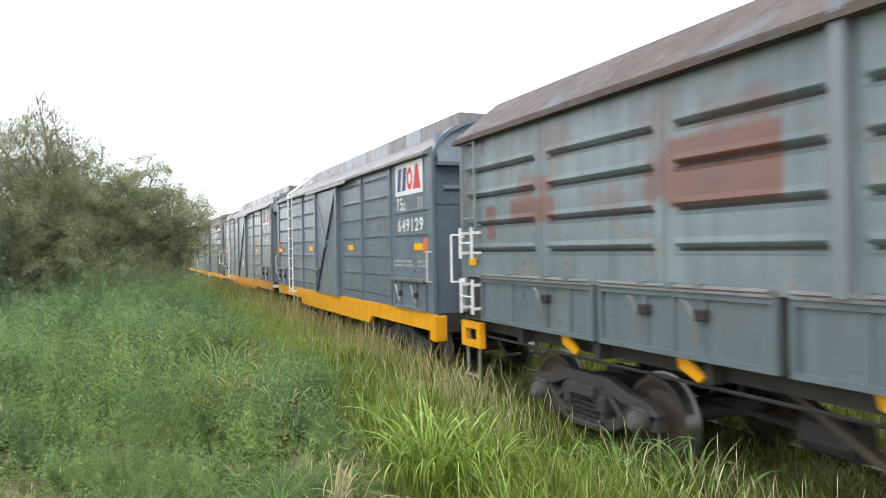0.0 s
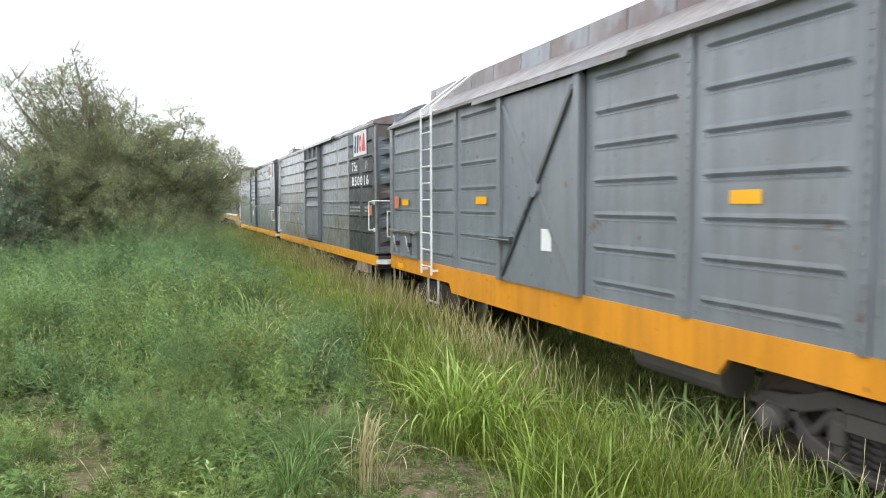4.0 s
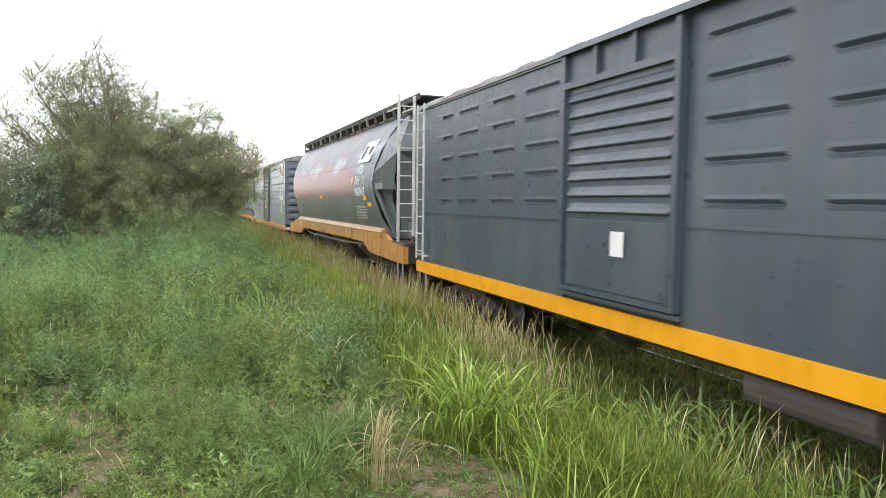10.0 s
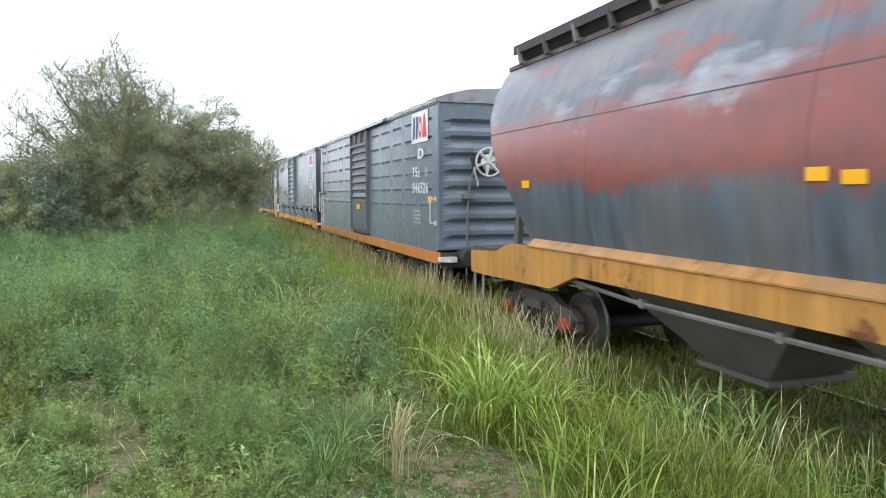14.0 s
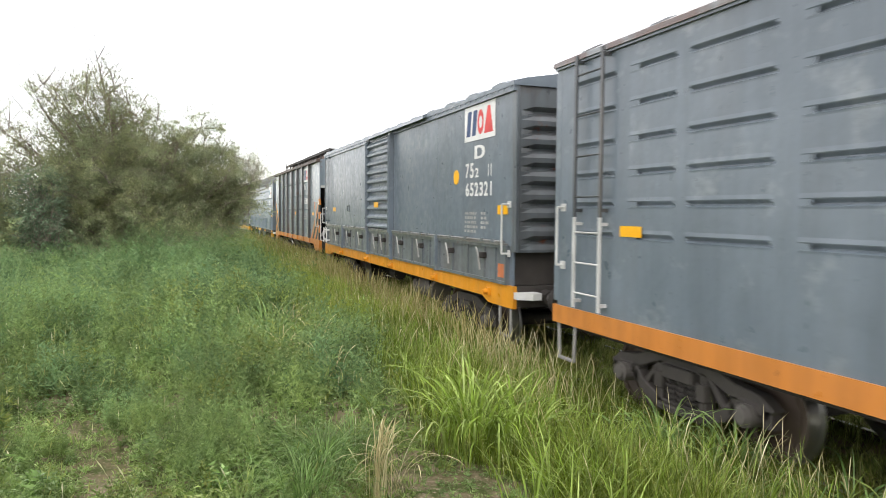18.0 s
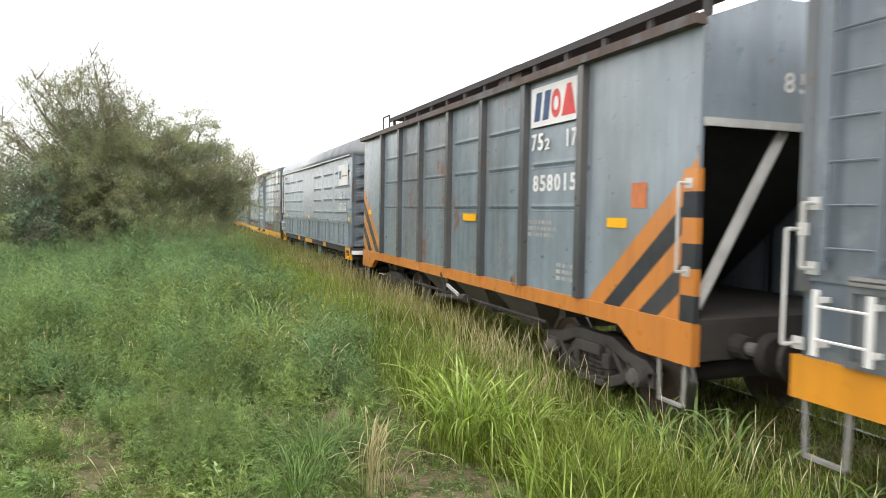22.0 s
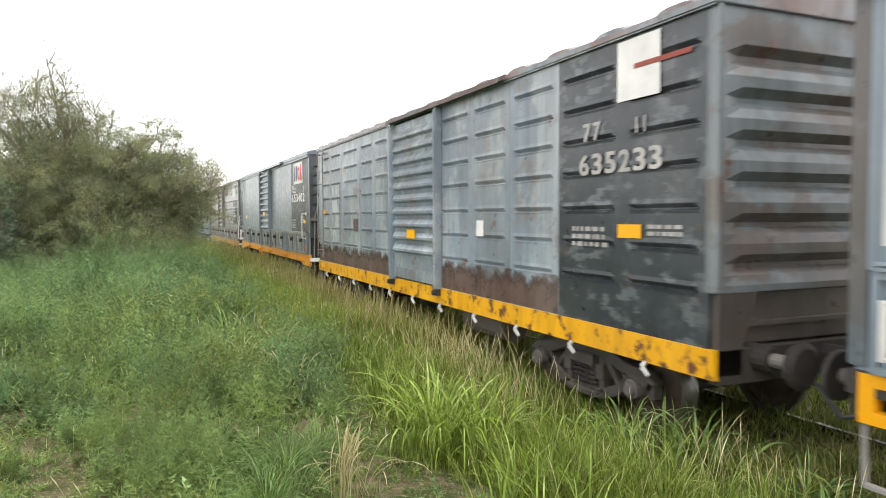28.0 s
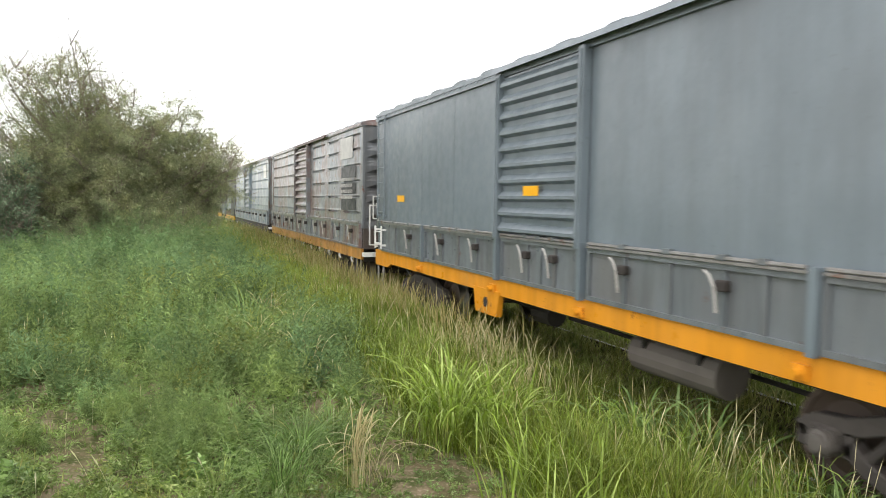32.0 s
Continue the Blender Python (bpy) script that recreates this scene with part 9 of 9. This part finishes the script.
def build_trees():
    tree("tree", "large olive-green feathery tree with bare twigs", 5, (-1.2, 24.2, 0.25),
         crown_tips(3, [(-3.7, 24.2, 5.7, 0.7, 0.6, 5, 0.42), (-2.4, 24.2, 6.35, 1.1, 0.75, 6, 0.42), (-2.8, 24.2, 5.4, 1.4, 1.0, 8, 0.5), (-1.6, 24.2, 5.3, 1.1, 0.9, 7, 0.5), (-4.5, 24.0, 4.9, 0.7, 0.7, 3, 0.3), (-5.0, 24.0, 3.9, 0.8, 0.7, 4, 0.4), (-2.6, 24.0, 3.9, 2.2, 1.0, 17, 0.9), (-0.8, 23.9, 4.2, 0.9, 0.7, 7, 0.9), (0.4, 23.8, 4.4, 0.95, 1.0, 9, 1.0), (1.7, 23.8, 3.7, 0.8, 0.8, 8, 0.7), (2.5, 23.8, 3.1, 0.5, 0.6, 3, 0.4),
                        (0.4, 23.4, 2.8, 1.5, 1.0, 13, 1.1), (1.6, 23.6, 2.2, 0.75, 1.0, 8, 1.0), (-1.4, 23.0, 2.2, 1.8, 1.1, 13, 1.1), (-3.6, 23.4, 2.6, 1.3, 1.1, 10, 1.0), (-0.4, 22.9, 1.3, 2.4, 0.6, 9, 0.9), (-3.0, 23.6, 1.0, 0.9, 0.5, 6, 1.0)]),
         640000, 0.058, FOLIAGE, bare_tips=2)
    tree("shrub", "olive-green shrub growing into the large tree", 8, (-6.2, 23.6, 0.3),
         crown_tips(9, [(-5.4, 23.6, 2.3, 1.2, 0.9, 8, 1), (-7.2, 23.8, 2.3, 1.4, 1.0, 8, 1), (-9.2, 24.2, 2.3, 1.4, 1.0, 7, 1), (-6.4, 23.0, 1.2, 2.2, 0.7, 8, 1), (-5.0, 24.0, 3.2, 0.8, 0.6, 4, 0.3)]), 150000, 0.075, FOLIAGE, bare_tips=2)
    tree("shrub", "dark blue-green shrub under the large tree", 18, (-3.9, 23.0, 0.3),
         crown_tips(19, [(-3.9, 23.6, 2.6, 0.4, 0.9, 5, 1), (-3.6, 23.2, 1.4, 0.6, 0.6, 5, 1)]), 22000, 0.075, FOLIAGE_DARK, bare_tips=1)
    for k, (x, y, h) in enumerate(((-16, 60, 4.0), (-10, 70, 4.6), (-22, 66, 5.0), (-4, 82, 4.5), (-30, 75, 5.5), (2, 95, 4.5), (-13, 90, 5.2))):
        tree("shrub", "distant green tree on the horizon", 70 + k, (x, y, 0.0),
             crown_tips(k, [(x, y, h * 0.55, 3.4, h * 0.4, 7, 1)]), 7000, 0.4, FOLIAGE_FAR, 1.0, bare_tips=1)
    for k, (x, y, h) in enumerate(((15, 6, 3.6), (16, 10, 4.2), (15, 14.5, 3.6), (17, 19, 4.4), (15.5, 25, 3.8), (18, 32, 4.5))):
        tree("shrub", "green shrub on the far side of the track", 40 + k, (x, y, 0.0), [
            ((x - 1, y - 0.5, h * 0.8), 1.1, 1), ((x + 0.6, y + 0.8, h), 1.1, 1), ((x - 0.4, y + 1.4, h * 0.7), 1.1, 1), ((x - 1.2, y - 1.6, h * 0.5), 1.0, 1), ((x + 0.2, y - 1.5, h * 0.75), 1.0, 1), ((x - 1.4, y + 0.6, h * 0.35), 1.0, 1)], 9000, 0.17, FOLIAGE_FAR, bare_tips=1)


build_ground()
build_track()
build_grass()
build_weeds()
build_trees()


# ---- motion of the train ----
def motions():
    times = [float(t) for t in range(33)]
    for root, front in WAGONS:
        walk(root, [(t, pose(TRACK_X, front - travel(t), 0)) for t in times])
    spins = [k / 8 for k in range(257)]
    turns = [(t, math.degrees(travel(t) / WHEEL_R)) for t in spins]
    for item in WHEELSETS:
        ob, y = item[0], item[1]
        s = item[2] if len(item) > 2 else 0
        x, flip = s * 0.84, 180 if s > 0 else 0
        walk(ob, [(t, pose(x, y, WHEEL_R, a) @ pose(0, 0, 0, 0, 0, flip)) for t, a in turns])


motions()
